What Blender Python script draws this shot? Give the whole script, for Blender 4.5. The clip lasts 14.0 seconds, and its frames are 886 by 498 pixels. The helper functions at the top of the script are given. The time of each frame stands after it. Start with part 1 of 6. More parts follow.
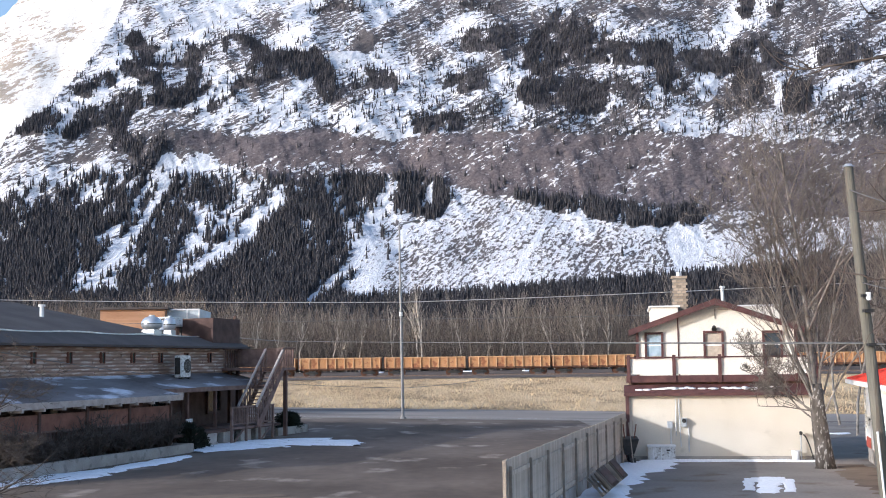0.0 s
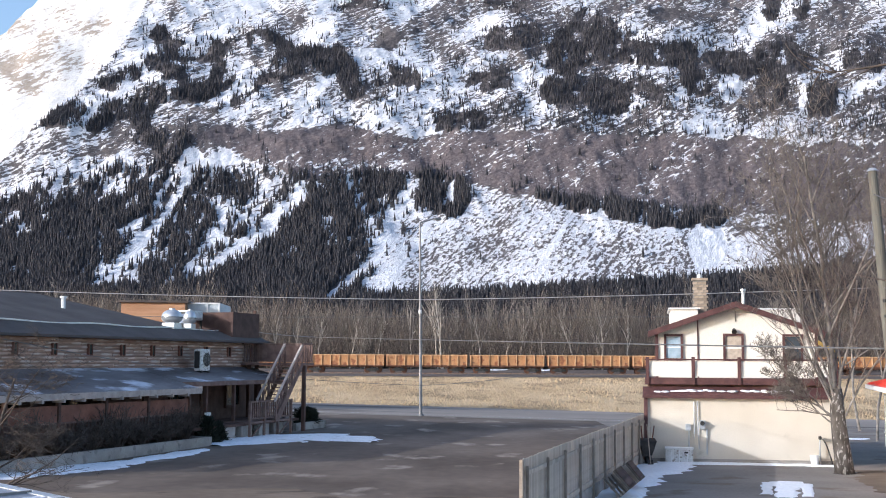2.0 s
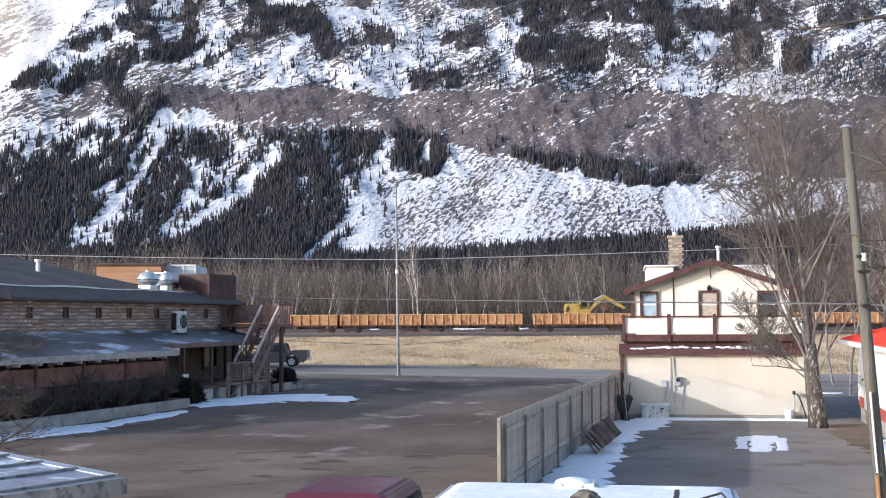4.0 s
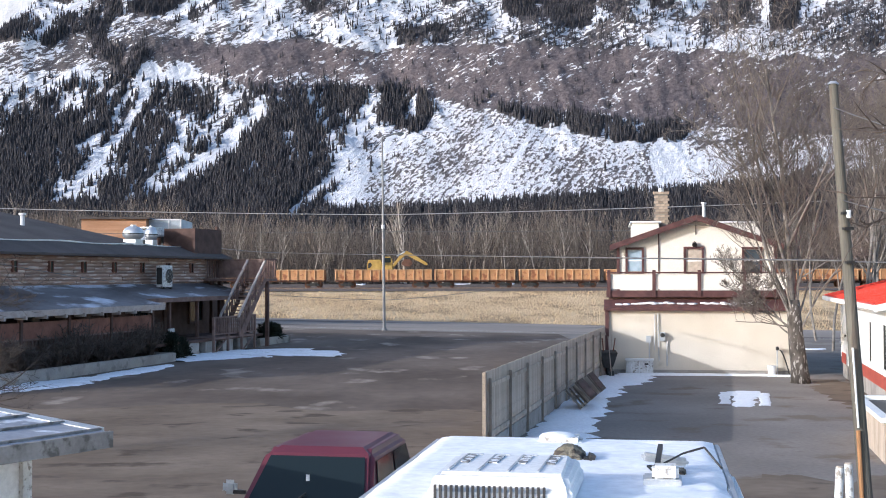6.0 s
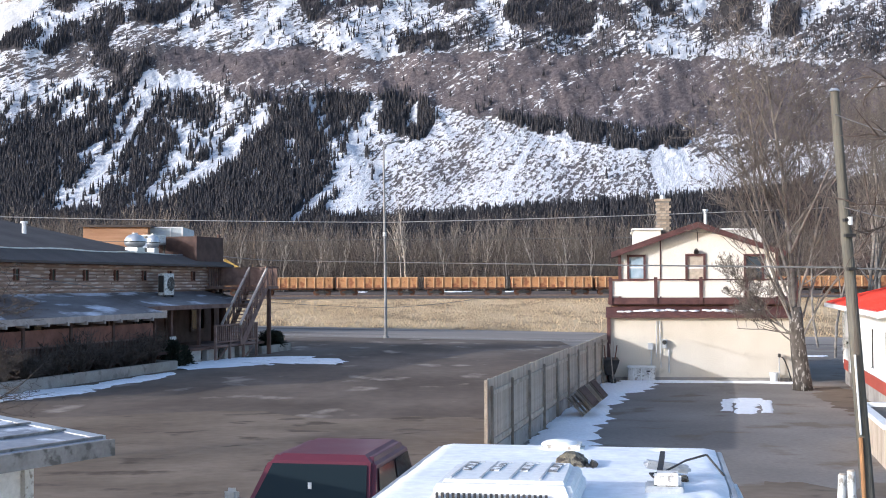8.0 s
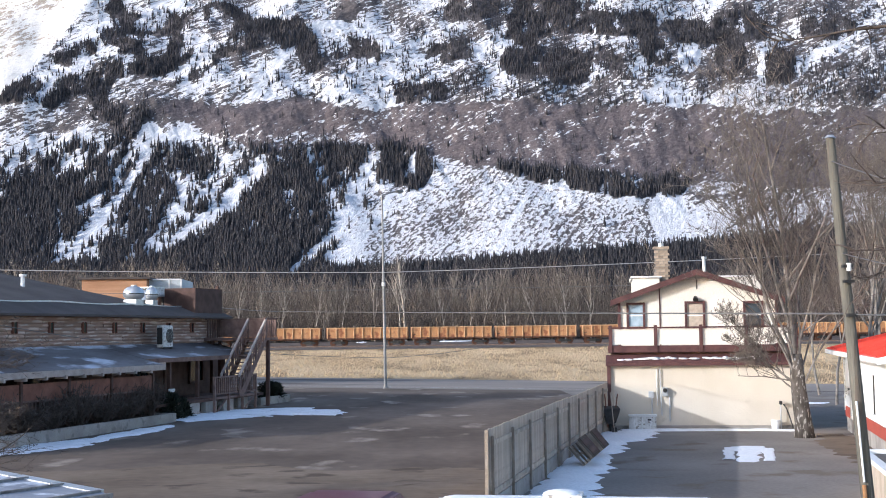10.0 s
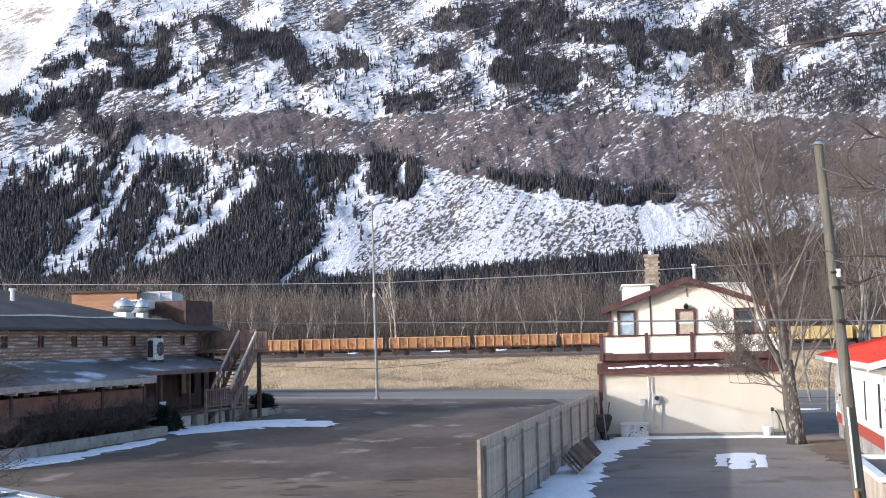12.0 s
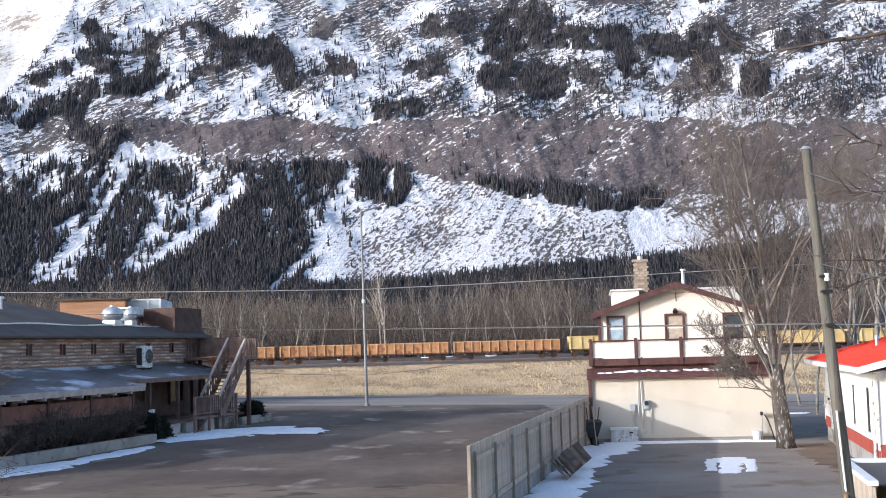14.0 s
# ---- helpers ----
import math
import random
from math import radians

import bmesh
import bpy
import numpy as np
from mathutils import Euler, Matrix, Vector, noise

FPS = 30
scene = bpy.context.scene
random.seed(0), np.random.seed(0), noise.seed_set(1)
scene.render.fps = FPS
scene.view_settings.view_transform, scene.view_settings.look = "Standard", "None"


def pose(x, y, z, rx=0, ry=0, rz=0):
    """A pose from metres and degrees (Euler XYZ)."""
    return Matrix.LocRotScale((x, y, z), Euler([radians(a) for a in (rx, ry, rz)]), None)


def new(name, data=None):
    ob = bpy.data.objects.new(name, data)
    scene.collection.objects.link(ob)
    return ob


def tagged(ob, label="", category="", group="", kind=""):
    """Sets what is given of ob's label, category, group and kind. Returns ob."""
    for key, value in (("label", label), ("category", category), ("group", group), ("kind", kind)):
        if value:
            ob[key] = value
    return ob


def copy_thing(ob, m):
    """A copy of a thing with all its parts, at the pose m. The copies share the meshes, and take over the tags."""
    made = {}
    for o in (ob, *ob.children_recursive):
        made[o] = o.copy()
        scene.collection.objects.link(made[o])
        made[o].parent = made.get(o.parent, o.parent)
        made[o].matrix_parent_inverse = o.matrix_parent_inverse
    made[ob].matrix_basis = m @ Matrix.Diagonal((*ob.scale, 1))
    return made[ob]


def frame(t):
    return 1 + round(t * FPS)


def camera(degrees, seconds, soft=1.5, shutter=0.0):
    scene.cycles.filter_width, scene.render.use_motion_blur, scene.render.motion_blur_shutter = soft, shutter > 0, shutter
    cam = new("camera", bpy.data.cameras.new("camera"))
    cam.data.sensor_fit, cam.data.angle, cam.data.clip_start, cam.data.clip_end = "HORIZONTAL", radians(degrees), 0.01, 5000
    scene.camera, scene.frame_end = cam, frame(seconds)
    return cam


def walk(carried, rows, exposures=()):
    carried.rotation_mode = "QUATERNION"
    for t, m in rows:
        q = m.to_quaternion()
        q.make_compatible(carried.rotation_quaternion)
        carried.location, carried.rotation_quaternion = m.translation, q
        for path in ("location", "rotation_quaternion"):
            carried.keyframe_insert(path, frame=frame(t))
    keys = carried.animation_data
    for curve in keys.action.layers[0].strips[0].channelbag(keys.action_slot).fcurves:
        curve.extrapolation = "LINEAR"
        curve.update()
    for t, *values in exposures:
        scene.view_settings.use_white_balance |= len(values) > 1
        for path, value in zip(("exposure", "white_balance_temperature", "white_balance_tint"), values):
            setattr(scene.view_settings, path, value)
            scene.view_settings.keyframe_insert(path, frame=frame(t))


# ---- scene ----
EYE = 3.8
cam = camera(40.0, 14.0, soft=1.0)
# seconds, pitch + 90, roll, yaw: held by hand on an upper landing
ROWS = [
    (0.0, 95.32, 0.71, 0.70),
    (0.5, 95.05, -0.48, 0.95),
    (1.0, 95.05, -0.34, 1.14),
    (1.5, 95.11, 0.12, 1.43),
    (2.0, 95.23, -0.29, 1.57),
    (2.5, 95.19, -0.54, 1.63),
    (3.0, 94.79, -0.57, 1.46),
    (3.5, 94.15, -0.10, 1.12),
    (4.0, 93.33, 0.29, 0.50),
    (4.2, 92.94, 0.62, 0.17),
    (6.3, 91.20, 0.02, -0.13),
    (6.5, 91.20, 0.00, 0.00),
    (7.0, 91.28, -0.01, 0.11),
    (9.3, 92.60, 0.55, -0.34),
    (9.5, 92.89, 0.57, -0.28),
    (10.0, 93.91, 0.68, -0.12),
    (10.5, 94.33, 0.78, -0.24),
    (11.0, 94.43, 1.18, -0.28),
    (11.5, 94.30, 1.10, -0.31),
    (12.0, 94.37, 1.27, -0.53),
    (12.5, 94.35, 1.59, -0.75),
    (13.0, 94.51, 1.80, -0.93),
    (13.5, 94.53, 2.22, -0.82),
    (14.0, 94.64, 1.57, -1.02),
]
walk(cam, [(t, pose(0, 0, EYE, rx, ry, rz)) for t, rx, ry, rz in ROWS],
     exposures=[(0.0, -0.15, 5600, 13), (14.0, -0.15, 5600, 13)])

# ---- sky and sun ----
SUN_EL, SUN_AZ = 15.5, 62.0  # the sun stands behind the camera's left shoulder
world = bpy.data.worlds.new("sky")
scene.world = world
world.use_nodes = True
wn, wl = world.node_tree.nodes, world.node_tree.links
sky = wn.new("ShaderNodeTexSky")
sky.sky_type, sky.sun_disc = "NISHITA", False
sky.sun_elevation, sky.sun_rotation = radians(SUN_EL), radians(180 + SUN_AZ)
sky.air_density, sky.dust_density = 1.0, 2.2
wl.new(sky.outputs[0], wn["Background"].inputs[0])
wn["Background"].inputs[1].default_value = 0.3
sun = new("sun", bpy.data.lights.new("sun", "SUN"))
sun.data.energy, sun.data.angle, sun.data.color = 4.1, radians(0.6), (1.0, 0.95, 0.87)
to_sun = Vector((-math.sin(radians(SUN_AZ)) * math.cos(radians(SUN_EL)), -math.cos(radians(SUN_AZ)) * math.cos(radians(SUN_EL)), math.sin(radians(SUN_EL))))
sun.matrix_world = Matrix.Translation((-60, -40, 60)) @ to_sun.to_track_quat("Z", "Y").to_matrix().to_4x4()

# ---- materials ----
def surf(name, c1, c2, scale=3.0, rough=0.8, metal=0.0, bump=0.2, fine=40.0, c3=None, wear=0.62, per_object=0.0, stretch=(1, 1, 1), spec=0.3):
    """A worn surface: two colours mixed by coarse noise, grain by fine noise, stains of c3 where the coarse noise is high."""
    m = bpy.data.materials.new(name)
    m.use_nodes = True
    n, l = m.node_tree.nodes, m.node_tree.links
    b = n["Principled BSDF"]
    tc, mp = n.new("ShaderNodeTexCoord"), n.new("ShaderNodeMapping")
    mp.inputs["Scale"].default_value = stretch
    l.new(tc.outputs["Object"], mp.inputs[0])
    big, small = n.new("ShaderNodeTexNoise"), n.new("ShaderNodeTexNoise")
    for t, s, d in ((big, scale, 5), (small, fine, 3)):
        t.inputs["Scale"].default_value, t.inputs["Detail"].default_value = s, d
        l.new(mp.outputs[0], t.inputs[0])
    ramp = n.new("ShaderNodeValToRGB")
    ramp.color_ramp.elements[0].position, ramp.color_ramp.elements[1].position = 0.35, 0.65
    ramp.color_ramp.elements[0].color, ramp.color_ramp.elements[1].color = (*c1, 1), (*c2, 1)
    l.new(big.outputs[0], ramp.inputs[0])
    col = ramp.outputs[0]
    if c3:
        st, rr, mx = n.new("ShaderNodeTexNoise"), n.new("ShaderNodeValToRGB"), n.new("ShaderNodeMixRGB")
        st.inputs["Scale"].default_value, st.inputs["Detail"].default_value = scale * 2.3, 8
        l.new(mp.outputs[0], st.inputs[0])
        rr.color_ramp.elements[0].position, rr.color_ramp.elements[1].position = wear - 0.06, wear + 0.03
        l.new(st.outputs[0], rr.inputs[0])
        l.new(rr.outputs[0], mx.inputs[0])
        l.new(col, mx.inputs[1])
        mx.inputs[2].default_value = (*c3, 1)
        col = mx.outputs[0]
    hsv, mr = n.new("ShaderNodeHueSaturation"), n.new("ShaderNodeMapRange")
    mr.inputs["To Min"].default_value, mr.inputs["To Max"].default_value = 0.78, 1.22
    l.new(small.outputs[0], mr.inputs[0])
    val = mr.outputs[0]
    if per_object:
        oi, m2, mm = n.new("ShaderNodeObjectInfo"), n.new("ShaderNodeMapRange"), n.new("ShaderNodeMath")
        m2.inputs["To Min"].default_value, m2.inputs["To Max"].default_value = 1 - per_object, 1 + per_object
        l.new(oi.outputs["Random"], m2.inputs[0])
        mm.operation = "MULTIPLY"
        l.new(val, mm.inputs[0]), l.new(m2.outputs[0], mm.inputs[1])
        val = mm.outputs[0]
    l.new(val, hsv.inputs["Value"])
    l.new(col, hsv.inputs["Color"])
    l.new(hsv.outputs[0], b.inputs["Base Color"])
    rg = n.new("ShaderNodeMapRange")
    rg.inputs["To Min"].default_value, rg.inputs["To Max"].default_value = max(0.02, rough - 0.1), min(1, rough + 0.1)
    l.new(big.outputs[0], rg.inputs[0])
    l.new(rg.outputs[0], b.inputs["Roughness"])
    b.inputs["Metallic"].default_value = metal
    b.inputs["Specular IOR Level"].default_value = spec
    if bump:
        bp = n.new("ShaderNodeBump")
        bp.inputs["Strength"].default_value, bp.inputs["Distance"].default_value = bump, 0.02
        l.new(small.outputs[0], bp.inputs["Height"])
        l.new(bp.outputs[0], b.inputs["Normal"])
    return m


def island_surf(name, c1, c2, rough=0.9):
    """Colours vary from piece to piece of one joined mesh."""
    m = bpy.data.materials.new(name)
    m.use_nodes = True
    n, l = m.node_tree.nodes, m.node_tree.links
    g, r = n.new("ShaderNodeNewGeometry"), n.new("ShaderNodeValToRGB")
    r.color_ramp.elements[0].color, r.color_ramp.elements[1].color = (*c1, 1), (*c2, 1)
    l.new(g.outputs["Random Per Island"], r.inputs[0])
    l.new(r.outputs[0], n["Principled BSDF"].inputs["Base Color"])
    n["Principled BSDF"].inputs["Roughness"].default_value = rough
    n["Principled BSDF"].inputs["Specular IOR Level"].default_value = 0.15
    return m


def glass_mat(name, tint=(0.016, 0.024, 0.026), rough=0.06, spec=0.5):
    m = bpy.data.materials.new(name)
    m.use_nodes = True
    b = m.node_tree.nodes["Principled BSDF"]
    b.inputs["Base Color"].default_value = (*tint, 1)
    b.inputs["Roughness"].default_value = rough
    b.inputs["Specular IOR Level"].default_value = spec
    return m


ASPHALT = surf("asphalt", (0.112, 0.088, 0.07), (0.2, 0.16, 0.13), 0.22, 0.95, 0, 0.5, 2.6, c3=(0.33, 0.28, 0.23), wear=0.66, stretch=(0.9, 0.55, 1), spec=0.08)
DIRT = surf("packed_brown_dirt", (0.155, 0.12, 0.09), (0.232, 0.185, 0.142), 0.5, 0.95, 0, 0.8, 5.0, c3=(0.11, 0.086, 0.066), wear=0.63, stretch=(0.6, 0.8, 1), spec=0.05)
ROAD = surf("road_asphalt", (0.25, 0.215, 0.185), (0.35, 0.305, 0.265), 0.12, 0.95, 0, 0.3, 3.0, c3=(0.15, 0.13, 0.115), wear=0.62, stretch=(0.2, 1.2, 1), spec=0.08)
DRIVE = surf("driveway_asphalt", (0.215, 0.19, 0.168), (0.29, 0.257, 0.225), 0.25, 0.95, 0, 0.4, 9.0, c3=(0.2, 0.16, 0.125), wear=0.62, spec=0.08)
SNOW = surf("snow", (0.87, 0.88, 0.9), (0.92, 0.92, 0.93), 2.0, 0.7, 0, 0.15, 12.0)
SNOW_DIRTY = surf("old_snow", (0.82, 0.82, 0.83), (0.92, 0.92, 0.93), 1.2, 0.8, 0, 0.5, 10.0, c3=(0.55, 0.53, 0.5), wear=0.68)
GRASS_GROUND = surf("dry_grass_ground", (0.45, 0.325, 0.19), (0.62, 0.48, 0.3), 0.16, 0.95, 0, 0.3, 0.9, c3=(0.33, 0.245, 0.15), wear=0.57, stretch=(0.8, 0.22, 1), spec=0.05)
GRASS = island_surf("dry_grass", (0.46, 0.335, 0.2), (0.6, 0.46, 0.285))
BALLAST = surf("ballast", (0.095, 0.075, 0.064), (0.16, 0.128, 0.108), 0.6, 0.95, 0, 0.8, 10.0)
BRUSH = island_surf("bare_twigs", (0.095, 0.076, 0.062), (0.21, 0.172, 0.14))
POPLAR = island_surf("poplar_bark", (0.11, 0.09, 0.076), (0.38, 0.335, 0.285))
CONIFER = island_surf("conifer_needles", (0.036, 0.034, 0.037), (0.068, 0.065, 0.068))
WOODLAND = surf("woodland_floor", (0.05, 0.042, 0.036), (0.1, 0.085, 0.07), 0.05, 0.95, 0, 0.5, 1.0)


# ---- geometry helpers ----
def box(bm, c, s, rot=None, taper=None):
    """A box with centre c and size s, turned by an Euler in degrees."""
    m = Matrix.Translation(c)
    if rot:
        m = m @ Euler([radians(a) for a in rot]).to_matrix().to_4x4()
    vs = bmesh.ops.create_cube(bm, size=1, matrix=m @ Matrix.Diagonal((*s, 1)))["verts"]
    return vs


def rod(bm, a, b, r1, r2=None, seg=8, cap=True):
    """A round bar from a to b."""
    a, b = Vector(a), Vector(b)
    d = b - a
    m = Matrix.Translation((a + b) / 2) @ d.to_track_quat("Z", "Y").to_matrix().to_4x4()
    return bmesh.ops.create_cone(bm, cap_ends=cap, segments=seg, radius1=r1, radius2=r1 if r2 is None else r2, depth=d.length, matrix=m)["verts"]


def prism(bm, outline, a, b, axis="y"):
    """An outline of 2D points swept from a to b along an axis (outline in the other two, in their order)."""
    def place(p, t):
        return {"x": (t, p[0], p[1]), "y": (p[0], t, p[1]), "z": (p[0], p[1], t)}[axis]
    va, vb = [bm.verts.new(place(p, a)) for p in outline], [bm.verts.new(place(p, b)) for p in outline]
    n = len(outline)
    for i in range(n):
        bm.faces.new((va[i], va[(i + 1) % n], vb[(i + 1) % n], vb[i]))
    bm.faces.new(va[::-1]), bm.faces.new(vb)
    return va + vb


def loft(bm, rings, cap=True):
    """Skin over rings of points with equal counts."""
    vs = [[bm.verts.new(p) for p in r] for r in rings]
    n = len(rings[0])
    for a, b in zip(vs, vs[1:]):
        for i in range(n):
            bm.faces.new((a[i], a[(i + 1) % n], b[(i + 1) % n], b[i]))
    if cap:
        bm.faces.new(vs[0][::-1]), bm.faces.new(vs[-1])
    return vs


def mesh_of(name, bm, material, bevel=0.0, smooth=False):
    bmesh.ops.recalc_face_normals(bm, faces=bm.faces[:])
    if bevel:
        bmesh.ops.bevel(bm, geom=[e for e in bm.edges if len(e.link_faces) == 2 and e.calc_face_angle(0) > 0.5], offset=bevel, segments=2, affect="EDGES", clamp_overlap=True)
    me = bpy.data.meshes.new(name)
    bm.to_mesh(me)
    bm.free()
    me.materials.append(material)
    if smooth:
        for p in me.polygons:
            p.use_smooth = True
    return me


def part(name, bm, material, parent=None, label="", bevel=0.0, smooth=False, at=None):
    ob = new(name, mesh_of(name, bm, material, bevel, smooth))
    if parent:
        ob.parent = parent
    if at is not None:
        ob.matrix_basis = at
    if label:
        tagged(ob, label)
    return ob


def thing(name, m, label, category, group="", kind=""):
    ob = new(name)
    ob.matrix_basis = m
    return tagged(ob, label, category, group, kind)


def raw_mesh(name, verts, faces, material, smooth=False):
    """A big joined mesh from arrays (faces: equal counts)."""
    me = bpy.data.meshes.new(name)
    verts, faces = np.asarray(verts, np.float32), np.asarray(faces, np.int32)
    k = faces.shape[1]
    me.vertices.add(len(verts)), me.loops.add(faces.size), me.polygons.add(len(faces))
    me.vertices.foreach_set("co", verts.ravel())
    me.loops.foreach_set("vertex_index", faces.ravel())
    me.polygons.foreach_set("loop_start", np.arange(0, faces.size, k, dtype=np.int32))
    if smooth:
        me.polygons.foreach_set("use_smooth", np.ones(len(faces), bool))
    me.update(calc_edges=True)
    me.validate()
    me.materials.append(material)
    return me


RNG = np.random.default_rng(7)


def lattice(x, y, seed=0):
    """Smooth value noise on arrays, 0 to 1."""
    xi, yi = np.floor(x).astype(np.int64), np.floor(y).astype(np.int64)
    fx, fy = x - xi, y - yi
    fx, fy = fx * fx * (3 - 2 * fx), fy * fy * (3 - 2 * fy)

    def h(a, b):
        k = (a * 374761393 + b * 668265263 + seed * 974634777) & 0x7FFFFFFF
        k = ((k ^ (k >> 13)) * 1274126177) & 0x7FFFFFFF
        return ((k ^ (k >> 16)) & 0xFFFF) / 65535.0
    return (h(xi, yi) * (1 - fx) + h(xi + 1, yi) * fx) * (1 - fy) + (h(xi, yi + 1) * (1 - fx) + h(xi + 1, yi + 1) * fx) * fy


def fbm(x, y, octaves=4, seed=0):
    t, a, s = 0, 0.5, 0
    for i in range(octaves):
        t, s, a, x, y = t + a * lattice(x, y, seed + i), s + a, a * 0.5, x * 2.03, y * 2.03
    return t / s


def sticks(starts, ends, r1, r2, sides=3):
    """Vertices and triangles of many tapered bars at once."""
    starts, ends = np.asarray(starts, float), np.asarray(ends, float)
    r1, r2 = np.broadcast_to(np.asarray(r1, float), len(starts)), np.broadcast_to(np.asarray(r2, float), len(starts))
    d = ends - starts
    d /= np.linalg.norm(d, axis=1)[:, None] + 1e-9
    ref = np.where(np.abs(d[:, 2:3]) < 0.9, [[0, 0, 1.0]], [[1.0, 0, 0]])
    u = np.cross(d, ref)
    u /= np.linalg.norm(u, axis=1)[:, None] + 1e-9
    w = np.cross(d, u)
    vs = []
    for k in range(sides):
        a = 2 * math.pi * k / sides
        o = u * math.cos(a) + w * math.sin(a)
        vs += [starts + o * r1[:, None], ends + o * r2[:, None]]
    v = np.stack(vs, 1).reshape(-1, 3)
    base = np.arange(len(starts))[:, None] * (2 * sides)
    f = []
    for k in range(sides):
        a0, a1, b0, b1 = 2 * k, 2 * k + 1, 2 * ((k + 1) % sides), 2 * ((k + 1) % sides) + 1
        f += [np.hstack([base + a0, base + b0, base + b1]), np.hstack([base + a0, base + b1, base + a1])]
    return v, np.concatenate(f)

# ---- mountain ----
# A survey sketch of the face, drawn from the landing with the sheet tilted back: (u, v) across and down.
SHEET = np.array(pose(0, 0, 0, 95.32, 0.71, 0.70).to_3x3())
SHEET_F = 2154.0


def sheet(x, y, z):
    p = np.stack([x, y, z - EYE], -1) @ SHEET
    return 784 - SHEET_F * p[..., 0] / p[..., 2], 441 + SHEET_F * p[..., 1] / p[..., 2]


def bearing(u, v):
    d = np.stack([(u - 784) / SHEET_F, (441 - v) / SHEET_F, -np.ones_like(u)], -1) @ SHEET.T
    return d[..., 0] / d[..., 1], d[..., 2] / d[..., 1]


def crest(u):
    """The near ridge's skyline on the sheet."""
    return np.interp(u, [-200, -60, 0, 60, 110, 150, 200, 226, 300], [420, 310, 262, 205, 165, 112, 55, -10, -200]) + 46 * (fbm(u * 0.045, u * 0, 4, 3) - 0.5)


NB, NY = 700, 380
bb = np.linspace(-0.45, 0.48, NB)
yy = np.concatenate([np.linspace(420, 1640, 60), np.linspace(1645, 3050, NY - 60)])
B, Y = np.meshgrid(bb, yy, indexing="ij")
X = B * Y
fan = 40 * (fbm(B * 14 + 3, Y * 0.0004, 2, 11) - 0.5)
Zm = np.interp(Y + fan, [420, 1100, 1600, 1690, 2015, 2120, 2330, 3100], [0, 14, 48, 85, 285, 395, 560, 1150])
gully = fbm(B * 38 + Y * 0.006, Y * 0.0022, 4, 21)
rough_ = np.clip((Y - 1700) / 300, 0, 1)
lift_ = Y - 1690
rise = 0.8 * lift_ - 0.55 * X                       # spurs climb to the right
spur = fbm(rise * 0.009, (X + 0.5 * lift_) * 0.0022, 4, 23)
Zm = Zm + rough_ * np.clip((Y - 1990) / 120, 0, 1) * 46 * (0.5 - np.abs(2 * spur - 1))
Zm = Zm + rough_ * (22 * (gully - 0.5) + 20 * (fbm(X * 0.012 + Y * 0.004, Y * 0.016, 4, 5) - 0.5) + 9 * (fbm(X * 0.06, Y * 0.05, 3, 8) - 0.5))
U, V = sheet(X, Y, Zm)
over = V < crest(U)
first = np.where(over.any(1), over.argmax(1), NY - 1)
idx = np.arange(NY)[None, :]
beyond = idx > first[:, None]
zc, yc = np.take_along_axis(Zm, first[:, None], 1), yy[first][:, None]
Zm = np.where(beyond, zc - 0.55 * (Y - yc), Zm)
U, V = sheet(X, Y, Zm)

# forest stands on the sheet, each a crooked belt: half thickness, strength, then (u, v) along it
STANDS_WEST = [
    (17, 1.0, (40, 230), (100, 215)), (15, 1.0, (125, 232), (185, 203), (250, 182), (320, 172), (352, 150)),
    (14, 0.9, (150, 162), (188, 140)), (17, 0.9, (238, 72), (248, 98), (292, 102), (336, 96)), (16, 0.85, (225, 115), (275, 150)),
    (14, 1.0, (350, 108), (402, 80), (440, 74), (462, 88)), (12, 0.8, (352, 118), (338, 158)), (11, 0.8, (432, 148), (376, 192)),
    (20, 1.0, (455, 128), (500, 108), (545, 112), (590, 134)), (19, 0.95, (580, 152), (640, 138), (684, 146)),
    (12, 0.7, (555, 10), (640, 14)), (20, 0.9, (205, 235), (232, 262)), (18, 0.9, (262, 285), (282, 262))]
STANDS_EAST = [
    (17, 0.8, (832, 75), (900, 66)), (34, 1.0, (960, 98), (1000, 62), (1030, 70)), (18, 1.0, (1040, 92), (1150, 98)),
    (20, 0.95, (935, 160), (975, 166)), (24, 0.95, (1015, 170), (1050, 172)), (16, 0.85, (800, 152), (850, 142)), (15, 0.85, (745, 222), (810, 214)),
    (19, 1.0, (1170, 96), (1190, 150)), (18, 1.0, (1215, 108), (1275, 112)), (24, 1.0, (1312, 102), (1360, 100)), (25, 1.0, (1330, 150), (1332, 168)),
    (23, 1.0, (1410, 158), (1410, 180)), (16, 0.9, (1320, 12), (1370, 14)), (18, 0.85, (1462, 104), (1524, 102)), (13, 0.7, (832, 8), (872, 12)),
    (26, 0.6, (1480, 200), (1620, 180)), (14, 0.7, (1090, 150), (1140, 180))]
STANDS_LOW = [
    (40, 1.0, (560, 352), (640, 345)), (46, 1.0, (500, 380), (545, 440)), (30, 1.0, (360, 508), (450, 492), (540, 500)), (34, 0.9, (455, 470), (560, 470)),
    (30, 1.0, (722, 340), (762, 350)), (12, 0.95, (925, 352), (1010, 366)), (17, 0.95, (1050, 368), (1130, 384), (1225, 380)),
    (40, 1.0, (-60, 480), (60, 470)), (32, 0.95, (40, 410), (120, 395)), (26, 0.9, (150, 400), (205, 375)), (30, 0.95, (80, 440), (150, 450)),
    (20, 0.7, (315, 335), (395, 345)), (24, 0.9, (235, 500), (265, 520)), (15, 0.7, (330, 400), (290, 450))]
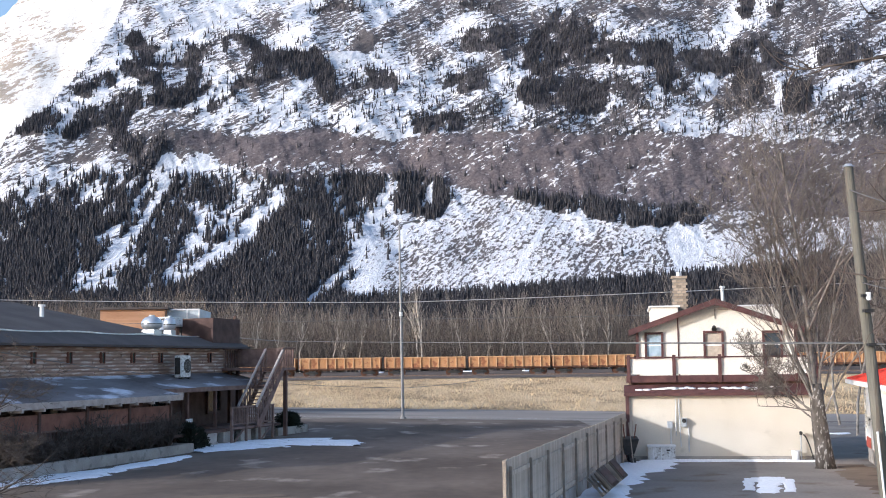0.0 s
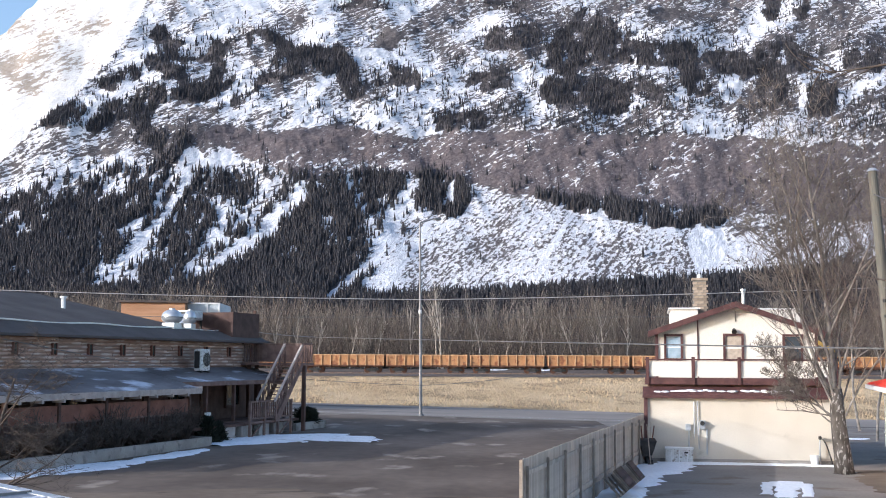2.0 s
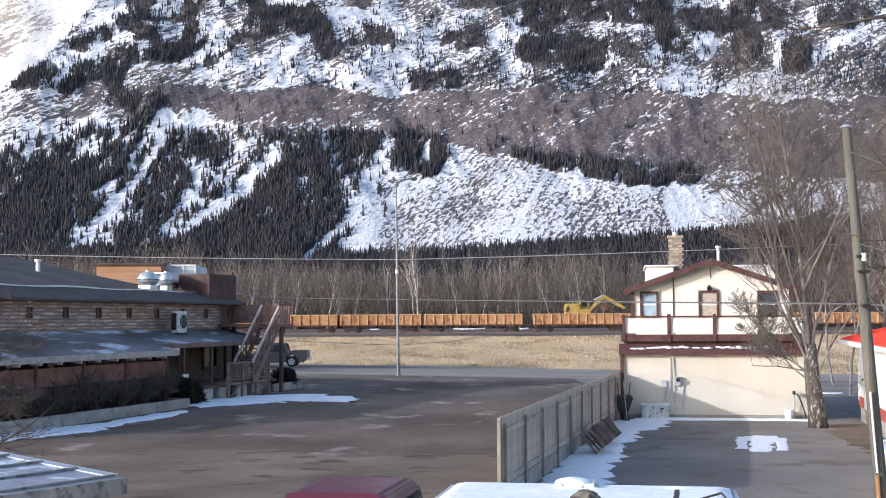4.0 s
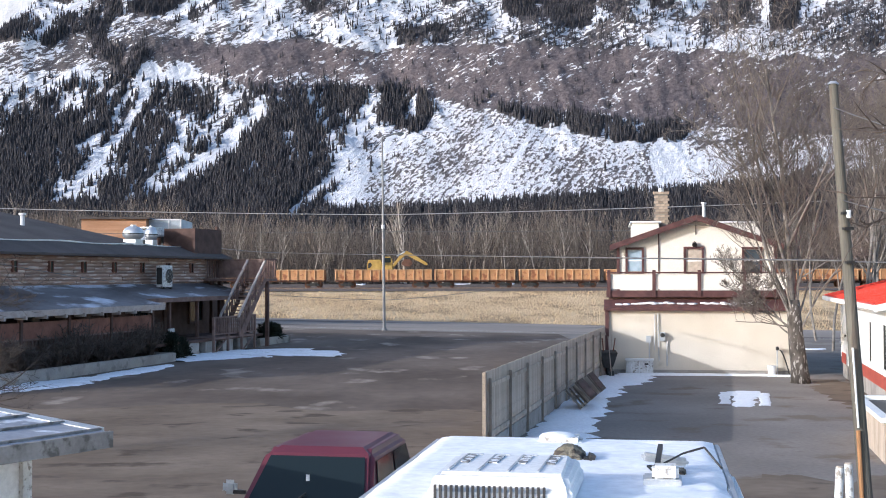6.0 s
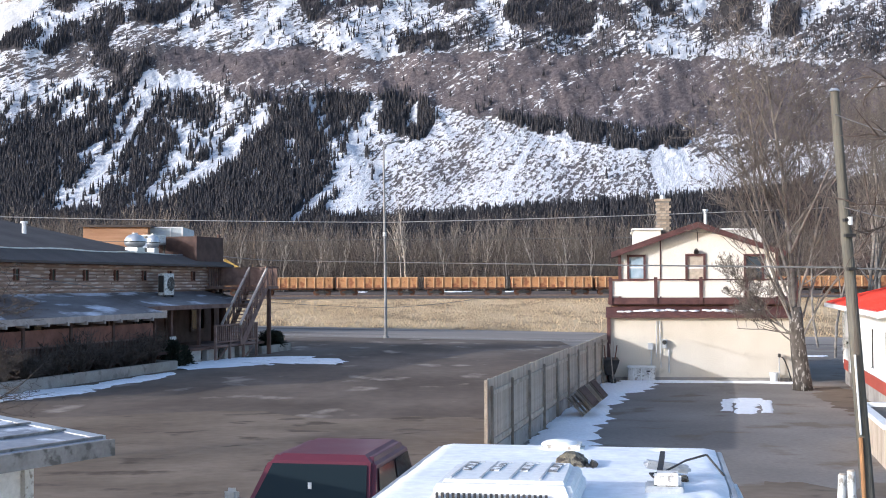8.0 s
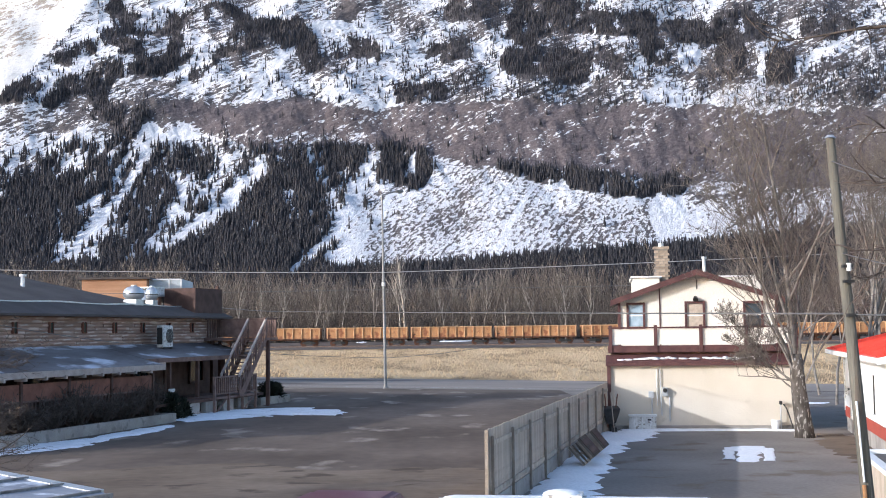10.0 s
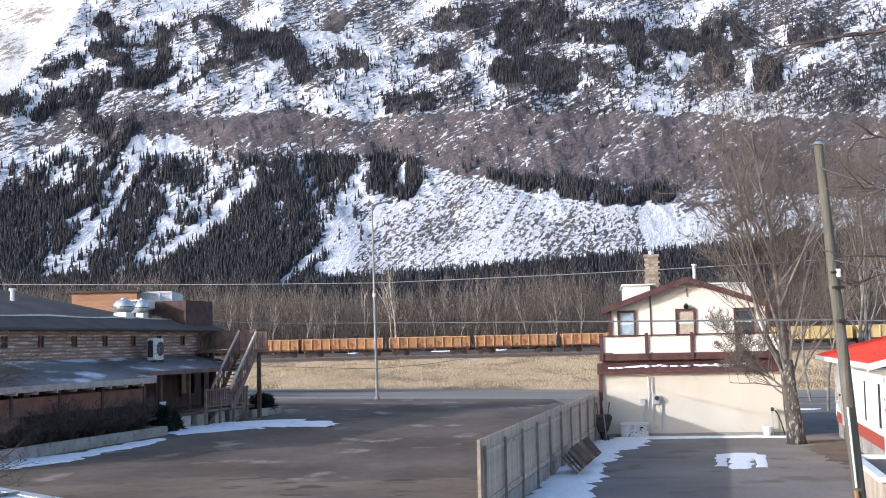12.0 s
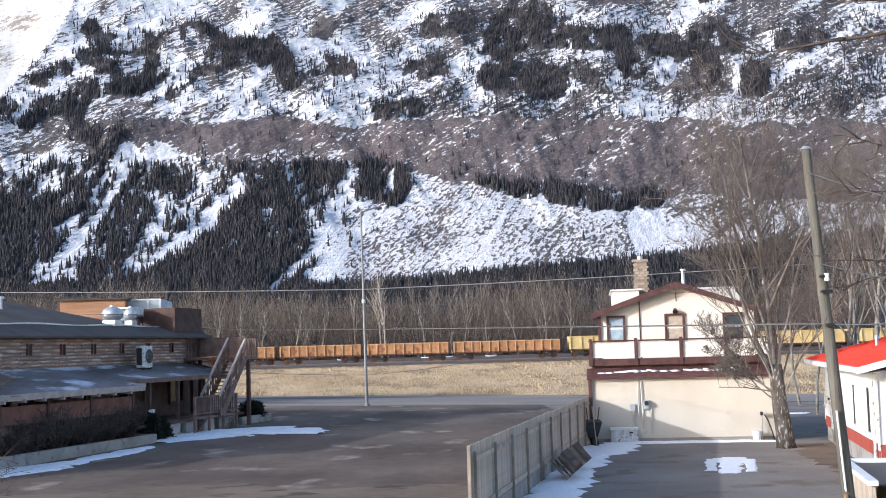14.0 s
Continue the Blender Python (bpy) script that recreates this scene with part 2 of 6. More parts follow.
# lone trees and small clumps standing on the open scree
CLUMPS = [(682, 418, 13), (690, 450, 8), (730, 437, 10), (812, 461, 4), (825, 455, 4), (1035, 500, 5), (1100, 456, 5)]


def belts(u, v, stands, wob):
    d = np.zeros_like(u)
    for half, strength, *pts in stands:
        near = np.full_like(u, 1e9)
        for (au, av), (bu, bv) in zip(pts, pts[1:]):
            du, dv = bu - au, bv - av
            t = np.clip(((u - au) * du + (v - av) * dv) / (du * du + dv * dv), 0, 1)
            near = np.minimum(near, np.hypot(u - au - t * du, v - av - t * dv))
        d = np.maximum(d, strength * np.clip(2.7 - 1.75 * (near / half + wob), 0, 1))
    return d


def near_line(u, v, pts, half):
    """1 on a crooked line that runs down the sheet, 0 off it."""
    pu, pv = [p[0] for p in pts], [p[1] for p in pts]
    c = np.interp(v, pv, pu) + 16 * (fbm(v * 0.04, v * 0 + pu[0], 3, 2) - 0.5)
    w = np.interp(v, pv, half) * (0.7 + 0.6 * fbm(u * 0.02, v * 0.06, 2, 6))
    return np.clip(1.4 - np.abs(u - c) / w, 0, 1) * (v > pv[0]) * (v < pv[-1])


def chutes(u, v):
    a = near_line(u, v, [(300, 272), (298, 310), (262, 390), (205, 455), (128, 530)], [15, 11, 10, 22, 13])
    b = near_line(u, v, [(500, 328), (478, 370), (425, 420), (360, 470), (318, 500)], [12, 20, 17, 24, 20])
    c = near_line(u, v, [(692, 328), (675, 370), (650, 420), (625, 470), (560, 525), (540, 545)], [13, 19, 18, 13, 10, 6])
    return np.maximum(np.maximum(a, b), c)


def scree(u, v):
    top = np.interp(u, [600, 640, 690, 730, 775, 800, 830, 920, 1000, 1100, 1190, 1235, 1300], [560, 440, 372, 408, 392, 350, 343, 353, 378, 398, 408, 396, 400]) + 8 * (fbm(u * 0.05, u * 0, 3, 15) - 0.5)
    low = np.interp(u, [600, 700, 900, 1050, 1180, 1260], [540, 525, 512, 498, 488, 480]) + 12 * (fbm(u * 0.09, u * 0, 2, 14) - 0.5)
    edge = np.clip((1262 + 20 * (fbm(v * 0.05, v * 0, 2, 1) - 0.5) - u) / 12, 0, 1) * np.clip((u - 590 - 0.55 * np.clip(540 - v, 0, 200)) / 15, 0, 1)
    return np.clip((v - top) / 6, 0, 1) * np.clip((low - v) / 6, 0, 1) * edge


def band(u, v):
    """The brown rock band."""
    top = np.interp(u, [300, 345, 450, 560, 700, 760, 900, 1050, 1200, 1400, 1700], [262, 232, 236, 228, 246, 232, 232, 232, 238, 244, 250]) + 22 * (fbm(u * 0.025, u * 0, 3, 31) - 0.5)
    low = np.interp(u, [300, 360, 450, 520, 620, 760, 870, 1000, 1200, 1700], [262, 275, 310, 328, 318, 322, 348, 356, 372, 400]) + 18 * (fbm(u * 0.03, u * 0, 3, 33) - 0.5)
    return np.clip((v - top) / 8, 0, 1) * np.clip((low - v) / 8, 0, 1)


def forest(u, v):
    wob = 1.0 * (fbm(u * 0.03 + v * 0.012, v * 0.05, 4, 45) - 0.5)
    d = np.maximum(belts(u, v, STANDS_EAST + STANDS_LOW, wob), belts(u, v, STANDS_WEST, 2.0 * wob + 0.12))
    ragged = fbm(u * 0.05, v * 0.03, 4, 41)
    grain = fbm(u * 0.085 + v * 0.02, v * 0.05, 3, 47)
    d = d * np.clip(0.8 + 3.2 * (ragged - 0.4), 0, 1)
    # open scatter between the stands
    right = np.clip((u - 640) / 180, 0.4, 1)
    d = np.maximum(d, np.clip(0.6 * right * (5.5 * (grain - 0.44)), 0, 0.58) * (v < 240) * np.clip((v - 20) / 50, 0.15, 1))
    mid = np.clip((v - 140) / 30, 0, 1) * (v < 236) * np.clip((u - 470) / 60, 0, 1) * np.clip((780 - u) / 60, 0, 1)
    d = np.maximum(d, mid * np.clip(4 * (grain - 0.44), 0, 0.6))
    # the lower western slope: streaks of trees that run down to the left
    top = np.interp(u, [-100, 0, 60, 120, 200, 300, 420, 520, 640], [385, 345, 322, 300, 298, 290, 296, 318, 335])
    low_left = np.clip((v - top - 26 * (fbm(u * 0.03, u * 0, 3, 53) - 0.5)) / 18, 0, 1) * (u < 690)
    diag = fbm((u + 0.72 * v) * 0.034, (v - 0.72 * u) * 0.006, 3, 49)
    fine_streak = fbm((u + 0.72 * v) * 0.09, (v - 0.72 * u) * 0.012, 2, 57)
    dense = 0.36 + 2.6 * (diag - 0.5) + 2.4 * (fine_streak - 0.5) + 3.4 * (grain - 0.5) + 0.25 * (u < 130) * (v > 370) - 0.1 * (u > 170) * (u < 430) + 0.2 * (v > 450)
    d = np.maximum(d, low_left * np.clip(dense, 0.08, 0.86))
    d = np.where(band(u, v) > 0.5, np.minimum(d * 0.3, 0.16) + np.clip(1.2 * (grain - 0.55), 0, 0.16), d)
    d = d * (1 - 0.95 * chutes(u, v)) * (1 - 0.988 * scree(u, v))
    for cu, cv, r in CLUMPS:
        d = np.maximum(d, 0.6 * (np.hypot(u - cu, v - cv) < 0.7 * r))
    foot = np.interp(u, [-100, 130, 300, 420, 640, 900, 1050, 1200, 1700], [490, 520, 512, 500, 530, 513, 500, 488, 440])
    d = np.maximum(d, np.clip((v - foot) / 6, 0, 1) * (1 - chutes(u, v)))
    return np.clip(d, 0, 1)


D_for, D_band, D_scree, D_chute = forest(U, V), band(U, V), scree(U, V), chutes(U, V)
patch = np.clip(fbm((U - 0.9 * V) * 0.009, (V + 0.6 * U) * 0.03, 4, 51) * 2.6 - 0.8, 0, 1)
cover = 0.522 + 0.12 * (patch - 0.5) - 0.02 * np.clip((U - 600) / 300, 0, 1)
cover = cover - 0.035 * ((U < 330) & (V > 230) & (V < 380))
cover = np.where(D_band > 0.3, 0.418 + 0.08 * (patch - 0.5), cover)
cover = np.where(D_scree > 0.3, 0.511 + 0.06 * (patch - 0.5), cover)
# bright fans on the scree, rock ribs above
cover = np.maximum(cover, 0.6 * near_line(U, V, [(985, 372), (950, 420), (925, 470), (905, 515)], [7, 10, 15, 20]))
cover = np.maximum(cover, 0.58 * near_line(U, V, [(722, 395), (700, 440), (655, 500), (630, 530)], [10, 13, 13, 10]))
for cu, cv, ru, rv in ((645, 75, 22, 28), (480, 255, 60, 18), (1150, 25, 50, 12), (260, 25, 22, 22)):
    cover = cover - 0.1 * np.clip(1.6 - 1.3 * np.hypot((U - cu) / ru, (V - cv) / rv), 0, 1)
cover = np.maximum(cover, 0.61 * D_chute)
for cu, cv, ru, rv in ((298, 295, 20, 20), (118, 208, 30, 20), (1250, 150, 18, 26), (1382, 170, 10, 30), (615, 100, 28, 8), (1215, 430, 30, 40)):
    cover = np.maximum(cover, np.clip(2 - 1.3 * np.hypot((U - cu) / ru, (V - cv) / rv), 0, 1))
cover = cover + 0.05 * ((V > 290) & (U < 680))
cover = cover * (1 - 0.5 * np.clip(D_for * 2.5 - 1.5, 0, 1))

verts = np.stack([X, Y, Zm], -1).reshape(-1, 3)
g = np.arange(NB * NY).reshape(NB, NY)
quads = np.stack([g[:-1, :-1], g[1:, :-1], g[1:, 1:], g[:-1, 1:]], -1).reshape(-1, 4)


def mountain_mat(name, rock_dark, rock_pale, snow_dull, snow_bright):
    m = bpy.data.materials.new(name)
    m.use_nodes = True
    n, l = m.node_tree.nodes, m.node_tree.links
    b = n["Principled BSDF"]
    at = n.new("ShaderNodeAttribute")
    at.attribute_name = "cover"
    sep = n.new("ShaderNodeSeparateColor")
    l.new(at.outputs["Color"], sep.inputs[0])
    slope_at = n.new("ShaderNodeAttribute")      # metres across and up the slope
    slope_at.attribute_name = "slope"

    def noise_at(scale, detail, rot, stretch, rough=0.6):
        mp, t = n.new("ShaderNodeMapping"), n.new("ShaderNodeTexNoise")
        mp.vector_type = "TEXTURE"
        mp.inputs["Rotation"].default_value = [radians(a) for a in rot]
        mp.inputs["Scale"].default_value = stretch
        t.inputs["Scale"].default_value, t.inputs["Detail"].default_value, t.inputs["Roughness"].default_value = scale, detail, rough
        l.new(slope_at.outputs["Vector"], mp.inputs[0]), l.new(mp.outputs[0], t.inputs[0])
        return t.outputs[0]

    def math_(op, a, c, clamp=False):
        k = n.new("ShaderNodeMath")
        k.operation, k.use_clamp = op, clamp
        for i, x in enumerate((a, c)):
            if isinstance(x, (int, float)):
                k.inputs[i].default_value = x
            else:
                l.new(x, k.inputs[i])
        return k.outputs[0]

    ledge = noise_at(0.1, 6, (0, 0, 32), (2.1, 0.75, 1), 0.68)      # ledges that climb to the right
    speck = noise_at(0.17, 5, (0, 0, 25), (1.2, 0.9, 1), 0.7)
    rills = noise_at(0.15, 5, (0, 0, 55), (2.6, 0.8, 1), 0.7)          # rills down the screes
    mixn = math_("ADD", math_("MULTIPLY", ledge, 0.55), math_("MULTIPLY", speck, 0.45))
    mixs = math_("ADD", math_("MULTIPLY", rills, 0.5), math_("MULTIPLY", speck, 0.5))
    pick = n.new("ShaderNodeMix")
    l.new(sep.outputs[1], pick.inputs[0]), l.new(mixn, pick.inputs[2]), l.new(mixs, pick.inputs[3])
    thr = math_("SUBTRACT", sep.outputs[0], pick.outputs[0])
    snow = math_("MULTIPLY", math_("ADD", thr, 0.018), 27.0, True)
    rock = n.new("ShaderNodeValToRGB")
    rock.color_ramp.elements[0].color, rock.color_ramp.elements[1].color = (*rock_dark, 1), (*rock_pale, 1)
    rock.color_ramp.elements[0].position, rock.color_ramp.elements[1].position = 0.3, 0.7
    l.new(speck, rock.inputs[0])
    warm = n.new("ShaderNodeMixRGB")
    warm.blend_type = "MULTIPLY"
    l.new(sep.outputs[2], warm.inputs[0]), l.new(rock.outputs[0], warm.inputs[1])
    warm.inputs[2].default_value = (1.3, 1.22, 1.23, 1)
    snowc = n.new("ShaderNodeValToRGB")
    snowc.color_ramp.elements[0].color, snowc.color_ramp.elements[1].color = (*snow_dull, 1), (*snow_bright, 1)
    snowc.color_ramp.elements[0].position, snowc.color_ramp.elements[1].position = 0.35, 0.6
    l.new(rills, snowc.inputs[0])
    mx = n.new("ShaderNodeMixRGB")
    l.new(snow, mx.inputs[0]), l.new(warm.outputs[0], mx.inputs[1]), l.new(snowc.outputs[0], mx.inputs[2])
    l.new(mx.outputs[0], b.inputs["Base Color"])
    b.inputs["Roughness"].default_value, b.inputs["Specular IOR Level"].default_value = 0.9, 0.1
    bp = n.new("ShaderNodeBump")
    bp.inputs["Strength"].default_value, bp.inputs["Distance"].default_value = 1.0, 7.0
    l.new(pick.outputs[0], bp.inputs["Height"]), l.new(bp.outputs[0], b.inputs["Normal"])
    return m


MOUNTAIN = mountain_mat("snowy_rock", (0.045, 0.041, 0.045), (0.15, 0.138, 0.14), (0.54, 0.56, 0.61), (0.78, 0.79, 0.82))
# far peak's copy: rock and snow paler and warmer, direct sun in the colour
PEAK_PAINTED_SUN = mountain_mat("snowy_rock_painted_sun", (0.3, 0.25, 0.2), (0.5, 0.43, 0.36), (0.74, 0.72, 0.68), (0.84, 0.82, 0.79))


def cover_attribute(me, r, g_, b_, across, up):
    sl = me.attributes.new("slope", "FLOAT_VECTOR", "POINT")
    sl.data.foreach_set("vector", np.stack([across.ravel(), up.ravel(), 0 * up.ravel()], -1).astype(np.float32).ravel())
    at = me.color_attributes.new("cover", "FLOAT_COLOR", "POINT")
    data = np.stack([r.ravel(), g_.ravel(), b_.ravel(), np.ones(r.size)], -1).astype(np.float32)
    at.data.foreach_set("color", data.ravel())


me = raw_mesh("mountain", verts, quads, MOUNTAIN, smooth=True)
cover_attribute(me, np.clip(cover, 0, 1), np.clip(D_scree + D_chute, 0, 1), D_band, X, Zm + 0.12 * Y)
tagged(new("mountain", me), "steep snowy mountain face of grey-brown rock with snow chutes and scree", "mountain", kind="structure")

# the peak behind the ridge, its sunlight partly painted into rock and snow colours
NB2, NY2 = 160, 120
b2, y2 = np.meshgrid(np.linspace(-0.5, -0.16, NB2), np.linspace(3300, 4750, NY2), indexing="ij")
x2 = b2 * y2
z2 = (y2 - 3300) * 1.15 + 90 * (fbm(x2 * 0.004, y2 * 0.004, 5, 61) - 0.5) + 160
top2 = y2 * (np.interp(b2, [-0.5, -0.40, -0.37, -0.345, -0.32, -0.16], [0.24, 0.275, 0.306, 0.33, 0.37, 0.5]) + 0.012 * (fbm(b2 * 90, b2 * 0, 3, 66) - 0.5))
z2 = np.minimum(z2, top2)
g2 = np.arange(NB2 * NY2).reshape(NB2, NY2)
me = raw_mesh("far_peak", np.stack([x2, y2, z2], -1).reshape(-1, 3), np.stack([g2[:-1, :-1], g2[1:, :-1], g2[1:, 1:], g2[:-1, 1:]], -1).reshape(-1, 4), PEAK_PAINTED_SUN, smooth=True)
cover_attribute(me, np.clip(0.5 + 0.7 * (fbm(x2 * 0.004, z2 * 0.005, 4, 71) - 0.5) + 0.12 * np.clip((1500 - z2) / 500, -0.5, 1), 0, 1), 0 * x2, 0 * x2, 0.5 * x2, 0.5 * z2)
tagged(new("far_peak", me), "snow-covered peak behind the near ridge, with sunlight painted into its colours", "mountain", kind="structure")


def conifers(name, x, y, z, h, label):
    """Many narrow conifers of three ragged tiers, joined."""
    n = len(x)
    vs, fs, k = [], [], 0
    for lo, hi, wide in ((0.0, 0.55, 1.0), (0.3, 0.8, 0.72), (0.58, 1.0, 0.42)):
        ang0 = RNG.random(n) * 6.28
        ring = []
        for s in range(5):
            a = ang0 + s * 1.2566
            r = h * 0.16 * wide * (0.7 + 0.6 * RNG.random(n))
            ring.append(np.stack([x + r * np.cos(a), y + r * np.sin(a), z + h * (lo + 0.05 * RNG.random(n))], -1))
        ring.append(np.stack([x, y, z + h * hi], -1))
        vs.append(np.stack(ring, 1).reshape(-1, 3))
        base = np.arange(n)[:, None] * 6 + k
        for s in range(5):
            fs.append(np.hstack([base + s, base + (s + 1) % 5, base + 5]))
        k += n * 6
    me = raw_mesh(name, np.concatenate(vs), np.concatenate(fs), CONIFER)
    return tagged(new(name, me), label, "forest", kind="stuff")


tries = 270000
tu, tv = RNG.random(tries) * 1800 - 110, RNG.random(tries) * 640 - 50
ok = RNG.random(tries) < -np.log(1 - 0.985 * forest(tu, tv)) / 5.0   # wanted cover to stems
tu, tv = tu[ok], tv[ok]
tb, _ = bearing(tu, tv)
ci = np.clip(((tb - bb[0]) / (bb[1] - bb[0])).astype(int), 0, NB - 1)
ri = np.array([np.argmax(V[c] <= v) if (V[c] <= v).any() else -1 for c, v in zip(ci, tv)])
keep = (ri > 3) & (ri < first[ci])
ci, ri, tb, tv = ci[keep], ri[keep], tb[keep], tv[keep]
ty = yy[ri] + (RNG.random(len(ri)) - 0.5) * 3
tx = tb * ty
tz = Zm[ci, ri] - 1.5
th = np.where(tv > 300, 15, 11) * (0.55 + 0.75 * RNG.random(len(ri)))
conifers("mountain_forest", tx, ty, tz, th, "dark conifer forest in stands on the snowy mountain face")

# ---- ground ----
def lie(x, y):
    """Height of the open ground: level lots that tip to the right towards the road, the bank up to the railway, the valley floor."""
    x, y = np.asarray(x, float), np.asarray(y, float)
    tip = np.interp(y, [45, 85, 105, 160], [0, 1, 1, 0])
    return np.interp(y, [0, 99, 106, 168, 176, 194, 203, 216, 420], [0, 0, 0.12, 1.35, 1.7, 1.7, 2.35, 2.2, 0.5]) - 0.024 * np.clip(x, -45, 45) * tip


def grid_sheet(name, xs, ys, lift, material, label, category, uneven=0.0):
    gx, gy = np.meshgrid(xs, ys, indexing="ij")
    gz = lie(gx, gy) + lift + uneven * (fbm(gx * 0.15, gy * 0.15, 3, 81) - 0.5)
    gg = np.arange(gx.size).reshape(gx.shape)
    me = raw_mesh(name, np.stack([gx, gy, gz], -1).reshape(-1, 3), np.stack([gg[:-1, :-1], gg[1:, :-1], gg[1:, 1:], gg[:-1, 1:]], -1).reshape(-1, 4), material, smooth=True)
    return tagged(new(name, me), label, category, kind="structure")


def strip_sheet(name, left, right, ys, lift, material, label, category, cols=24):
    """A sheet between two side lines given as x at each y."""
    ys = np.asarray(ys, float)
    t = np.linspace(0, 1, cols)[None, :]
    gx = left(ys)[:, None] * (1 - t) + right(ys)[:, None] * t
    gy = np.repeat(ys[:, None], cols, 1)
    gg = np.arange(gx.size).reshape(gx.shape)
    me = raw_mesh(name, np.stack([gx, gy, lie(gx, gy) + lift], -1).reshape(-1, 3), np.stack([gg[:-1, :-1], gg[:-1, 1:], gg[1:, 1:], gg[1:, :-1]], -1).reshape(-1, 4), material, smooth=True)
    return tagged(new(name, me), label, category, kind="structure")


wide = np.concatenate([[-900, -400, -200], np.linspace(-110, 110, 56), [200, 400, 900]])
grid_sheet("ground", wide, np.concatenate([[-60, -20], np.linspace(0, 98, 25), np.linspace(102, 230, 60), np.linspace(250, 640, 14)]), -0.06, GRASS_GROUND, "bank of dry yellow grass and open valley ground", "ground", 0.08)


def fence_x(y):
    return np.interp(y, [-30, 0, 24.8, 47.3, 70, 80], [-12.4, -5.13, 0.91, 6.39, 8.0, 8.0])


near_ys = np.concatenate([np.linspace(-25, 40, 14), np.linspace(45, 82, 20)])
strip_sheet("parking_lot", lambda y: y * 0 - 45, fence_x, near_ys, 0.0, ASPHALT, "worn brown-grey asphalt parking lot with pale scuffs", "parking lot")
strip_sheet("driveway", fence_x, lambda y: y * 0 + 60, near_ys, 0.002, DRIVE, "grey asphalt driveway between fence and white house", "driveway")
grid_sheet("road", np.linspace(-200, 200, 60), np.linspace(82, 99, 8), 0.0, ROAD, "pale grey asphalt road running past the lot", "road")
strip_sheet("railway_bed", lambda y: y * 0 - 300, lambda y: y * 0 + 300, np.linspace(172, 205, 14), 0.03, BALLAST, "dark ballast bed of the railway", "railway bed", 40)
WHITE_LINE = surf("road_paint", (0.5, 0.5, 0.48), (0.62, 0.62, 0.6), 1.5, 0.8, c3=(0.2, 0.19, 0.18), wear=0.6)
grid_sheet("road_line", np.linspace(-200, 200, 60), np.array([84.0, 84.14]), 0.006, WHITE_LINE, "worn white edge line on the road", "road marking")


def snow_patch(name, path, label, thick=0.05, seed=0, material=None, lift=0.004, category="snow patch"):
    """A ragged patch of old snow along a path of (x, y, half width)."""
    p = np.array(path, float)
    s = np.concatenate([[0], np.cumsum(np.hypot(np.diff(p[:, 0]), np.diff(p[:, 1])))])
    n = max(16, int(s[-1] * 5))
    t = np.linspace(0, s[-1], n)
    cx, cy, w = (np.interp(t, s, p[:, k]) for k in range(3))
    dx, dy = np.gradient(cx), np.gradient(cy)
    L = np.hypot(dx, dy)
    nx, ny = -dy / L, dx / L
    cols = []
    for side in np.linspace(-1, 1, 9):
        edge = 1 + (1.3 * (fbm(t * 1.9 + 31 * (side > 0), t * 0 + 5, 4, seed) - 0.5) if abs(side) > 0.2 else 0)
        k = side * w * edge
        x, y = cx + nx * k, cy + ny * k
        h = thick * (1 - abs(side) ** 3) * (0.6 + 0.8 * fbm(x * 1.5, y * 1.5, 3, seed + 2)) + lift - (0.02 if abs(side) == 1 else 0)
        cols.append(np.stack([x, y, lie(x, y) + h], -1))
    v = np.stack(cols, 1)
    g_ = np.arange(v.shape[0] * 9).reshape(-1, 9)
    me = raw_mesh(name, v.reshape(-1, 3), np.stack([g_[:-1, :-1], g_[1:, :-1], g_[1:, 1:], g_[:-1, 1:]], -1).reshape(-1, 4), material or SNOW_DIRTY, smooth=True)
    return tagged(new(name, me), label, category, kind="stuff")


snow_patch("snow_patch", [(-17.2, 36.0, 0.4), (-14.9, 39.8, 0.95), (-13.5, 43.0, 1.15), (-12.7, 45.4, 0.6), (-12.0, 47.6, 0.8), (-11.3, 51.0, 0.3)], "strip of old snow along the planter wall", seed=3)
snow_patch("snow_patch", [(-11.4, 53.0, 0.5), (-10.2, 57.4, 2.2), (-8.2, 59.6, 2.9), (-6.4, 58.6, 1.9), (-4.7, 56.4, 0.2)], "thin tongue of old snow on the asphalt", seed=8)
snow_patch("snow_patch", [(1.7, 24.2, 0.6), (2.85, 29.0, 0.75), (3.7, 33.5, 0.75), (4.75, 38.2, 0.8), (5.85, 42.2, 0.95), (6.9, 45.4, 1.1)], "white snow left along the shady fence foot", 0.09, 12, SNOW)
snow_patch("snow_patch", [(6.8, 46.4, 0.7), (8.5, 46.3, 0.5), (10.5, 46.1, 0.3), (12.0, 45.8, 0.35), (13.2, 45.3, 0.2)], "thin snow along the foot of the house wall", 0.06, 17, SNOW)
for b, y0, y1, w, k in ((0.2335, 35.7, 39.3, 0.2, 21), (0.2495, 34.9, 39.7, 0.36, 22), (0.2665, 35.2, 38.9, 0.19, 23), (0.2575, 37.6, 39.6, 0.3, 26), (0.2395, 38.0, 39.5, 0.25, 27)):
    snow_patch("snow_patch", [(b * y0, y0, w * 0.8), (b * (y0 + 0.4), y0 + 0.4, w), (b * (y1 - 0.4), y1 - 0.4, w), (b * y1, y1, w * 0.8)], "flat patch of thawing snow on the driveway", 0.015, k, SNOW)
snow_patch("snow_patch", [(19.2, 66.0, 0.2), (20.0, 65.6, 0.5), (20.8, 66.2, 0.3)], "small patch of snow beside the road", 0.05, 25, SNOW)

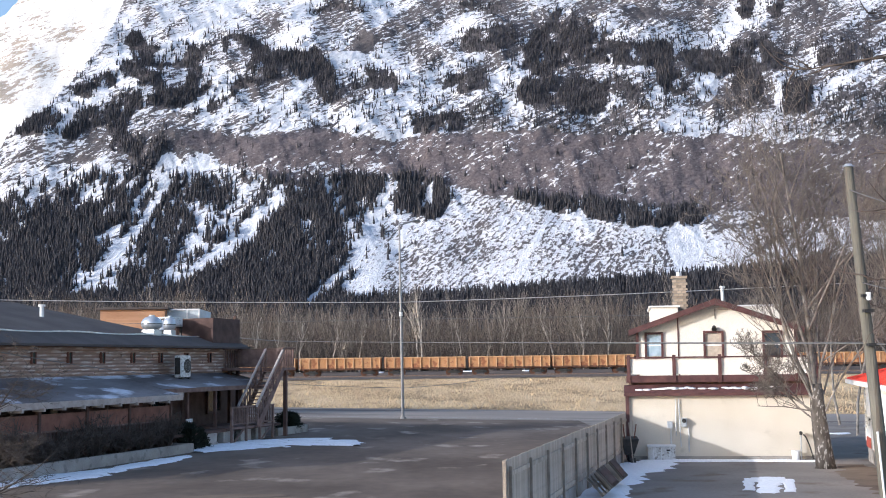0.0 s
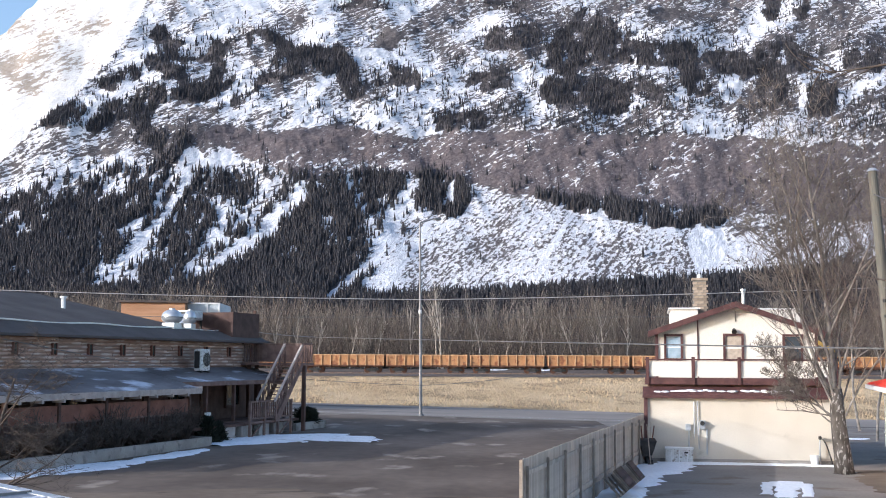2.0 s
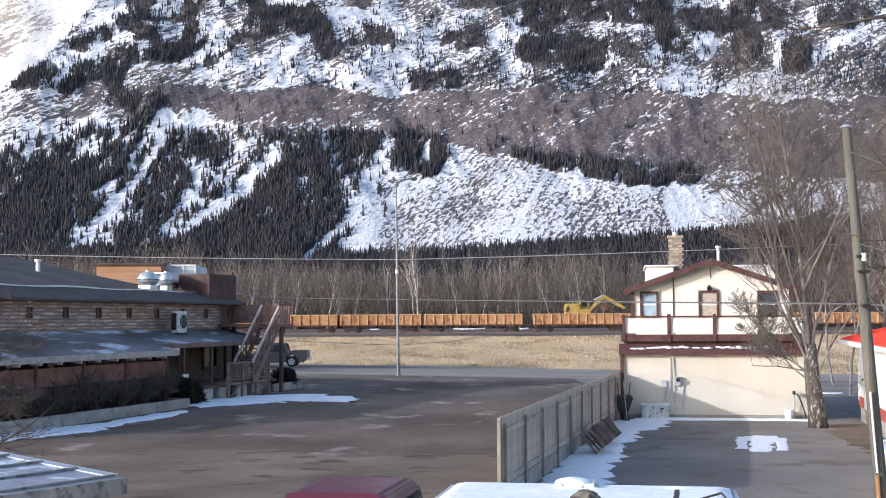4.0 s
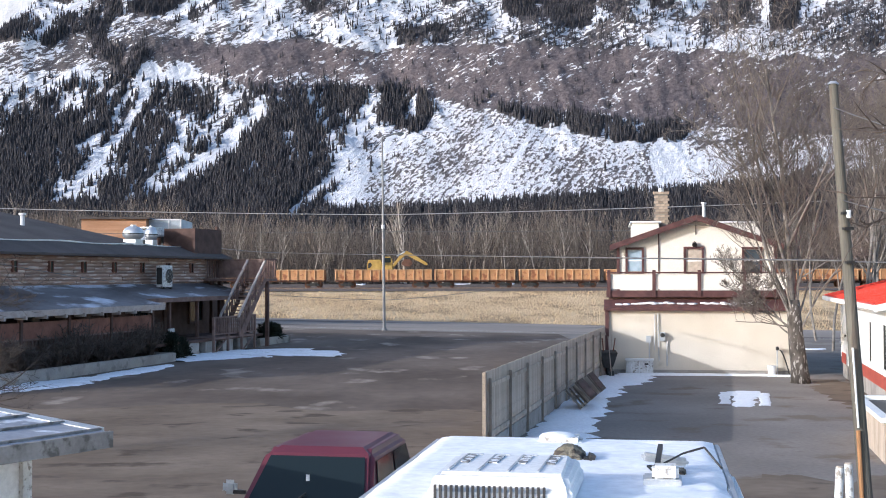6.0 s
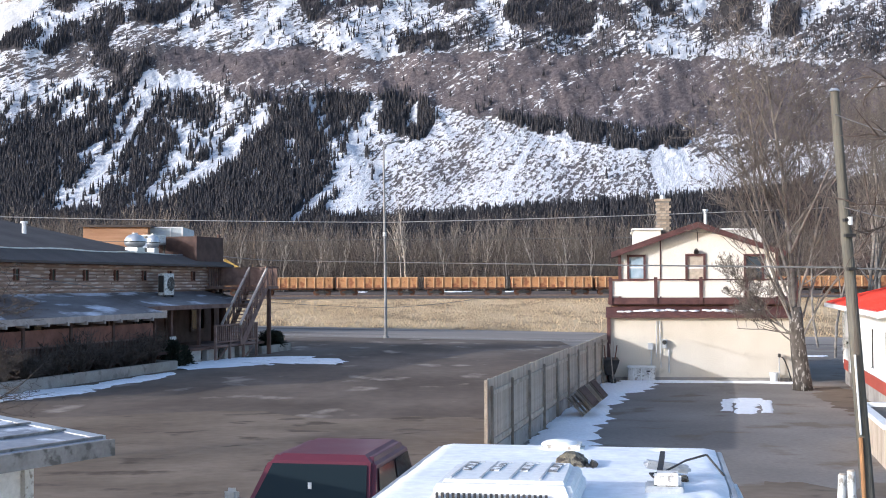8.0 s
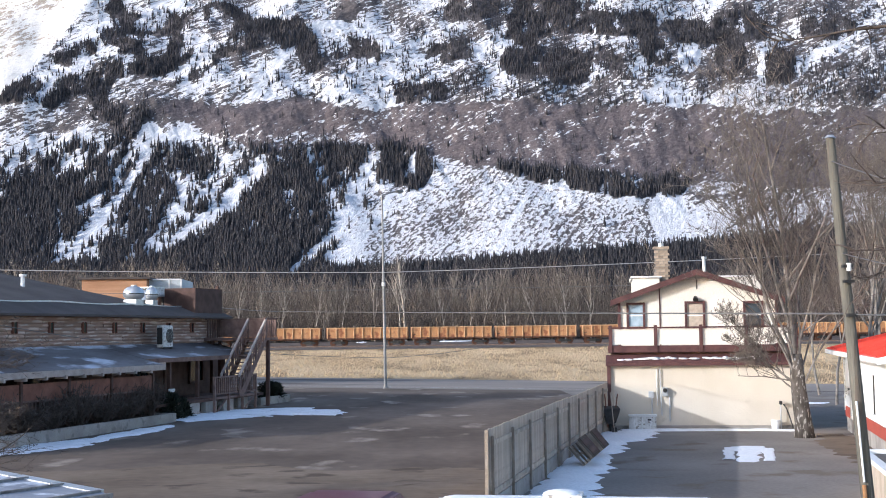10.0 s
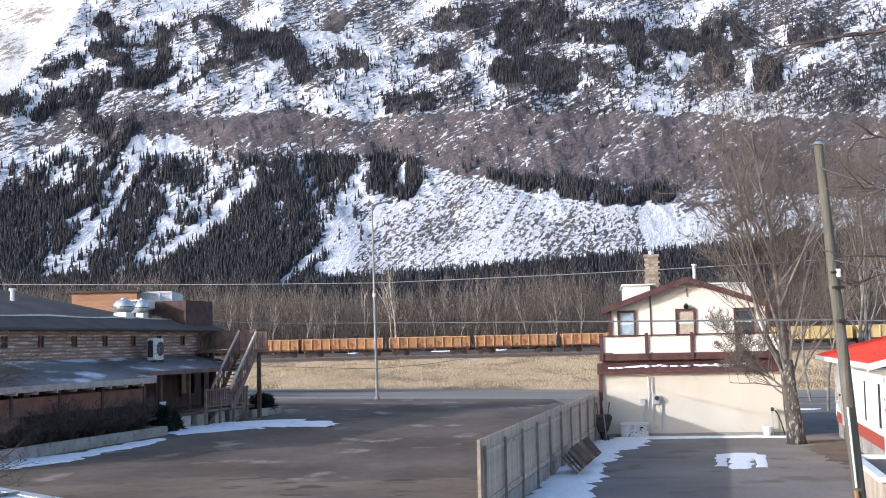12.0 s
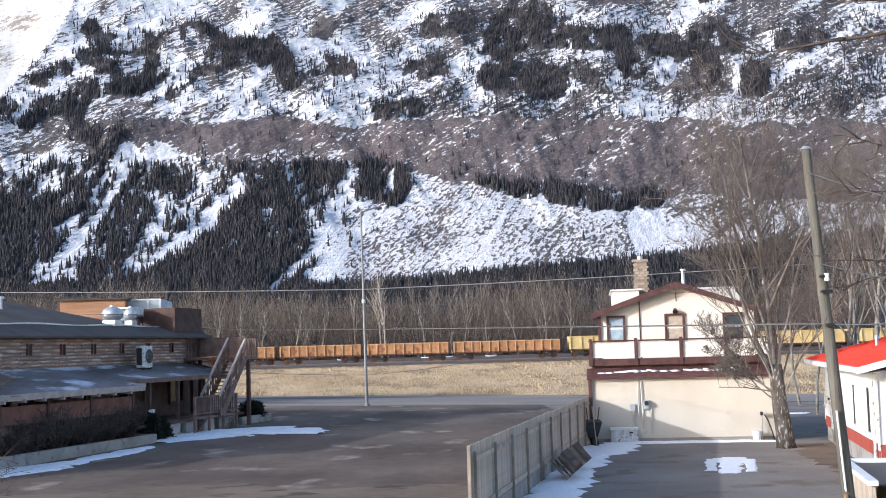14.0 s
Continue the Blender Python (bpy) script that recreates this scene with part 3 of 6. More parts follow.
for k, (x, w) in enumerate(((2.5, 2.6), (11.5, 0.9), (-13.0, 0.8), (31.0, 1.2))):
    snow_patch("snow_patch", [(x - w, 201.4, 0.2), (x - 0.3 * w, 201.0, 0.9), (x + 0.4 * w, 201.3, 0.7), (x + w, 201.6, 0.15)], "strip of old snow on the far bank of the railway", 0.12, 40 + k, SNOW, 0.05)

snow_patch("bare_dirt", [(11.4, 22.0, 1.4), (12.0, 28.0, 1.6), (12.6, 34.0, 1.3), (13.2, 40.0, 1.0), (13.9, 44.0, 0.6)], "trodden brown dirt along the side of the driveway", 0.006, 61, DIRT, 0.004, "bare ground")
snow_patch("bare_dirt", [(2.2, 19.5, 2.0), (5.5, 20.0, 2.6), (9.5, 21.0, 2.6), (11.5, 21.5, 1.5)], "trodden brown dirt at the near end of the driveway", 0.006, 62, DIRT, 0.005, "bare ground")


def dirt_apron():
    """The unpaved near part of the lot, with a ragged far edge."""
    us, ks = np.meshgrid(np.linspace(0, 1, 60), np.linspace(0, 1, 30), indexing="ij")
    gy = -20 + ks * (56.5 + 6 * (fbm(us * 9, us * 0, 4, 91) - 0.5) - 3 * us)
    gx = -44 + us * (fence_x(gy) - 0.12 + 44)
    gg = np.arange(gx.size).reshape(gx.shape)
    gz = lie(gx, gy) + 0.003 + 0.012 * np.clip((1 - ks) * 12, 0, 1) * fbm(gx * 0.8, gy * 0.8, 3, 93)
    me = raw_mesh("dirt_apron", np.stack([gx, gy, gz], -1).reshape(-1, 3), np.stack([gg[:-1, :-1], gg[1:, :-1], gg[1:, 1:], gg[:-1, 1:]], -1).reshape(-1, 4), DIRT, smooth=True)
    return tagged(new("dirt_apron", me), "packed brown dirt with scuffs on the near lot", "bare ground", kind="structure")


dirt_apron()


# dry grass on the bank
n = 60000
gx_, gy_ = RNG.uniform(-70, 80, n), 100 + 72 * RNG.random(n) ** 1.25
gz_ = lie(gx_, gy_)
h = (0.05 + 0.16 * RNG.random(n)) * (0.5 + fbm(gx_ * 0.2, gy_ * 0.1, 3, 91))
a = RNG.random(n) * 3.14
w = 0.02 + 0.03 * RNG.random(n)
lean = RNG.normal(0, 0.1, (n, 2))
tri = np.stack([np.stack([gx_ - w * np.cos(a), gy_ - w * np.sin(a), gz_ - 0.1], -1), np.stack([gx_ + w * np.cos(a), gy_ + w * np.sin(a), gz_ - 0.1], -1), np.stack([gx_ + lean[:, 0], gy_ + lean[:, 1], gz_ + h], -1)], 1)
tagged(new("dry_grass", raw_mesh("dry_grass", tri.reshape(-1, 3), np.arange(3 * n).reshape(-1, 3), GRASS)), "dry straw-yellow grass covering the railway bank", "grass", kind="stuff")


# ---- bare trees ----
def grow(base, height, radius, rng, spread=0.5, levels=4, fork=(3, 5), first_fork=0.25, lean=(0, 0), up=0.35):
    """Bars of a bare tree: starts, ends, radii, from trunk to twigs."""
    S, E_, R1, R2 = [], [], [], []

    def limb(p, d, length, r, level):
        segs = 5 if level == 0 else 4 if level == 1 else 3
        pts, rad = [p], [r]
        for i in range(segs):
            d = (d + Vector(rng.normal(0, 0.09 + 0.05 * level, 3)) + Vector((0, 0, up * 0.12 * level))).normalized()
            pts.append(pts[-1] + d * (length / segs))
            rad.append(r * (1 - 0.8 * (i + 1) / segs) if level else r * (1 - 0.62 * (i + 1) / segs))
        for i in range(segs):
            S.append(pts[i]), E_.append(pts[i + 1]), R1.append(rad[i]), R2.append(rad[i + 1])
        if level >= levels:
            return
        count = int(rng.integers(*fork)) + (4 if level == 0 else 0)
        for k in range(count):
            t = first_fork + (1 - first_fork) * (k + rng.random()) / count if level == 0 else 0.2 + 0.8 * rng.random()
            i = min(int(t * segs), segs - 1)
            q = pts[i].lerp(pts[i + 1], t * segs - i)
            ang = rng.random() * 6.283
            out = Vector((math.cos(ang), math.sin(ang), 0))
            nd = (d * (1 - spread) * 1.1 + out * spread * (1.25 if level else 1.0) + Vector((0, 0, up))).normalized()
            rr = (rad[i] * (1 - (t * segs - i)) + rad[i + 1] * (t * segs - i)) * 0.62
            limb(q, nd, length * (0.62 if level == 0 else 0.6) * (1.1 - 0.45 * t) * (0.8 + 0.4 * rng.random()), max(rr, 0.006), level + 1)

    limb(Vector(base), Vector((lean[0], lean[1], 1)).normalized(), height * 0.8, radius, 0)
    return np.array(S), np.array(E_), np.array(R1), np.array(R2)


def bare_tree(name, base, height, radius, seed, label, mats, thin=0.03, **kw):
    rng = np.random.default_rng(seed)
    s, e, a, b = grow((0, 0, 0), height, radius, rng, **kw)
    top = thing(name, Matrix.Translation(base), label, "tree")
    thick = np.arange(len(a)) < 5
    mid = ~thick & (a > thin)
    fine = ~thick & ~mid
    for nm, sel, sides, mt in (("trunk", thick, 9, mats[0]), ("limb", mid, 6, mats[1]), ("twig", fine, 3, mats[2])):
        if sel.any():
            v, f = sticks(s[sel], e[sel], a[sel], b[sel], sides)
            ob = new(nm, raw_mesh(nm, v, f, mt, smooth=sides > 3))
            ob.parent = top
            if nm == "twig":
                tagged(ob, kind="stuff")
    return top


BARK = surf("grey_bark", (0.14, 0.12, 0.1), (0.3, 0.27, 0.23), 5.0, 0.95, 0, 0.9, 30.0, c3=(0.06, 0.05, 0.045), wear=0.56, stretch=(1, 1, 0.4))
LIMB_BARK = surf("pale_bark", (0.14, 0.122, 0.105), (0.31, 0.28, 0.245), 3.0, 0.9, 0, 0.4, 30.0)
TWIG = surf("twig_bark", (0.12, 0.1, 0.085), (0.2, 0.172, 0.146), 3.0, 0.9, 0, 0, 20.0)
DARK_TWIG = surf("dark_twig_bark", (0.06, 0.048, 0.04), (0.14, 0.11, 0.09), 3.0, 0.9, 0, 0, 20.0)

# poplar woods behind the railway: trunks with limbs, and a thicket of brush
S_, E_, A_, B_ = [], [], [], []
for i in range(230):
    rng = np.random.default_rng(1000 + i)
    y = 202 + 75 * rng.random() ** 1.4
    x = rng.uniform(-0.45, 0.47) * y
    hgt = (9.0 + 6.0 * rng.random()) * (0.8 + 0.35 * lattice(np.array([x * 0.06]), np.array([1.0]), 5)[0])
    s, e, a, b = grow((x, y, float(lie(x, y)) - 0.2), hgt, 0.06 + 0.07 * rng.random(), rng, spread=0.33, levels=2, fork=(4, 7), first_fork=0.3, lean=rng.normal(0, 0.07, 2), up=0.5)
    S_.append(s), E_.append(e), A_.append(np.maximum(a, 0.022)), B_.append(np.maximum(b, 0.014))
v, f = sticks(np.concatenate(S_), np.concatenate(E_), np.concatenate(A_), np.concatenate(B_))
tagged(new("poplar_wood", raw_mesh("poplar_wood", v, f, POPLAR)), "leafless grey poplar wood behind the railway line", "woods", kind="stuff")
n = 44000
by = 200 + 110 * RNG.random(n) ** 1.3
bx = RNG.uniform(-0.47, 0.49, n) * by
bz = lie(bx, by) + 10.0 * RNG.random(n) ** 1.3 * (0.55 + 0.9 * fbm(bx * 0.05, by * 0.02, 3, 19))
bl = (1.2 + 2.6 * RNG.random(n)) * (0.6 + 0.8 * fbm(bx * 0.07, by * 0.05, 2, 17))
s = np.stack([bx, by, bz], -1)
e = s + np.stack([RNG.normal(0, 0.3, n) * bl, RNG.normal(0, 0.2, n) * bl, bl], -1)
v, f = sticks(s, e, 0.035 + 0.03 * RNG.random(n), 0.012)
tagged(new("brush_thicket", raw_mesh("brush_thicket", v, f, BRUSH)), "thicket of bare brown brush under the poplars", "bushes", kind="stuff")
strip_sheet("woodland_floor", lambda y: -0.6 * y, lambda y: 0.6 * y, np.linspace(204, 640, 30), 0.1, WOODLAND, "dark woodland floor with leaf litter", "ground", 30)
# valley conifers between the poplars and the mountain
n = 5200
cy = 330 + 900 * RNG.random(n)
cx = RNG.uniform(-0.46, 0.48, n) * cy
cz = np.interp(cy, [330, 420, 1100, 1640], [0.5, 0.5, 14, 48])
conifers("valley_forest", cx, cy, cz - 0.5, (9 + cy * 0.011) * (0.6 + 0.5 * RNG.random(n)), "dark belt of conifers on the valley floor")
PALE_POPLAR = surf("pale_poplar_bark", (0.4, 0.35, 0.29), (0.58, 0.53, 0.46), 2.0, 0.9, 0, 0.2, 10.0)
# tall single poplars that stand out in the wood
for i, (u, y, hgt, r) in enumerate(((724, 204, 12.5, 0.16), (716, 205, 11.0, 0.13), (860, 210, 10.5, 0.12), (668, 208, 10.5, 0.11), (560, 205, 9.5, 0.1), (505, 204, 8.5, 0.1), (1050, 206, 10, 0.12), (955, 208, 10.5, 0.11), (610, 206, 9.0, 0.09), (790, 207, 9, 0.09), (900, 204, 8.5, 0.08), (1005, 205, 9.5, 0.1), (470, 205, 9, 0.1), (430, 207, 9.5, 0.1))):
    x = (u - 784) / 2154 * y
    bare_tree("poplar", (x, y, float(lie(x, y))), hgt * 1.15, r * 1.3, 40 + i, "tall leafless poplar with a pale trunk behind the railway", (PALE_POPLAR, PALE_POPLAR, POPLAR), thin=0.026, spread=0.34, levels=3, fork=(4, 6), first_fork=0.35, up=0.5)

# ---- paints and building materials ----
CREAM = surf("cream_siding", (0.6, 0.545, 0.45), (0.67, 0.615, 0.52), 0.7, 0.75, 0, 0.15, 25.0, c3=(0.55, 0.5, 0.41), wear=0.7)
CREAM_UP = surf("cream_white_siding", (0.74, 0.7, 0.62), (0.8, 0.76, 0.68), 0.8, 0.75, 0, 0.15, 25.0)
MAROON = surf("maroon_trim_paint", (0.075, 0.035, 0.034), (0.12, 0.056, 0.052), 3.0, 0.6, 0, 0.2, 30.0)
WHITE = surf("white_paint", (0.76, 0.76, 0.75), (0.84, 0.84, 0.82), 1.5, 0.6, 0, 0.1, 25.0)
WHITE_WORN = surf("weathered_white_paint", (0.6, 0.59, 0.56), (0.8, 0.79, 0.76), 6.0, 0.8, 0, 0.3, 40.0, c3=(0.34, 0.31, 0.27), wear=0.6)
RED_ROOF = surf("red_metal_roof", (0.55, 0.05, 0.03), (0.66, 0.075, 0.05), 0.8, 0.45, 0, 0.1, 15.0)
RED_STRIPE = surf("dull_red_paint", (0.33, 0.065, 0.045), (0.42, 0.09, 0.06), 1.5, 0.7)
CONCRETE = surf("concrete", (0.3, 0.275, 0.245), (0.42, 0.39, 0.35), 1.2, 0.9, 0, 0.5, 25.0, c3=(0.24, 0.22, 0.2), wear=0.62)
STONE = surf("chimney_brick", (0.26, 0.21, 0.16), (0.38, 0.31, 0.24), 4.0, 0.9, 0, 0.5, 25.0, per_object=0.3)
MORTAR = surf("mortar", (0.2, 0.18, 0.16), (0.28, 0.26, 0.23), 4.0, 0.95)
GALV = surf("galvanised_steel", (0.5, 0.52, 0.53), (0.64, 0.65, 0.66), 3.0, 0.4, 0.6, 0.1, 30.0)
LAMP_STEEL = surf("lamp_pole_steel", (0.2, 0.2, 0.2), (0.29, 0.285, 0.28), 2.0, 0.5, 0.2, 0.05, 20.0)
DARK_METAL = surf("dark_metal", (0.04, 0.04, 0.04), (0.08, 0.075, 0.07), 3.0, 0.5, 0.5, 0.1)
RUBBER = surf("tyre_rubber", (0.02, 0.02, 0.02), (0.035, 0.035, 0.035), 8.0, 0.9, 0, 0.2)
GLASS = glass_mat("dark_glass", spec=0.28)
WINDOW = glass_mat("window_glass", (0.06, 0.075, 0.09), 0.05)
BLIND = surf("window_blind", (0.3, 0.4, 0.48), (0.42, 0.52, 0.6), 4.0, 0.7)
CURTAIN = surf("window_curtain", (0.4, 0.34, 0.28), (0.55, 0.47, 0.38), 5.0, 0.9)
FENCE = surf("weathered_fence_board", (0.4, 0.335, 0.265), (0.55, 0.47, 0.385), 2.5, 0.9, 0, 0.4, 40.0, c3=(0.28, 0.235, 0.19), wear=0.66, per_object=0.14, stretch=(1, 1, 0.25))
GREY_POST = surf("grey_fence_post", (0.24, 0.2, 0.16), (0.36, 0.3, 0.245), 3.0, 0.9, 0, 0.4, 30.0)
FENCE_POST = surf("dark_fence_post", (0.14, 0.115, 0.092), (0.24, 0.2, 0.16), 3.0, 0.9, 0, 0.4, 30.0)
POLE_WOOD = surf("weathered_pole_wood", (0.095, 0.09, 0.075), (0.18, 0.168, 0.14), 2.0, 0.95, 0, 0.6, 25.0, c3=(0.13, 0.11, 0.09), wear=0.6, stretch=(2, 2, 0.2))
RUST_WOOD = surf("bare_orange_wood", (0.32, 0.16, 0.07), (0.42, 0.23, 0.11), 3.0, 0.9, 0, 0.4, 20.0, stretch=(2, 2, 0.3))
LOG = surf("weathered_log", (0.24, 0.145, 0.1), (0.44, 0.31, 0.24), 1.6, 0.9, 0, 0.6, 14.0, c3=(0.58, 0.48, 0.41), wear=0.62, per_object=0.2, stretch=(0.3, 1, 3))
DARK_WOOD = surf("dark_stained_wood", (0.08, 0.045, 0.036), (0.14, 0.085, 0.068), 2.0, 0.8, 0, 0.3, 20.0, per_object=0.15)
RED_WOOD = surf("red_brown_stained_wood", (0.17, 0.075, 0.052), (0.25, 0.12, 0.085), 2.0, 0.8, 0, 0.3, 20.0, per_object=0.12)
STAIR_WOOD = surf("stair_wood", (0.15, 0.095, 0.078), (0.24, 0.16, 0.13), 3.0, 0.85, 0, 0.3, 25.0, per_object=0.15)
SHED_TRIM = surf("weathered_grey_trim", (0.2, 0.19, 0.18), (0.3, 0.285, 0.27), 3.0, 0.9, 0, 0.4, 25.0, c3=(0.13, 0.12, 0.11), wear=0.6)
RAIL_PALE = surf("pale_worn_handrail", (0.4, 0.33, 0.29), (0.52, 0.45, 0.4), 3.0, 0.85, 0, 0.3, 25.0)
SHINGLE = surf("dark_shingle", (0.08, 0.066, 0.06), (0.118, 0.1, 0.092), 0.6, 0.97, 0, 0.6, 12.0)
ICY_SHINGLE = surf("porch_shingle_with_frost", (0.105, 0.09, 0.086), (0.26, 0.245, 0.245), 0.35, 0.85, 0, 0.6, 5.0, c3=(0.62, 0.63, 0.68), wear=0.6, stretch=(0.45, 1, 1), spec=0.1)
ORANGE_LOG = surf("orange_log_wall", (0.38, 0.2, 0.11), (0.5, 0.29, 0.17), 1.0, 0.85, 0, 0.4, 15.0, stretch=(0.3, 1, 3))
CAR_ORANGE = surf("faded_orange_gondola_paint", (0.36, 0.182, 0.078), (0.46, 0.25, 0.122), 0.5, 0.8, 0, 0.2, 6.0, c3=(0.24, 0.1, 0.05), wear=0.6, per_object=0.1)
CAR_RIB = surf("worn_orange_rib_paint", (0.46, 0.28, 0.14), (0.58, 0.37, 0.21), 1.0, 0.8, 0, 0.2, 8.0, per_object=0.12)
CAR_YELLOW = surf("pale_yellow_wagon_paint", (0.55, 0.41, 0.17), (0.64, 0.5, 0.25), 0.6, 0.7, 0, 0.1, 6.0, c3=(0.4, 0.24, 0.1), wear=0.66)
CAR_RUST = surf("dark_rust", (0.09, 0.045, 0.03), (0.15, 0.075, 0.05), 1.5, 0.9, 0, 0.3, 10.0)
MACHINE_YELLOW = surf("machine_yellow_paint", (0.36, 0.235, 0.055), (0.44, 0.295, 0.085), 1.2, 0.5, 0, 0.1, 15.0, c3=(0.3, 0.19, 0.05), wear=0.68)
RAIL_STEEL = surf("rail_steel", (0.2, 0.14, 0.11), (0.3, 0.22, 0.18), 2.0, 0.5, 0.6)


def paint(name, c, coat=0.25):
    m = surf(name, tuple(k * 0.9 for k in c), c, 2.0, 0.5, 0.0, 0.02, 60.0, spec=0.5)
    m.node_tree.nodes["Principled BSDF"].inputs["Coat Weight"].default_value = coat
    m.node_tree.nodes["Principled BSDF"].inputs["Coat Roughness"].default_value = 0.1
    return m


def one(name, c, s, material, parent, label="", rot=None, bevel=0.0):
    """One box as a part."""
    bm = bmesh.new()
    box(bm, c, s, rot)
    return part(name, bm, material, parent, label, bevel)


def bar(name, a, b, r, material, parent, r2=None, seg=10, label=""):
    bm = bmesh.new()
    rod(bm, a, b, r, r2, seg)
    return part(name, bm, material, parent, label, smooth=False)


def window(parent, x, y, z, w, h, frame_mat, pane_mat, normal="-y", fw=0.09, mullion=True):
    """A framed sash window in a wall that faces -y of its parent: frame of four bars, sill, panes set back."""
    bm = bmesh.new()
    for cx, cz, sx, sz in ((x - w / 2 - fw / 2, z, fw, h + 2 * fw), (x + w / 2 + fw / 2, z, fw, h + 2 * fw), (x, z + h / 2 + fw / 2, w, fw), (x, z - h / 2 - fw / 2, w, fw)):
        box(bm, (cx, y - 0.03, cz), (sx, 0.1, sz))
    fr = part("window", bm, frame_mat, parent, "framed sash window")
    for k, (cz, hz) in enumerate(((z + h / 4, h / 2 - 0.03), (z - h / 4, h / 2 - 0.03)) if mullion else ((z, h),)):
        one("pane", (x, y - 0.005 - 0.012 * k, cz), (w, 0.014, hz), pane_mat, fr)
    if mullion:
        one("sash_bar", (x, y - 0.03, z), (w, 0.04, 0.05), WHITE, fr)
    one("sill", (x, y - 0.07, z - h / 2 - fw - 0.02), (w + 0.26, 0.16, 0.04), frame_mat, fr)
    return fr


# ---- cream house with garage and deck ----
def cream_house():
    h = thing("house", pose(6.52, 47.2, 0, 0, 0, -8), "two-storey cream house with maroon trim, deck and garage wall", "house")
    W, D = 7.1, 10.0
    bm = bmesh.new()
    box(bm, (W / 2, D / 2, 1.22), (W, D, 2.44))
    part("lower_wall", bm, CREAM, h, "plain cream stucco garage wall")
    one("foundation", (W / 2, -0.02, 0.07), (W - 0.02, 0.05, 0.14), CONCRETE, h)
    one("corner_board", (-0.03, -0.04, 1.25), (0.14, 0.14, 2.5), MAROON, h)
    one("corner_board", (W + 0.03, -0.04, 1.25), (0.14, 0.14, 2.5), MAROON, h)
    bm = bmesh.new()
    prism(bm, [(-0.2, 2.44), (-0.2, 2.54), (0.3, 2.84), (0.3, 2.44)], -0.14, W + 0.14, "x")
    ledge = part("ledge_roof", bm, MAROON, h, "narrow maroon roof ledge over the garage wall")
    one("gutter", (W / 2, -0.23, 2.47), (W + 0.3, 0.07, 0.1), MAROON, ledge)
    # deck over the garage
    one("deck_base", (W / 2, 5.1, 2.68), (W - 0.1, 9.4, 0.48), DARK_WOOD, h)
    one("deck_floor", (W / 2, 1.15, 2.96), (W, 1.9, 0.08), DARK_WOOD, h)
    one("deck_beam", (W / 2, 0.2, 3.06), (W + 0.1, 0.1, 0.26), MAROON, h)
    for x in (0.05, 1.78, 3.5, 5.2, W - 0.05):
        one("deck_post", (x, 0.16, 3.45), (0.13, 0.13, 1.06), MAROON, h, bevel=0.01)
    for a, b in ((0.12, 1.71), (1.85, 3.43), (3.57, 5.13), (5.27, W - 0.12)):
        one("deck_panel", ((a + b) / 2, 0.2, 3.54), (b - a, 0.05, 0.6), CREAM_UP, h, "cream railing panel")
    one("top_rail", (W / 2, 0.18, 3.88), (W + 0.1, 0.16, 0.06), MAROON, h)
    # upper storey with gable
    x0, x1, ym = 0.42, 6.6, 2.1
    xm, ze, zp = (x0 + x1) / 2, 4.98, 6.06
    bm = bmesh.new()
    prism(bm, [(x0, 2.9), (x1, 2.9), (x1, ze), (xm, zp - 0.06), (x0, ze)], ym, 9.6, "y")
    part("upper_wall", bm, CREAM_UP, h, "cream board wall of the upper storey")
    bm = bmesh.new()
    k = (zp - ze) / (xm - x0)
    for sgn, xe in ((-1, x0 - 0.32), (1, x1 + 0.32)):
        ze2 = zp - k * abs(xe - xm)
        prism(bm, [(xe, ze2), (xm, zp), (xm, zp + 0.1), (xe, ze2 + 0.1)], ym - 0.4, 9.9, "y")
    part("roof", bm, SHINGLE, h, "dark shingled gable roof")
    for sgn, xe in ((-1, x0 - 0.34), (1, x1 + 0.34)):
        bm = bmesh.new()
        ze2 = zp - k * abs(xe - xm)
        prism(bm, [(xe, ze2 - 0.1), (xm, zp - 0.1), (xm, zp + 0.13), (xe, ze2 + 0.13)], ym - 0.46, ym - 0.4, "y")
        part("bargeboard", bm, MAROON, h, "maroon bargeboard along the gable")
    one("corner_board", (x0, ym - 0.02, 3.9), (0.12, 0.1, 2.05), MAROON, h)
    one("corner_board", (x1, ym - 0.02, 3.9), (0.12, 0.1, 2.05), MAROON, h)
    one("batten", (x0 + 1.62, ym - 0.015, 4.3), (0.05, 0.04, 2.5), MAROON, h)
    one("batten", (xm, ym - 0.015, 5.6), (0.03, 0.04, 0.4), DARK_METAL, h)
    window(h, 1.08, ym, 4.37, 0.56, 0.88, MAROON, BLIND)
    window(h, 3.42, ym, 4.35, 0.62, 0.96, MAROON, CURTAIN)
    window(h, 5.7, ym, 4.35, 0.6, 0.92, MAROON, WINDOW)
    bm = bmesh.new()
    rod(bm, (3.45, ym - 0.1, 5.08), (3.45, ym - 0.22, 4.98), 0.07, 0.11)
    part("wall_lamp", bm, DARK_METAL, h)
    # raised white parapet of the rear part
    one("parapet", (1.6, 7.0, 5.4), (1.1, 5.0, 1.2), CREAM_UP, h)
    one("parapet", (5.2, 7.0, 5.4), (2.2, 5.0, 1.15), CREAM_UP, h)
    one("parapet_cap", (1.6, 7.0, 6.03), (1.3, 5.2, 0.06), WHITE, h)
    one("parapet_cap", (5.2, 7.0, 6.0), (2.4, 5.2, 0.06), WHITE, h)
    # chimney of courses of brick
    cx, cy = 2.3, 6.0
    one("chimney_core", (cx, cy, 6.2), (0.54, 0.5, 2.2), MORTAR, h)
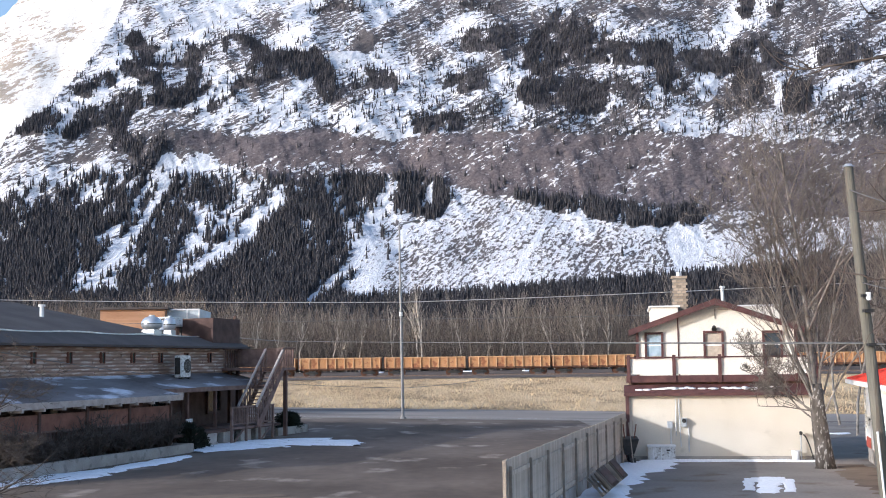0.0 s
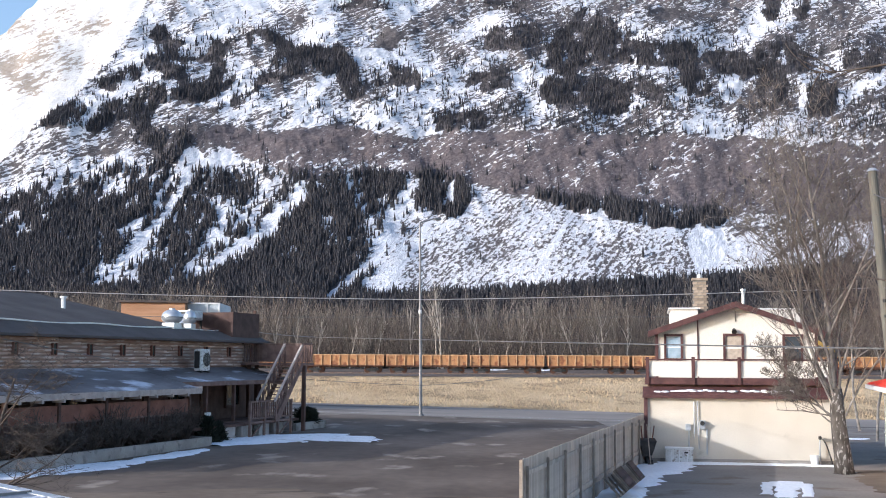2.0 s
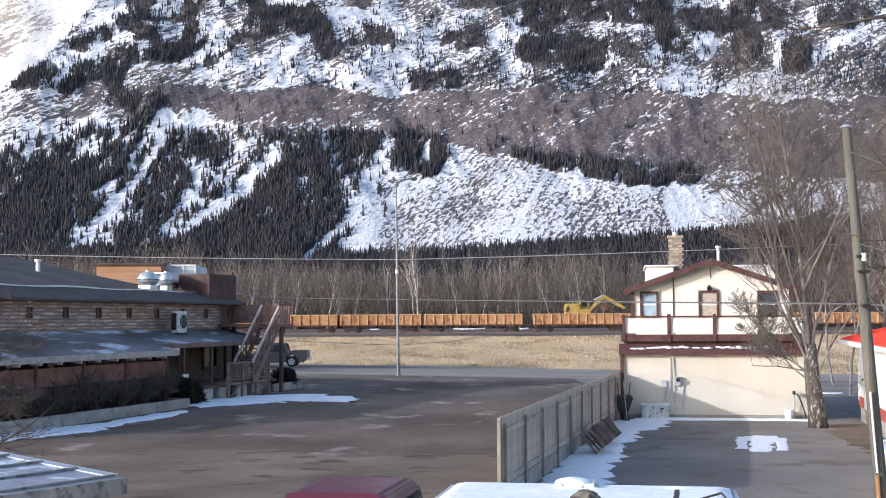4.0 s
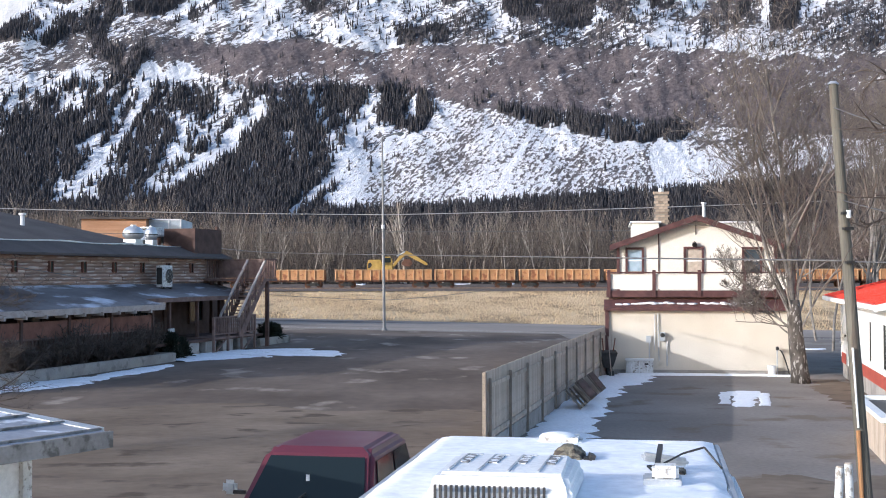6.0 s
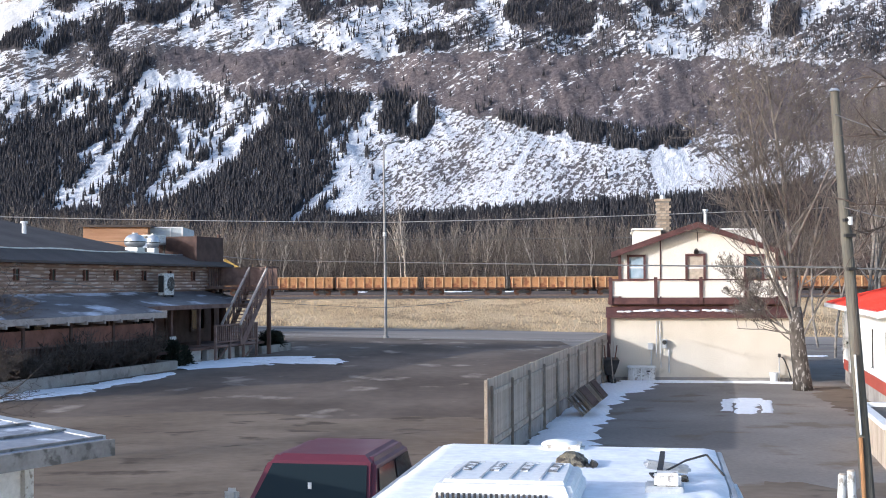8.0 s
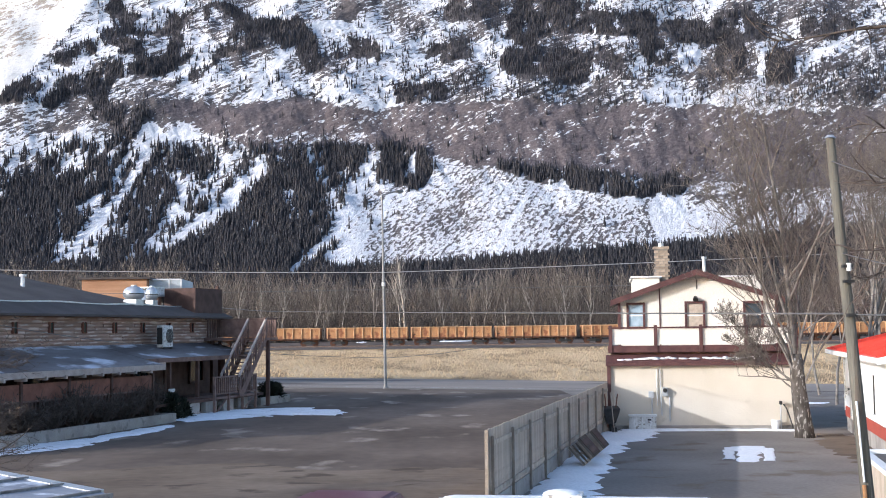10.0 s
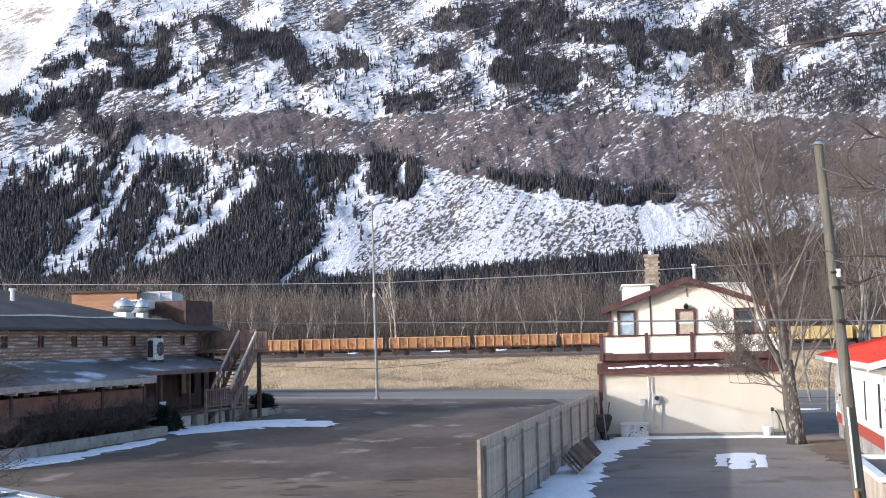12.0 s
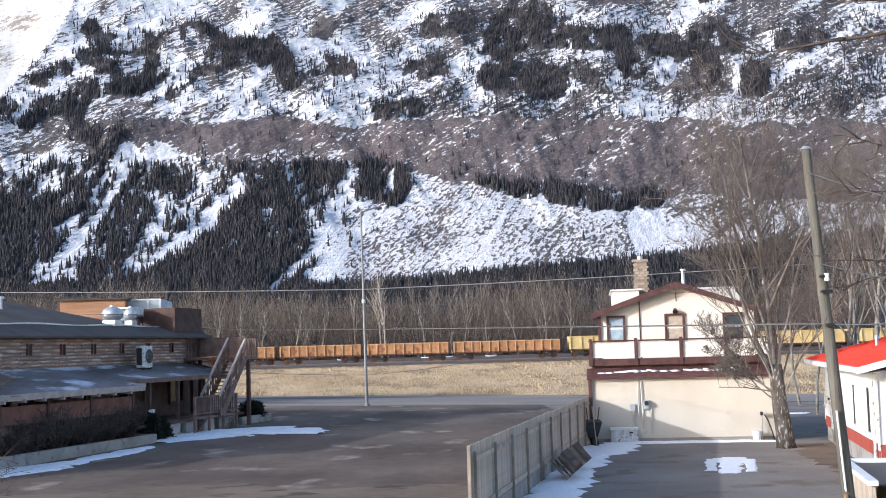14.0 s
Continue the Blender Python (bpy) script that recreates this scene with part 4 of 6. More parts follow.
    ch = one("chimney", (cx, cy, 7.34), (0.68, 0.64, 0.1), STONE, h, "brick chimney with a pale cap")
    bme = None
    for c in range(13):
        z = 5.75 + c * 0.118
        for x in range(3):
            b = new("brick", bme) if bme else one("brick", (0, 0, 0), (0.185, 0.06, 0.1), STONE, ch)
            bme = b.data
            b.parent = ch
            b.matrix_basis = pose(cx - 0.2 + 0.2 * x + (0.05 if c % 2 else -0.02), cy - 0.262 + 0.01 * ((c * 3 + x) % 2), z)
    bm = bmesh.new()
    rod(bm, (cx, cy, 7.38), (cx, cy, 7.55), 0.12)
    part("chimney_pot", bm, GALV, h)
    bm = bmesh.new()
    rod(bm, (4.0, 4.4, 5.6), (4.0, 4.4, 6.75), 0.07)
    rod(bm, (4.0, 4.4, 6.75), (4.0, 4.4, 6.83), 0.12)
    part("flue_pipe", bm, GALV, h)
    # electric service on the garage wall
    for x in (1.78, 1.95):
        bar("conduit", (x, -0.06, 0.5 if x > 1.8 else 0.9), (x - (0.05 if x > 1.8 else 0), -0.06, 2.3), 0.022, GALV, h)
    one("meter_box", (2.08, -0.1, 1.42), (0.22, 0.16, 0.34), GALV, h, bevel=0.02)
    bm = bmesh.new()
    rod(bm, (2.08, -0.17, 1.48), (2.08, -0.28, 1.48), 0.09, 0.08, 14)
    part("meter_dial", bm, DARK_METAL, h)
    one("switch_box", (1.55, -0.08, 1.32), (0.2, 0.14, 0.26), GALV, h, bevel=0.01)
    bar("conduit", (1.58, -0.06, 0.45), (1.58, -0.06, 1.2), 0.03, GALV, h)
    bar("conduit", (2.25, -0.06, 0.3), (2.25, -0.06, 1.25), 0.03, GALV, h)
    bar("hydro_mast", (2.02, -0.07, 1.6), (2.02, -0.07, 1.25), 0.03, GALV, h)
    return h


cream_house()
HOUSE = pose(6.52, 47.2, 0, 0, 0, -8)
snow_bm = bmesh.new()
for i in range(34):
    x = 6.95 + i * 0.17 + RNG.normal(0, 0.05)
    if RNG.random() < 0.85:
        vs = bmesh.ops.create_icosphere(snow_bm, subdivisions=1, radius=1, matrix=HOUSE @ pose(x - 6.52, 0.02 + RNG.normal(0, 0.05), 2.69 + RNG.normal(0, 0.02), 31, 0, 0) @ Matrix.Diagonal((0.14 + 0.14 * RNG.random(), 0.08, 0.018, 1)))
tagged(part("ledge_snow", snow_bm, SNOW, smooth=True), "line of thawing snow on the maroon ledge", "snow patch", kind="stuff")


def utility_box():
    t = thing("utility_chest", HOUSE @ pose(1.2, -0.36, 0), "white plastic storage chest against the garage wall", "chest")
    one("body", (0, 0, 0.27), (1.02, 0.5, 0.5), WHITE_WORN, t, bevel=0.03)
    one("lid", (0, -0.02, 0.55), (1.08, 0.56, 0.07), WHITE, t, bevel=0.02)
    for x in (-0.3, 0, 0.3):
        one("rib", (x, -0.26, 0.27), (0.03, 0.03, 0.42), WHITE, t)
    one("latch", (0.25, -0.27, 0.4), (0.14, 0.03, 0.06), DARK_METAL, t)


def yard_pump():
    t = thing("yard_hydrant", HOUSE @ pose(6.35, -0.2, 0), "rusty yard hydrant with a bent hose by the garage wall", "hydrant")
    bar("pipe", (0, 0, 0), (0, 0, 0.95), 0.03, GALV, t)
    bm = bmesh.new()
    box(bm, (0, -0.05, 1.0), (0.1, 0.22, 0.14))
    part("head", bm, DARK_METAL, t, bevel=0.02)
    for i in range(7):
        a, b = i / 7, (i + 1) / 7
        bar("hose", (0.08 + 0.35 * a, -0.06, 0.95 - 0.9 * a ** 1.6), (0.08 + 0.35 * b, -0.06, 0.95 - 0.9 * b ** 1.6), 0.025, DARK_METAL, t, seg=6)


def pail():
    t = thing("pail", HOUSE @ pose(6.12, -0.4, 0), "white plastic pail standing at the garage wall", "pail")
    bm = bmesh.new()
    rod(bm, (0, 0, 0), (0, 0, 0.34), 0.13, 0.16, 18)
    part("body", bm, WHITE, t, smooth=False)
    bm = bmesh.new()
    rod(bm, (0, 0, 0.33), (0, 0, 0.37), 0.17, 0.17, 18)
    part("rim", bm, WHITE, t)


utility_box(), yard_pump(), pail()
one("kerb_board", (5.4, -0.14, 0.06), (2.6, 0.14, 0.1), CONCRETE, None).matrix_basis = HOUSE
tagged(bpy.data.objects["kerb_board"], "low concrete sill at the foot of the garage wall", "sill")


# ---- board fence ----
def board_fence():
    a, b = Vector((0.91, 24.8)), Vector((6.39, 47.2))
    L = (b - a).length
    ang = math.degrees(math.atan2(b.y - a.y, b.x - a.x))
    f = thing("fence", pose(a.x, a.y, 0, 0, 0, ang), "weathered grey board fence with dark posts and kickboard", "fence")
    rng = np.random.default_rng(4)
    sections = 10
    step = L / sections
    me = None
    n = int(L / 0.152)
    for i in range(n):
        x = (i + 0.5) * L / n
        ob = new("board", me) if me else one("board", (0, 0, 0), (0.139, 0.02, 1.42), FENCE, f)
        me = ob.data
        ob.parent = f
        ob.matrix_basis = pose(x, 0.0, 0.4 + 0.71 + rng.normal(0, 0.006) - (0.03 if i > n * 0.52 else 0), 0, rng.normal(0, 0.25), 0)
    for i in range(sections + 1):
        x = min(i * step + 0.25, L - 0.05)
        one("post", (x, -0.07, 0.84), (0.065, 0.06, 1.68), GREY_POST, f, bevel=0.01)
    for i in range(sections):
        x = i * step + 0.25 + step / 2
        for z in (0.52, 1.52):
            one("rail", (min(x, L - step / 2), -0.035, z), (step - 0.1, 0.04, 0.09), FENCE, f)
        one("kickboard", (min(x, L - step / 2), -0.015, 0.2), (step - 0.012, 0.05, 0.4), CONCRETE, f, "grey kickboard panel")
    one("post", (0.0, 0.0, 0.91), (0.08, 0.08, 1.82), GREY_POST, f, "grey end post", bevel=0.01)


board_fence()


def wooden_crate(m, w=1.3):
    t = thing("crate", m, "weathered slatted crate leaning against the fence", "crate", "crates at the fence")
    for z in (0.04, 0.32, 0.6):
        one("slat", (0, 0.0, z), (w, 0.04, 0.09), FENCE, t)
        one("slat", (0, 0.4, z), (w, 0.04, 0.09), FENCE_POST, t)
    for x in (-w / 2, 0, w / 2):
        for y in (0.03, 0.37):
            one("upright", (x, y, 0.32), (0.06, 0.05, 0.64), FENCE_POST, t)
    one("back_panel", (0, 0.41, 0.32), (w, 0.02, 0.62), DARK_WOOD, t)
    one("side_panel", (-w / 2 - 0.02, 0.2, 0.32), (0.03, 0.42, 0.64), FENCE, t)
    one("cross_piece", (0.1, -0.03, 0.32), (0.8, 0.03, 0.07), FENCE, t, rot=(0, 38, 0))
    return t


wooden_crate(pose(4.05, 34.3, 0.1, 42, 0, -104))
wooden_crate(pose(4.62, 36.6, 0.1, 40, 0, -104), 1.0)


def wheelbarrow():
    t = thing("wheelbarrow", pose(6.28, 45.4, 0, 0, 0, 90), "dark wheelbarrow stood on end against the fence", "wheelbarrow")
    bm = bmesh.new()
    loft(bm, [[(-0.1, -0.16, 0.35), (0.25, -0.16, 0.3), (0.25, 0.16, 0.3), (-0.1, 0.16, 0.35)], [(-0.2, -0.34, 0.9), (0.12, -0.3, 1.0), (0.12, 0.3, 1.0), (-0.2, 0.34, 0.9)]])
    part("pan", bm, DARK_METAL, t, bevel=0.02)
    bm = bmesh.new()
    rod(bm, (0.1, -0.05, 0.2), (0.1, 0.05, 0.2), 0.2, 0.2, 18)
    part("wheel", bm, RUBBER, t)
    for y in (-0.24, 0.24):
        bar("handle", (0.15, y * 0.4, 0.2), (-0.15, y, 1.45), 0.022, RED_WOOD, t)
        bar("leg", (-0.05, y, 0.6), (-0.3, y, 0.75), 0.02, DARK_METAL, t)


wheelbarrow()


def garden_tool(x, y, lean, label):
    t = thing("garden_tool", pose(x, y, 0, 0, lean, 0), label, "tool")
    bar("shaft", (0, 0, 0.1), (0, 0, 1.55), 0.018, FENCE, t)
    one("blade", (0, 0, 0.14), (0.2, 0.03, 0.26), DARK_METAL, t, bevel=0.01)


garden_tool(6.45, 46.3, 4, "long-handled shovel leaning in the fence corner")
garden_tool(6.3, 44.6, -5, "long-handled rake leaning on the fence")


# ---- street lamp and poles ----
def street_lamp():
    t = thing("street_lamp", pose(-3.72, 82, 0.09, 0, -0.6, 0), "tall pale grey steel street lamp post", "street lamp")
    bar("base_plate", (0, 0, 0), (0, 0, 0.12), 0.2, LAMP_STEEL, t, seg=16)
    bar("pole", (0, 0, 0.1), (0, 0, 6.9), 0.105, LAMP_STEEL, t, 0.085, 14)
    bar("collar", (0, 0, 6.85), (0, 0, 7.1), 0.13, WHITE_WORN, t, 0.13, 14)
    bar("upper_pole", (0, 0, 7.0), (0, 0, 13.0), 0.085, LAMP_STEEL, t, 0.055, 14)
    bar("arm", (0, 0, 13.0), (0.9, 0.7, 13.35), 0.05, LAMP_STEEL, t)
    bm = bmesh.new()
    box(bm, (1.15, 0.9, 13.36), (0.6, 0.3, 0.16), (0, 0, 38))
    part("lamp_head", bm, LAMP_STEEL, t, bevel=0.05)


street_lamp()


def service_pole():
    t = thing("utility_pole", pose(7.0, 20.0, 0), "leaning weathered wooden utility pole with a metal cap", "utility pole")
    top = (-0.47, 0.1, 6.95)
    bm = bmesh.new()
    rod(bm, (0, 0, -0.2), (top[0] * 0.5, 0.05, top[2] * 0.5), 0.115, 0.095, 14)
    rod(bm, (top[0] * 0.5, 0.05, top[2] * 0.5), top, 0.095, 0.072, 14)
    part("shaft", bm, POLE_WOOD, t, smooth=False)
    bm = bmesh.new()
    rod(bm, (top[0], top[1], top[2]), (top[0], top[1], top[2] + 0.05), 0.1, 0.05, 12)
    part("cap", bm, GALV, t)
    bm = bmesh.new()
    rod(bm, (-0.12, -0.12, 0.0), (-0.17, -0.1, 1.25), 0.035, 0.035, 8)
    part("stub_board", bm, RUST_WOOD, t, "bare orange board at the pole's foot")
    bar("conduit", (-0.17, -0.11, 1.3), (-0.25, -0.1, 2.6), 0.018, WHITE, t)
    for z in (4.0, 4.55, 4.8):
        x = top[0] * z / top[2]
        one("bracket", (x, -0.1, z), (0.16, 0.12, 0.05), DARK_METAL, t)
    bar("insulator", (top[0] * 0.66, -0.14, 4.72), (top[0] * 0.66, -0.14, 4.85), 0.04, WHITE, t)
    return Vector((7, 20, 0))


service_pole()


def cable(pts, r, material, sag=0.0, label="thin overhead service wire", steps=14):
    """A sagging wire through two points."""
    a, b = Vector(pts[0]), Vector(pts[1])
    cu = bpy.data.curves.new("overhead_wire", "CURVE")
    cu.dimensions, cu.bevel_depth, cu.bevel_resolution = "3D", r, 1
    sp = cu.splines.new("POLY")
    sp.points.add(steps)
    for i in range(steps + 1):
        t = i / steps
        p = a.lerp(b, t) - Vector((0, 0, 4 * sag * t * (1 - t)))
        sp.points[i].co = (*p, 1)
    cu.materials.append(material)
    return tagged(new("overhead_wire", cu), label, "wire", "overhead wires")


def spot(u, v, y):
    """A point at depth y on the level sketch of the place."""
    return ((u - 784) / 2154 * y, y, EYE + (486 - v) / 2154 * y)


WIRE = surf("wire_sheath", (0.1, 0.1, 0.1), (0.16, 0.16, 0.16), 5.0, 0.6, 0.2, 0)
WIRE_PALE = surf("bare_cable", (0.3, 0.3, 0.3), (0.4, 0.4, 0.4), 5.0, 0.5, 0.3, 0)
cable((spot(-150, 362, 80), spot(690, 379, 80)), 0.03, WIRE_PALE, 0.1)
cable((spot(690, 379, 80), spot(1700, 345, 80)), 0.03, WIRE_PALE, 0.15)
cable((spot(-150, 408, 80), spot(690, 409, 80)), 0.02, WIRE, 0.1)
cable((spot(690, 409, 80), spot(1700, 396, 80)), 0.02, WIRE, 0.15)
cable((spot(1515, 462, 20), spot(500, 446, 76)), 0.018, WIRE, 0.02, "dark service cable from the pole across the lot")
cable((spot(500, 446, 76), spot(380, 436, 70)), 0.02, WIRE_PALE, 0.05)
cable((spot(1515, 463, 20), spot(1700, 463, 16)), 0.014, WIRE, 0.02)
cable((spot(1500, 355, 20), spot(1700, 400, 12)), 0.009, WIRE, 0.02)
cable((spot(1485, 190, 20), spot(1700, 260, 14)), 0.009, WIRE, 0.02)
cable((spot(480, 520, 78), spot(690, 530, 82)), 0.018, WIRE, 0.05)
cable((spot(690, 530, 82), spot(870, 512, 95)), 0.018, WIRE, 0.1)
cable((spot(-60, 452, 30), spot(290, 505, 60)), 0.012, WIRE, 0.1)


# ---- log restaurant with porch ----
def log_building():
    h = thing("log_restaurant", pose(-17.5, 47, 0, 0, 0, 73.3), "dark brown log restaurant with frosted porch roof and flat upper wall", "building")
    L0, L1, DEP = -9.0, 19.9, 16.0
    # core walls below and behind the logs
    bm = bmesh.new()
    box(bm, ((L0 + L1) / 2, DEP / 2 + 0.12, 2.35), (L1 - L0, DEP, 4.7))
    part("wall", bm, DARK_WOOD, h, "dark stained timber wall")
    # log courses of the upper wall
    rng = np.random.default_rng(9)
    me = None
    for c in range(9):
        z = 3.36 + c * 0.152
        x = L0
        while x < L1 - 0.1:
            ln = min(rng.uniform(2.2, 4.2), L1 - x)
            bm = bmesh.new()
            rod(bm, (0.01, 0, 0), (ln - 0.02, 0, 0), 0.088 + rng.normal(0, 0.004), None, 8)
            ob = part("log", bm, LOG, h)
            ob.matrix_basis = pose(x, 0.1 + rng.normal(0, 0.008), z)
            x += ln
    for s in (-5.5, -3.1, -0.7, 1.75, 4.2, 6.65, 9.1, 11.55, 14.0, 16.4, 18.85):
        one("slot_window", (s, -0.0, 4.18), (0.2, 0.1, 0.42), GLASS, h)
        for dx in (-0.15, 0.15):
            one("slot_frame", (s + dx * 0.8, -0.015, 4.18), (0.04, 0.13, 0.48), RED_WOOD, h)
    # eaves band and roofs
    bm = bmesh.new()
    prism(bm, [(-0.45, 4.66), (-0.45, 4.76), (0.9, 5.28), (2.0, 5.3), (2.0, 4.66)], L0, L1 + 0.3, "x")
    part("eave_roof", bm, SHINGLE, h, "dark shingled eave band")
    bm = bmesh.new()
    for i in range(40):
        x = L0 + i * (L1 - L0) / 40
        box(bm, (x + 0.37, 0.92, 5.31 + 0.03 * math.sin(i * 0.7)), (0.8, 0.12, 0.06), (0, -math.degrees(0.04 * math.cos(i * 0.7)), 0))
    part("edge_flashing", bm, GALV, h, "pale metal edge flashing", bevel=0.01)
    bm = bmesh.new()
    loft(bm, [[(L0, 1.2, 5.26), (15.5, 1.2, 5.26), (15.5, 14.5, 5.26), (L0, 14.5, 5.26)], [(L0, 7.8, 7.0), (11.0, 7.8, 7.0), (11.0, 8.0, 7.0), (L0, 8.0, 7.0)]])
    part("main_roof", bm, SHINGLE, h, "large dark hipped roof")
    bm = bmesh.new()
    rod(bm, (8.7, 4.6, 6.0), (8.7, 4.6, 6.62), 0.1), rod(bm, (8.7, 4.6, 6.62), (8.7, 4.6, 6.72), 0.17)
    part("vent_pipe", bm, WHITE, h)
    # brown parapet box and machines at the far end
    one("parapet_box", (18.4, 1.55, 5.5), (3.0, 3.0, 1.5), DARK_WOOD, h, "red-brown panelled parapet")
    one("parapet_post", (19.95, 0.36, 5.5), (0.14, 0.14, 1.9), DARK_WOOD, h)
    # porch roofs
    bm = bmesh.new()
    prism(bm, [(-3.3, 2.4), (-3.3, 2.52), (0.05, 3.4), (0.05, 3.28)], L0, 7.8, "x")
    part("porch_roof", bm, ICY_SHINGLE, h, "porch roof of dark shingles with frost and thin snow")
    bm = bmesh.new()
    prism(bm, [(-2.35, 2.66), (-2.35, 2.78), (0.05, 3.4), (0.05, 3.28)], 7.8, 18.9, "x")
    part("porch_roof", bm, ICY_SHINGLE, h, "porch roof of dark shingles with frost and thin snow")
    one("fascia", ((L0 + 7.8) / 2, -3.33, 2.42), (7.8 - L0, 0.06, 0.24), RAIL_PALE, h, "pale worn fascia board")
    one("fascia", (13.3, -2.38, 2.68), (11.0, 0.06, 0.2), STAIR_WOOD, h)
    one("fascia", (7.83, -2.84, 2.52), (0.06, 1.0, 0.2), RAIL_PALE, h)
    for s in np.arange(-8.5, 7.6, 1.25):
        one("rafter_end", (s, -3.2, 2.28), (0.1, 0.5, 0.14), RAIL_PALE, h)
    for s in (-8.0, -5.0, -2.0, 1.0, 4.0, 7.3):
        one("porch_post", (s, -3.0, 1.4), (0.16, 0.16, 2.0), DARK_WOOD, h, bevel=0.015)
    for s in (10.2, 12.9, 15.6, 18.5):
        one("porch_post", (s, -2.2, 1.7), (0.16, 0.16, 2.0), DARK_WOOD, h, bevel=0.015)
    # lower porch: red-brown panels, pickets, deck
    one("porch_deck", (5.0, -1.5, 0.72), (27.0, 3.1, 0.12), DARK_WOOD, h)
    for a, b in ((-7.9, -5.1), (-4.9, -2.1), (-1.9, 0.9), (1.1, 3.9), (4.1, 7.2)):
        one("porch_panel", ((a + b) / 2, -3.0, 1.78), (b - a, 0.06, 0.62), RED_WOOD, h, "red-brown porch panel")
        n = int((b - a) / 0.22)
        for i in range(n):
            one("picket", (a + (i + 0.5) * (b - a) / n, -3.02, 1.08), (0.11, 0.04, 0.72), DARK_WOOD, h)
        one("porch_rail", ((a + b) / 2, -3.0, 1.45), (b - a, 0.08, 0.07), STAIR_WOOD, h)
    for s, w, z, hh in ((9.0, 1.0, 1.85, 2.05), (14.2, 1.0, 1.85, 2.05)):
        one("porch_door", (s, 0.06, z), (w, 0.1, hh), DARK_WOOD, h, "red-brown timber door")
    for s in (-6.0, -1.0, 3.0, 11.5, 17.0):
        window(h, s, 0.08, 1.95, 1.3, 1.0, DARK_WOOD, GLASS, mullion=False)
    one("porch_sign", (10.2, -2.32, 1.28), (0.55, 0.04, 0.16), WHITE_WORN, h, "small weathered white sign")
    # planter wall
    bm = bmesh.new()
    box(bm, (-0.6, -3.85, 0.22), (16.6, 0.2, 0.44))
    box(bm, (7.6, -3.4, 0.22), (0.2, 1.0, 0.44))
    part("planter_wall", bm, CONCRETE, h, "low concrete planter wall", bevel=0.015)
    one("planter_soil", (-0.6, -3.35, 0.32), (16.4, 0.85, 0.1), WOODLAND, h)
    for s in (9.3, 11.1, 12.8, 14.6, 16.2):
        one("foundation_pier", (s, -2.85, 0.33), (1.1, 0.3, 0.66), CONCRETE, h, bevel=0.02)
    bm = bmesh.new()
    box(bm, (20.2, -2.9, 0.25), (3.8, 0.2, 0.5)), box(bm, (22.0, -2.0, 0.25), (0.2, 2.0, 0.5))
    part("planter_wall", bm, CONCRETE, h, bevel=0.015)
    # lower landing with railing
    one("landing_floor", (14.8, -2.6, 0.78), (4.6, 1.4, 0.1), STAIR_WOOD, h)
    for s in (12.5, 14.0, 15.5, 17.0):
        one("landing_post", (s, -3.3, 0.95), (0.11, 0.11, 1.7), STAIR_WOOD, h)
    one("handrail", (14.75, -3.3, 1.78), (4.6, 0.12, 0.07), STAIR_WOOD, h)
    one("handrail", (14.75, -3.3, 0.98), (4.6, 0.06, 0.07), STAIR_WOOD, h)
    for i in range(22):
        one("baluster", (12.6 + i * 0.2, -3.3, 1.38), (0.06, 0.05, 0.76), STAIR_WOOD, h)
    for a, b in ((12.6, 13.9), (15.6, 16.9)):
        bar("brace", (a, -3.28, 0.05), (b, -3.28, 0.75), 0.04, STAIR_WOOD, h, seg=6)
    # stairs up to the upper landing
    zl, st0, st1 = 3.62, 15.0, 18.0
    for y in (-3.42, -2.42):
        bm = bmesh.new()
        k = (zl - 0.8) / (st1 - st0)
        prism(bm, [(st0, 0.78), (st0 + 0.35, 0.78), (st1 + 0.1, zl - 0.12), (st1, zl + 0.06), (st0 - 0.05, 0.95)], y - 0.03, y + 0.03, "y")
        part("stringer", bm, STAIR_WOOD, h)
        bm = bmesh.new()
        prism(bm, [(st0 - 0.1, 1.72), (st0 - 0.1, 1.84), (st1, zl + 1.04), (st1, zl + 0.92)], y - 0.05, y + 0.05, "y")
        part("stair_rail", bm, RAIL_PALE, h, "pale worn stair handrail")
        bm = bmesh.new()
        prism(bm, [(st0 - 0.1, 1.3), (st0 - 0.1, 1.38), (st1, zl + 0.6), (st1, zl + 0.52)], y - 0.03, y + 0.03, "y")
        part("stair_mid_rail", bm, STAIR_WOOD, h)
        for i in range(6):
            s = st0 + (st1 - st0) * i / 5
            one("stair_post", (s, y, 0.8 + k * (s - st0) + 0.5), (0.08, 0.07, 1.1), STAIR_WOOD, h)
        for i in range(15):
            s = st0 + (st1 - st0) * (i + 0.5) / 15
            one("stair_baluster", (s, y, 0.8 + k * (s - st0) + 0.5), (0.04, 0.03, 0.95), STAIR_WOOD, h)
    for i in range(15):
        s = st0 + (st1 - st0) * (i + 1) / 16
        one("tread", (s, -2.92, 0.8 + (zl - 0.8) * (i + 1) / 16), (0.3, 0.96, 0.05), STAIR_WOOD, h)
    one("upper_landing", (18.6, -1.7, zl - 0.05), (1.6, 3.5, 0.14), STAIR_WOOD, h)
    one("upper_rail", (19.35, -1.7, zl + 1.0), (0.1, 3.5, 0.08), STAIR_WOOD, h)
    one("upper_rail", (18.6, -3.42, zl + 1.0), (1.6, 0.1, 0.08), STAIR_WOOD, h)
    one("upper_panel", (19.35, -1.7, zl + 0.5), (0.05, 3.4, 0.9), STAIR_WOOD, h, "boarded landing railing")
    for i in range(6):
        one("upper_baluster", (18.0 + i * 0.27, -0.1, zl + 0.5), (0.09, 0.05, 0.95), STAIR_WOOD, h)
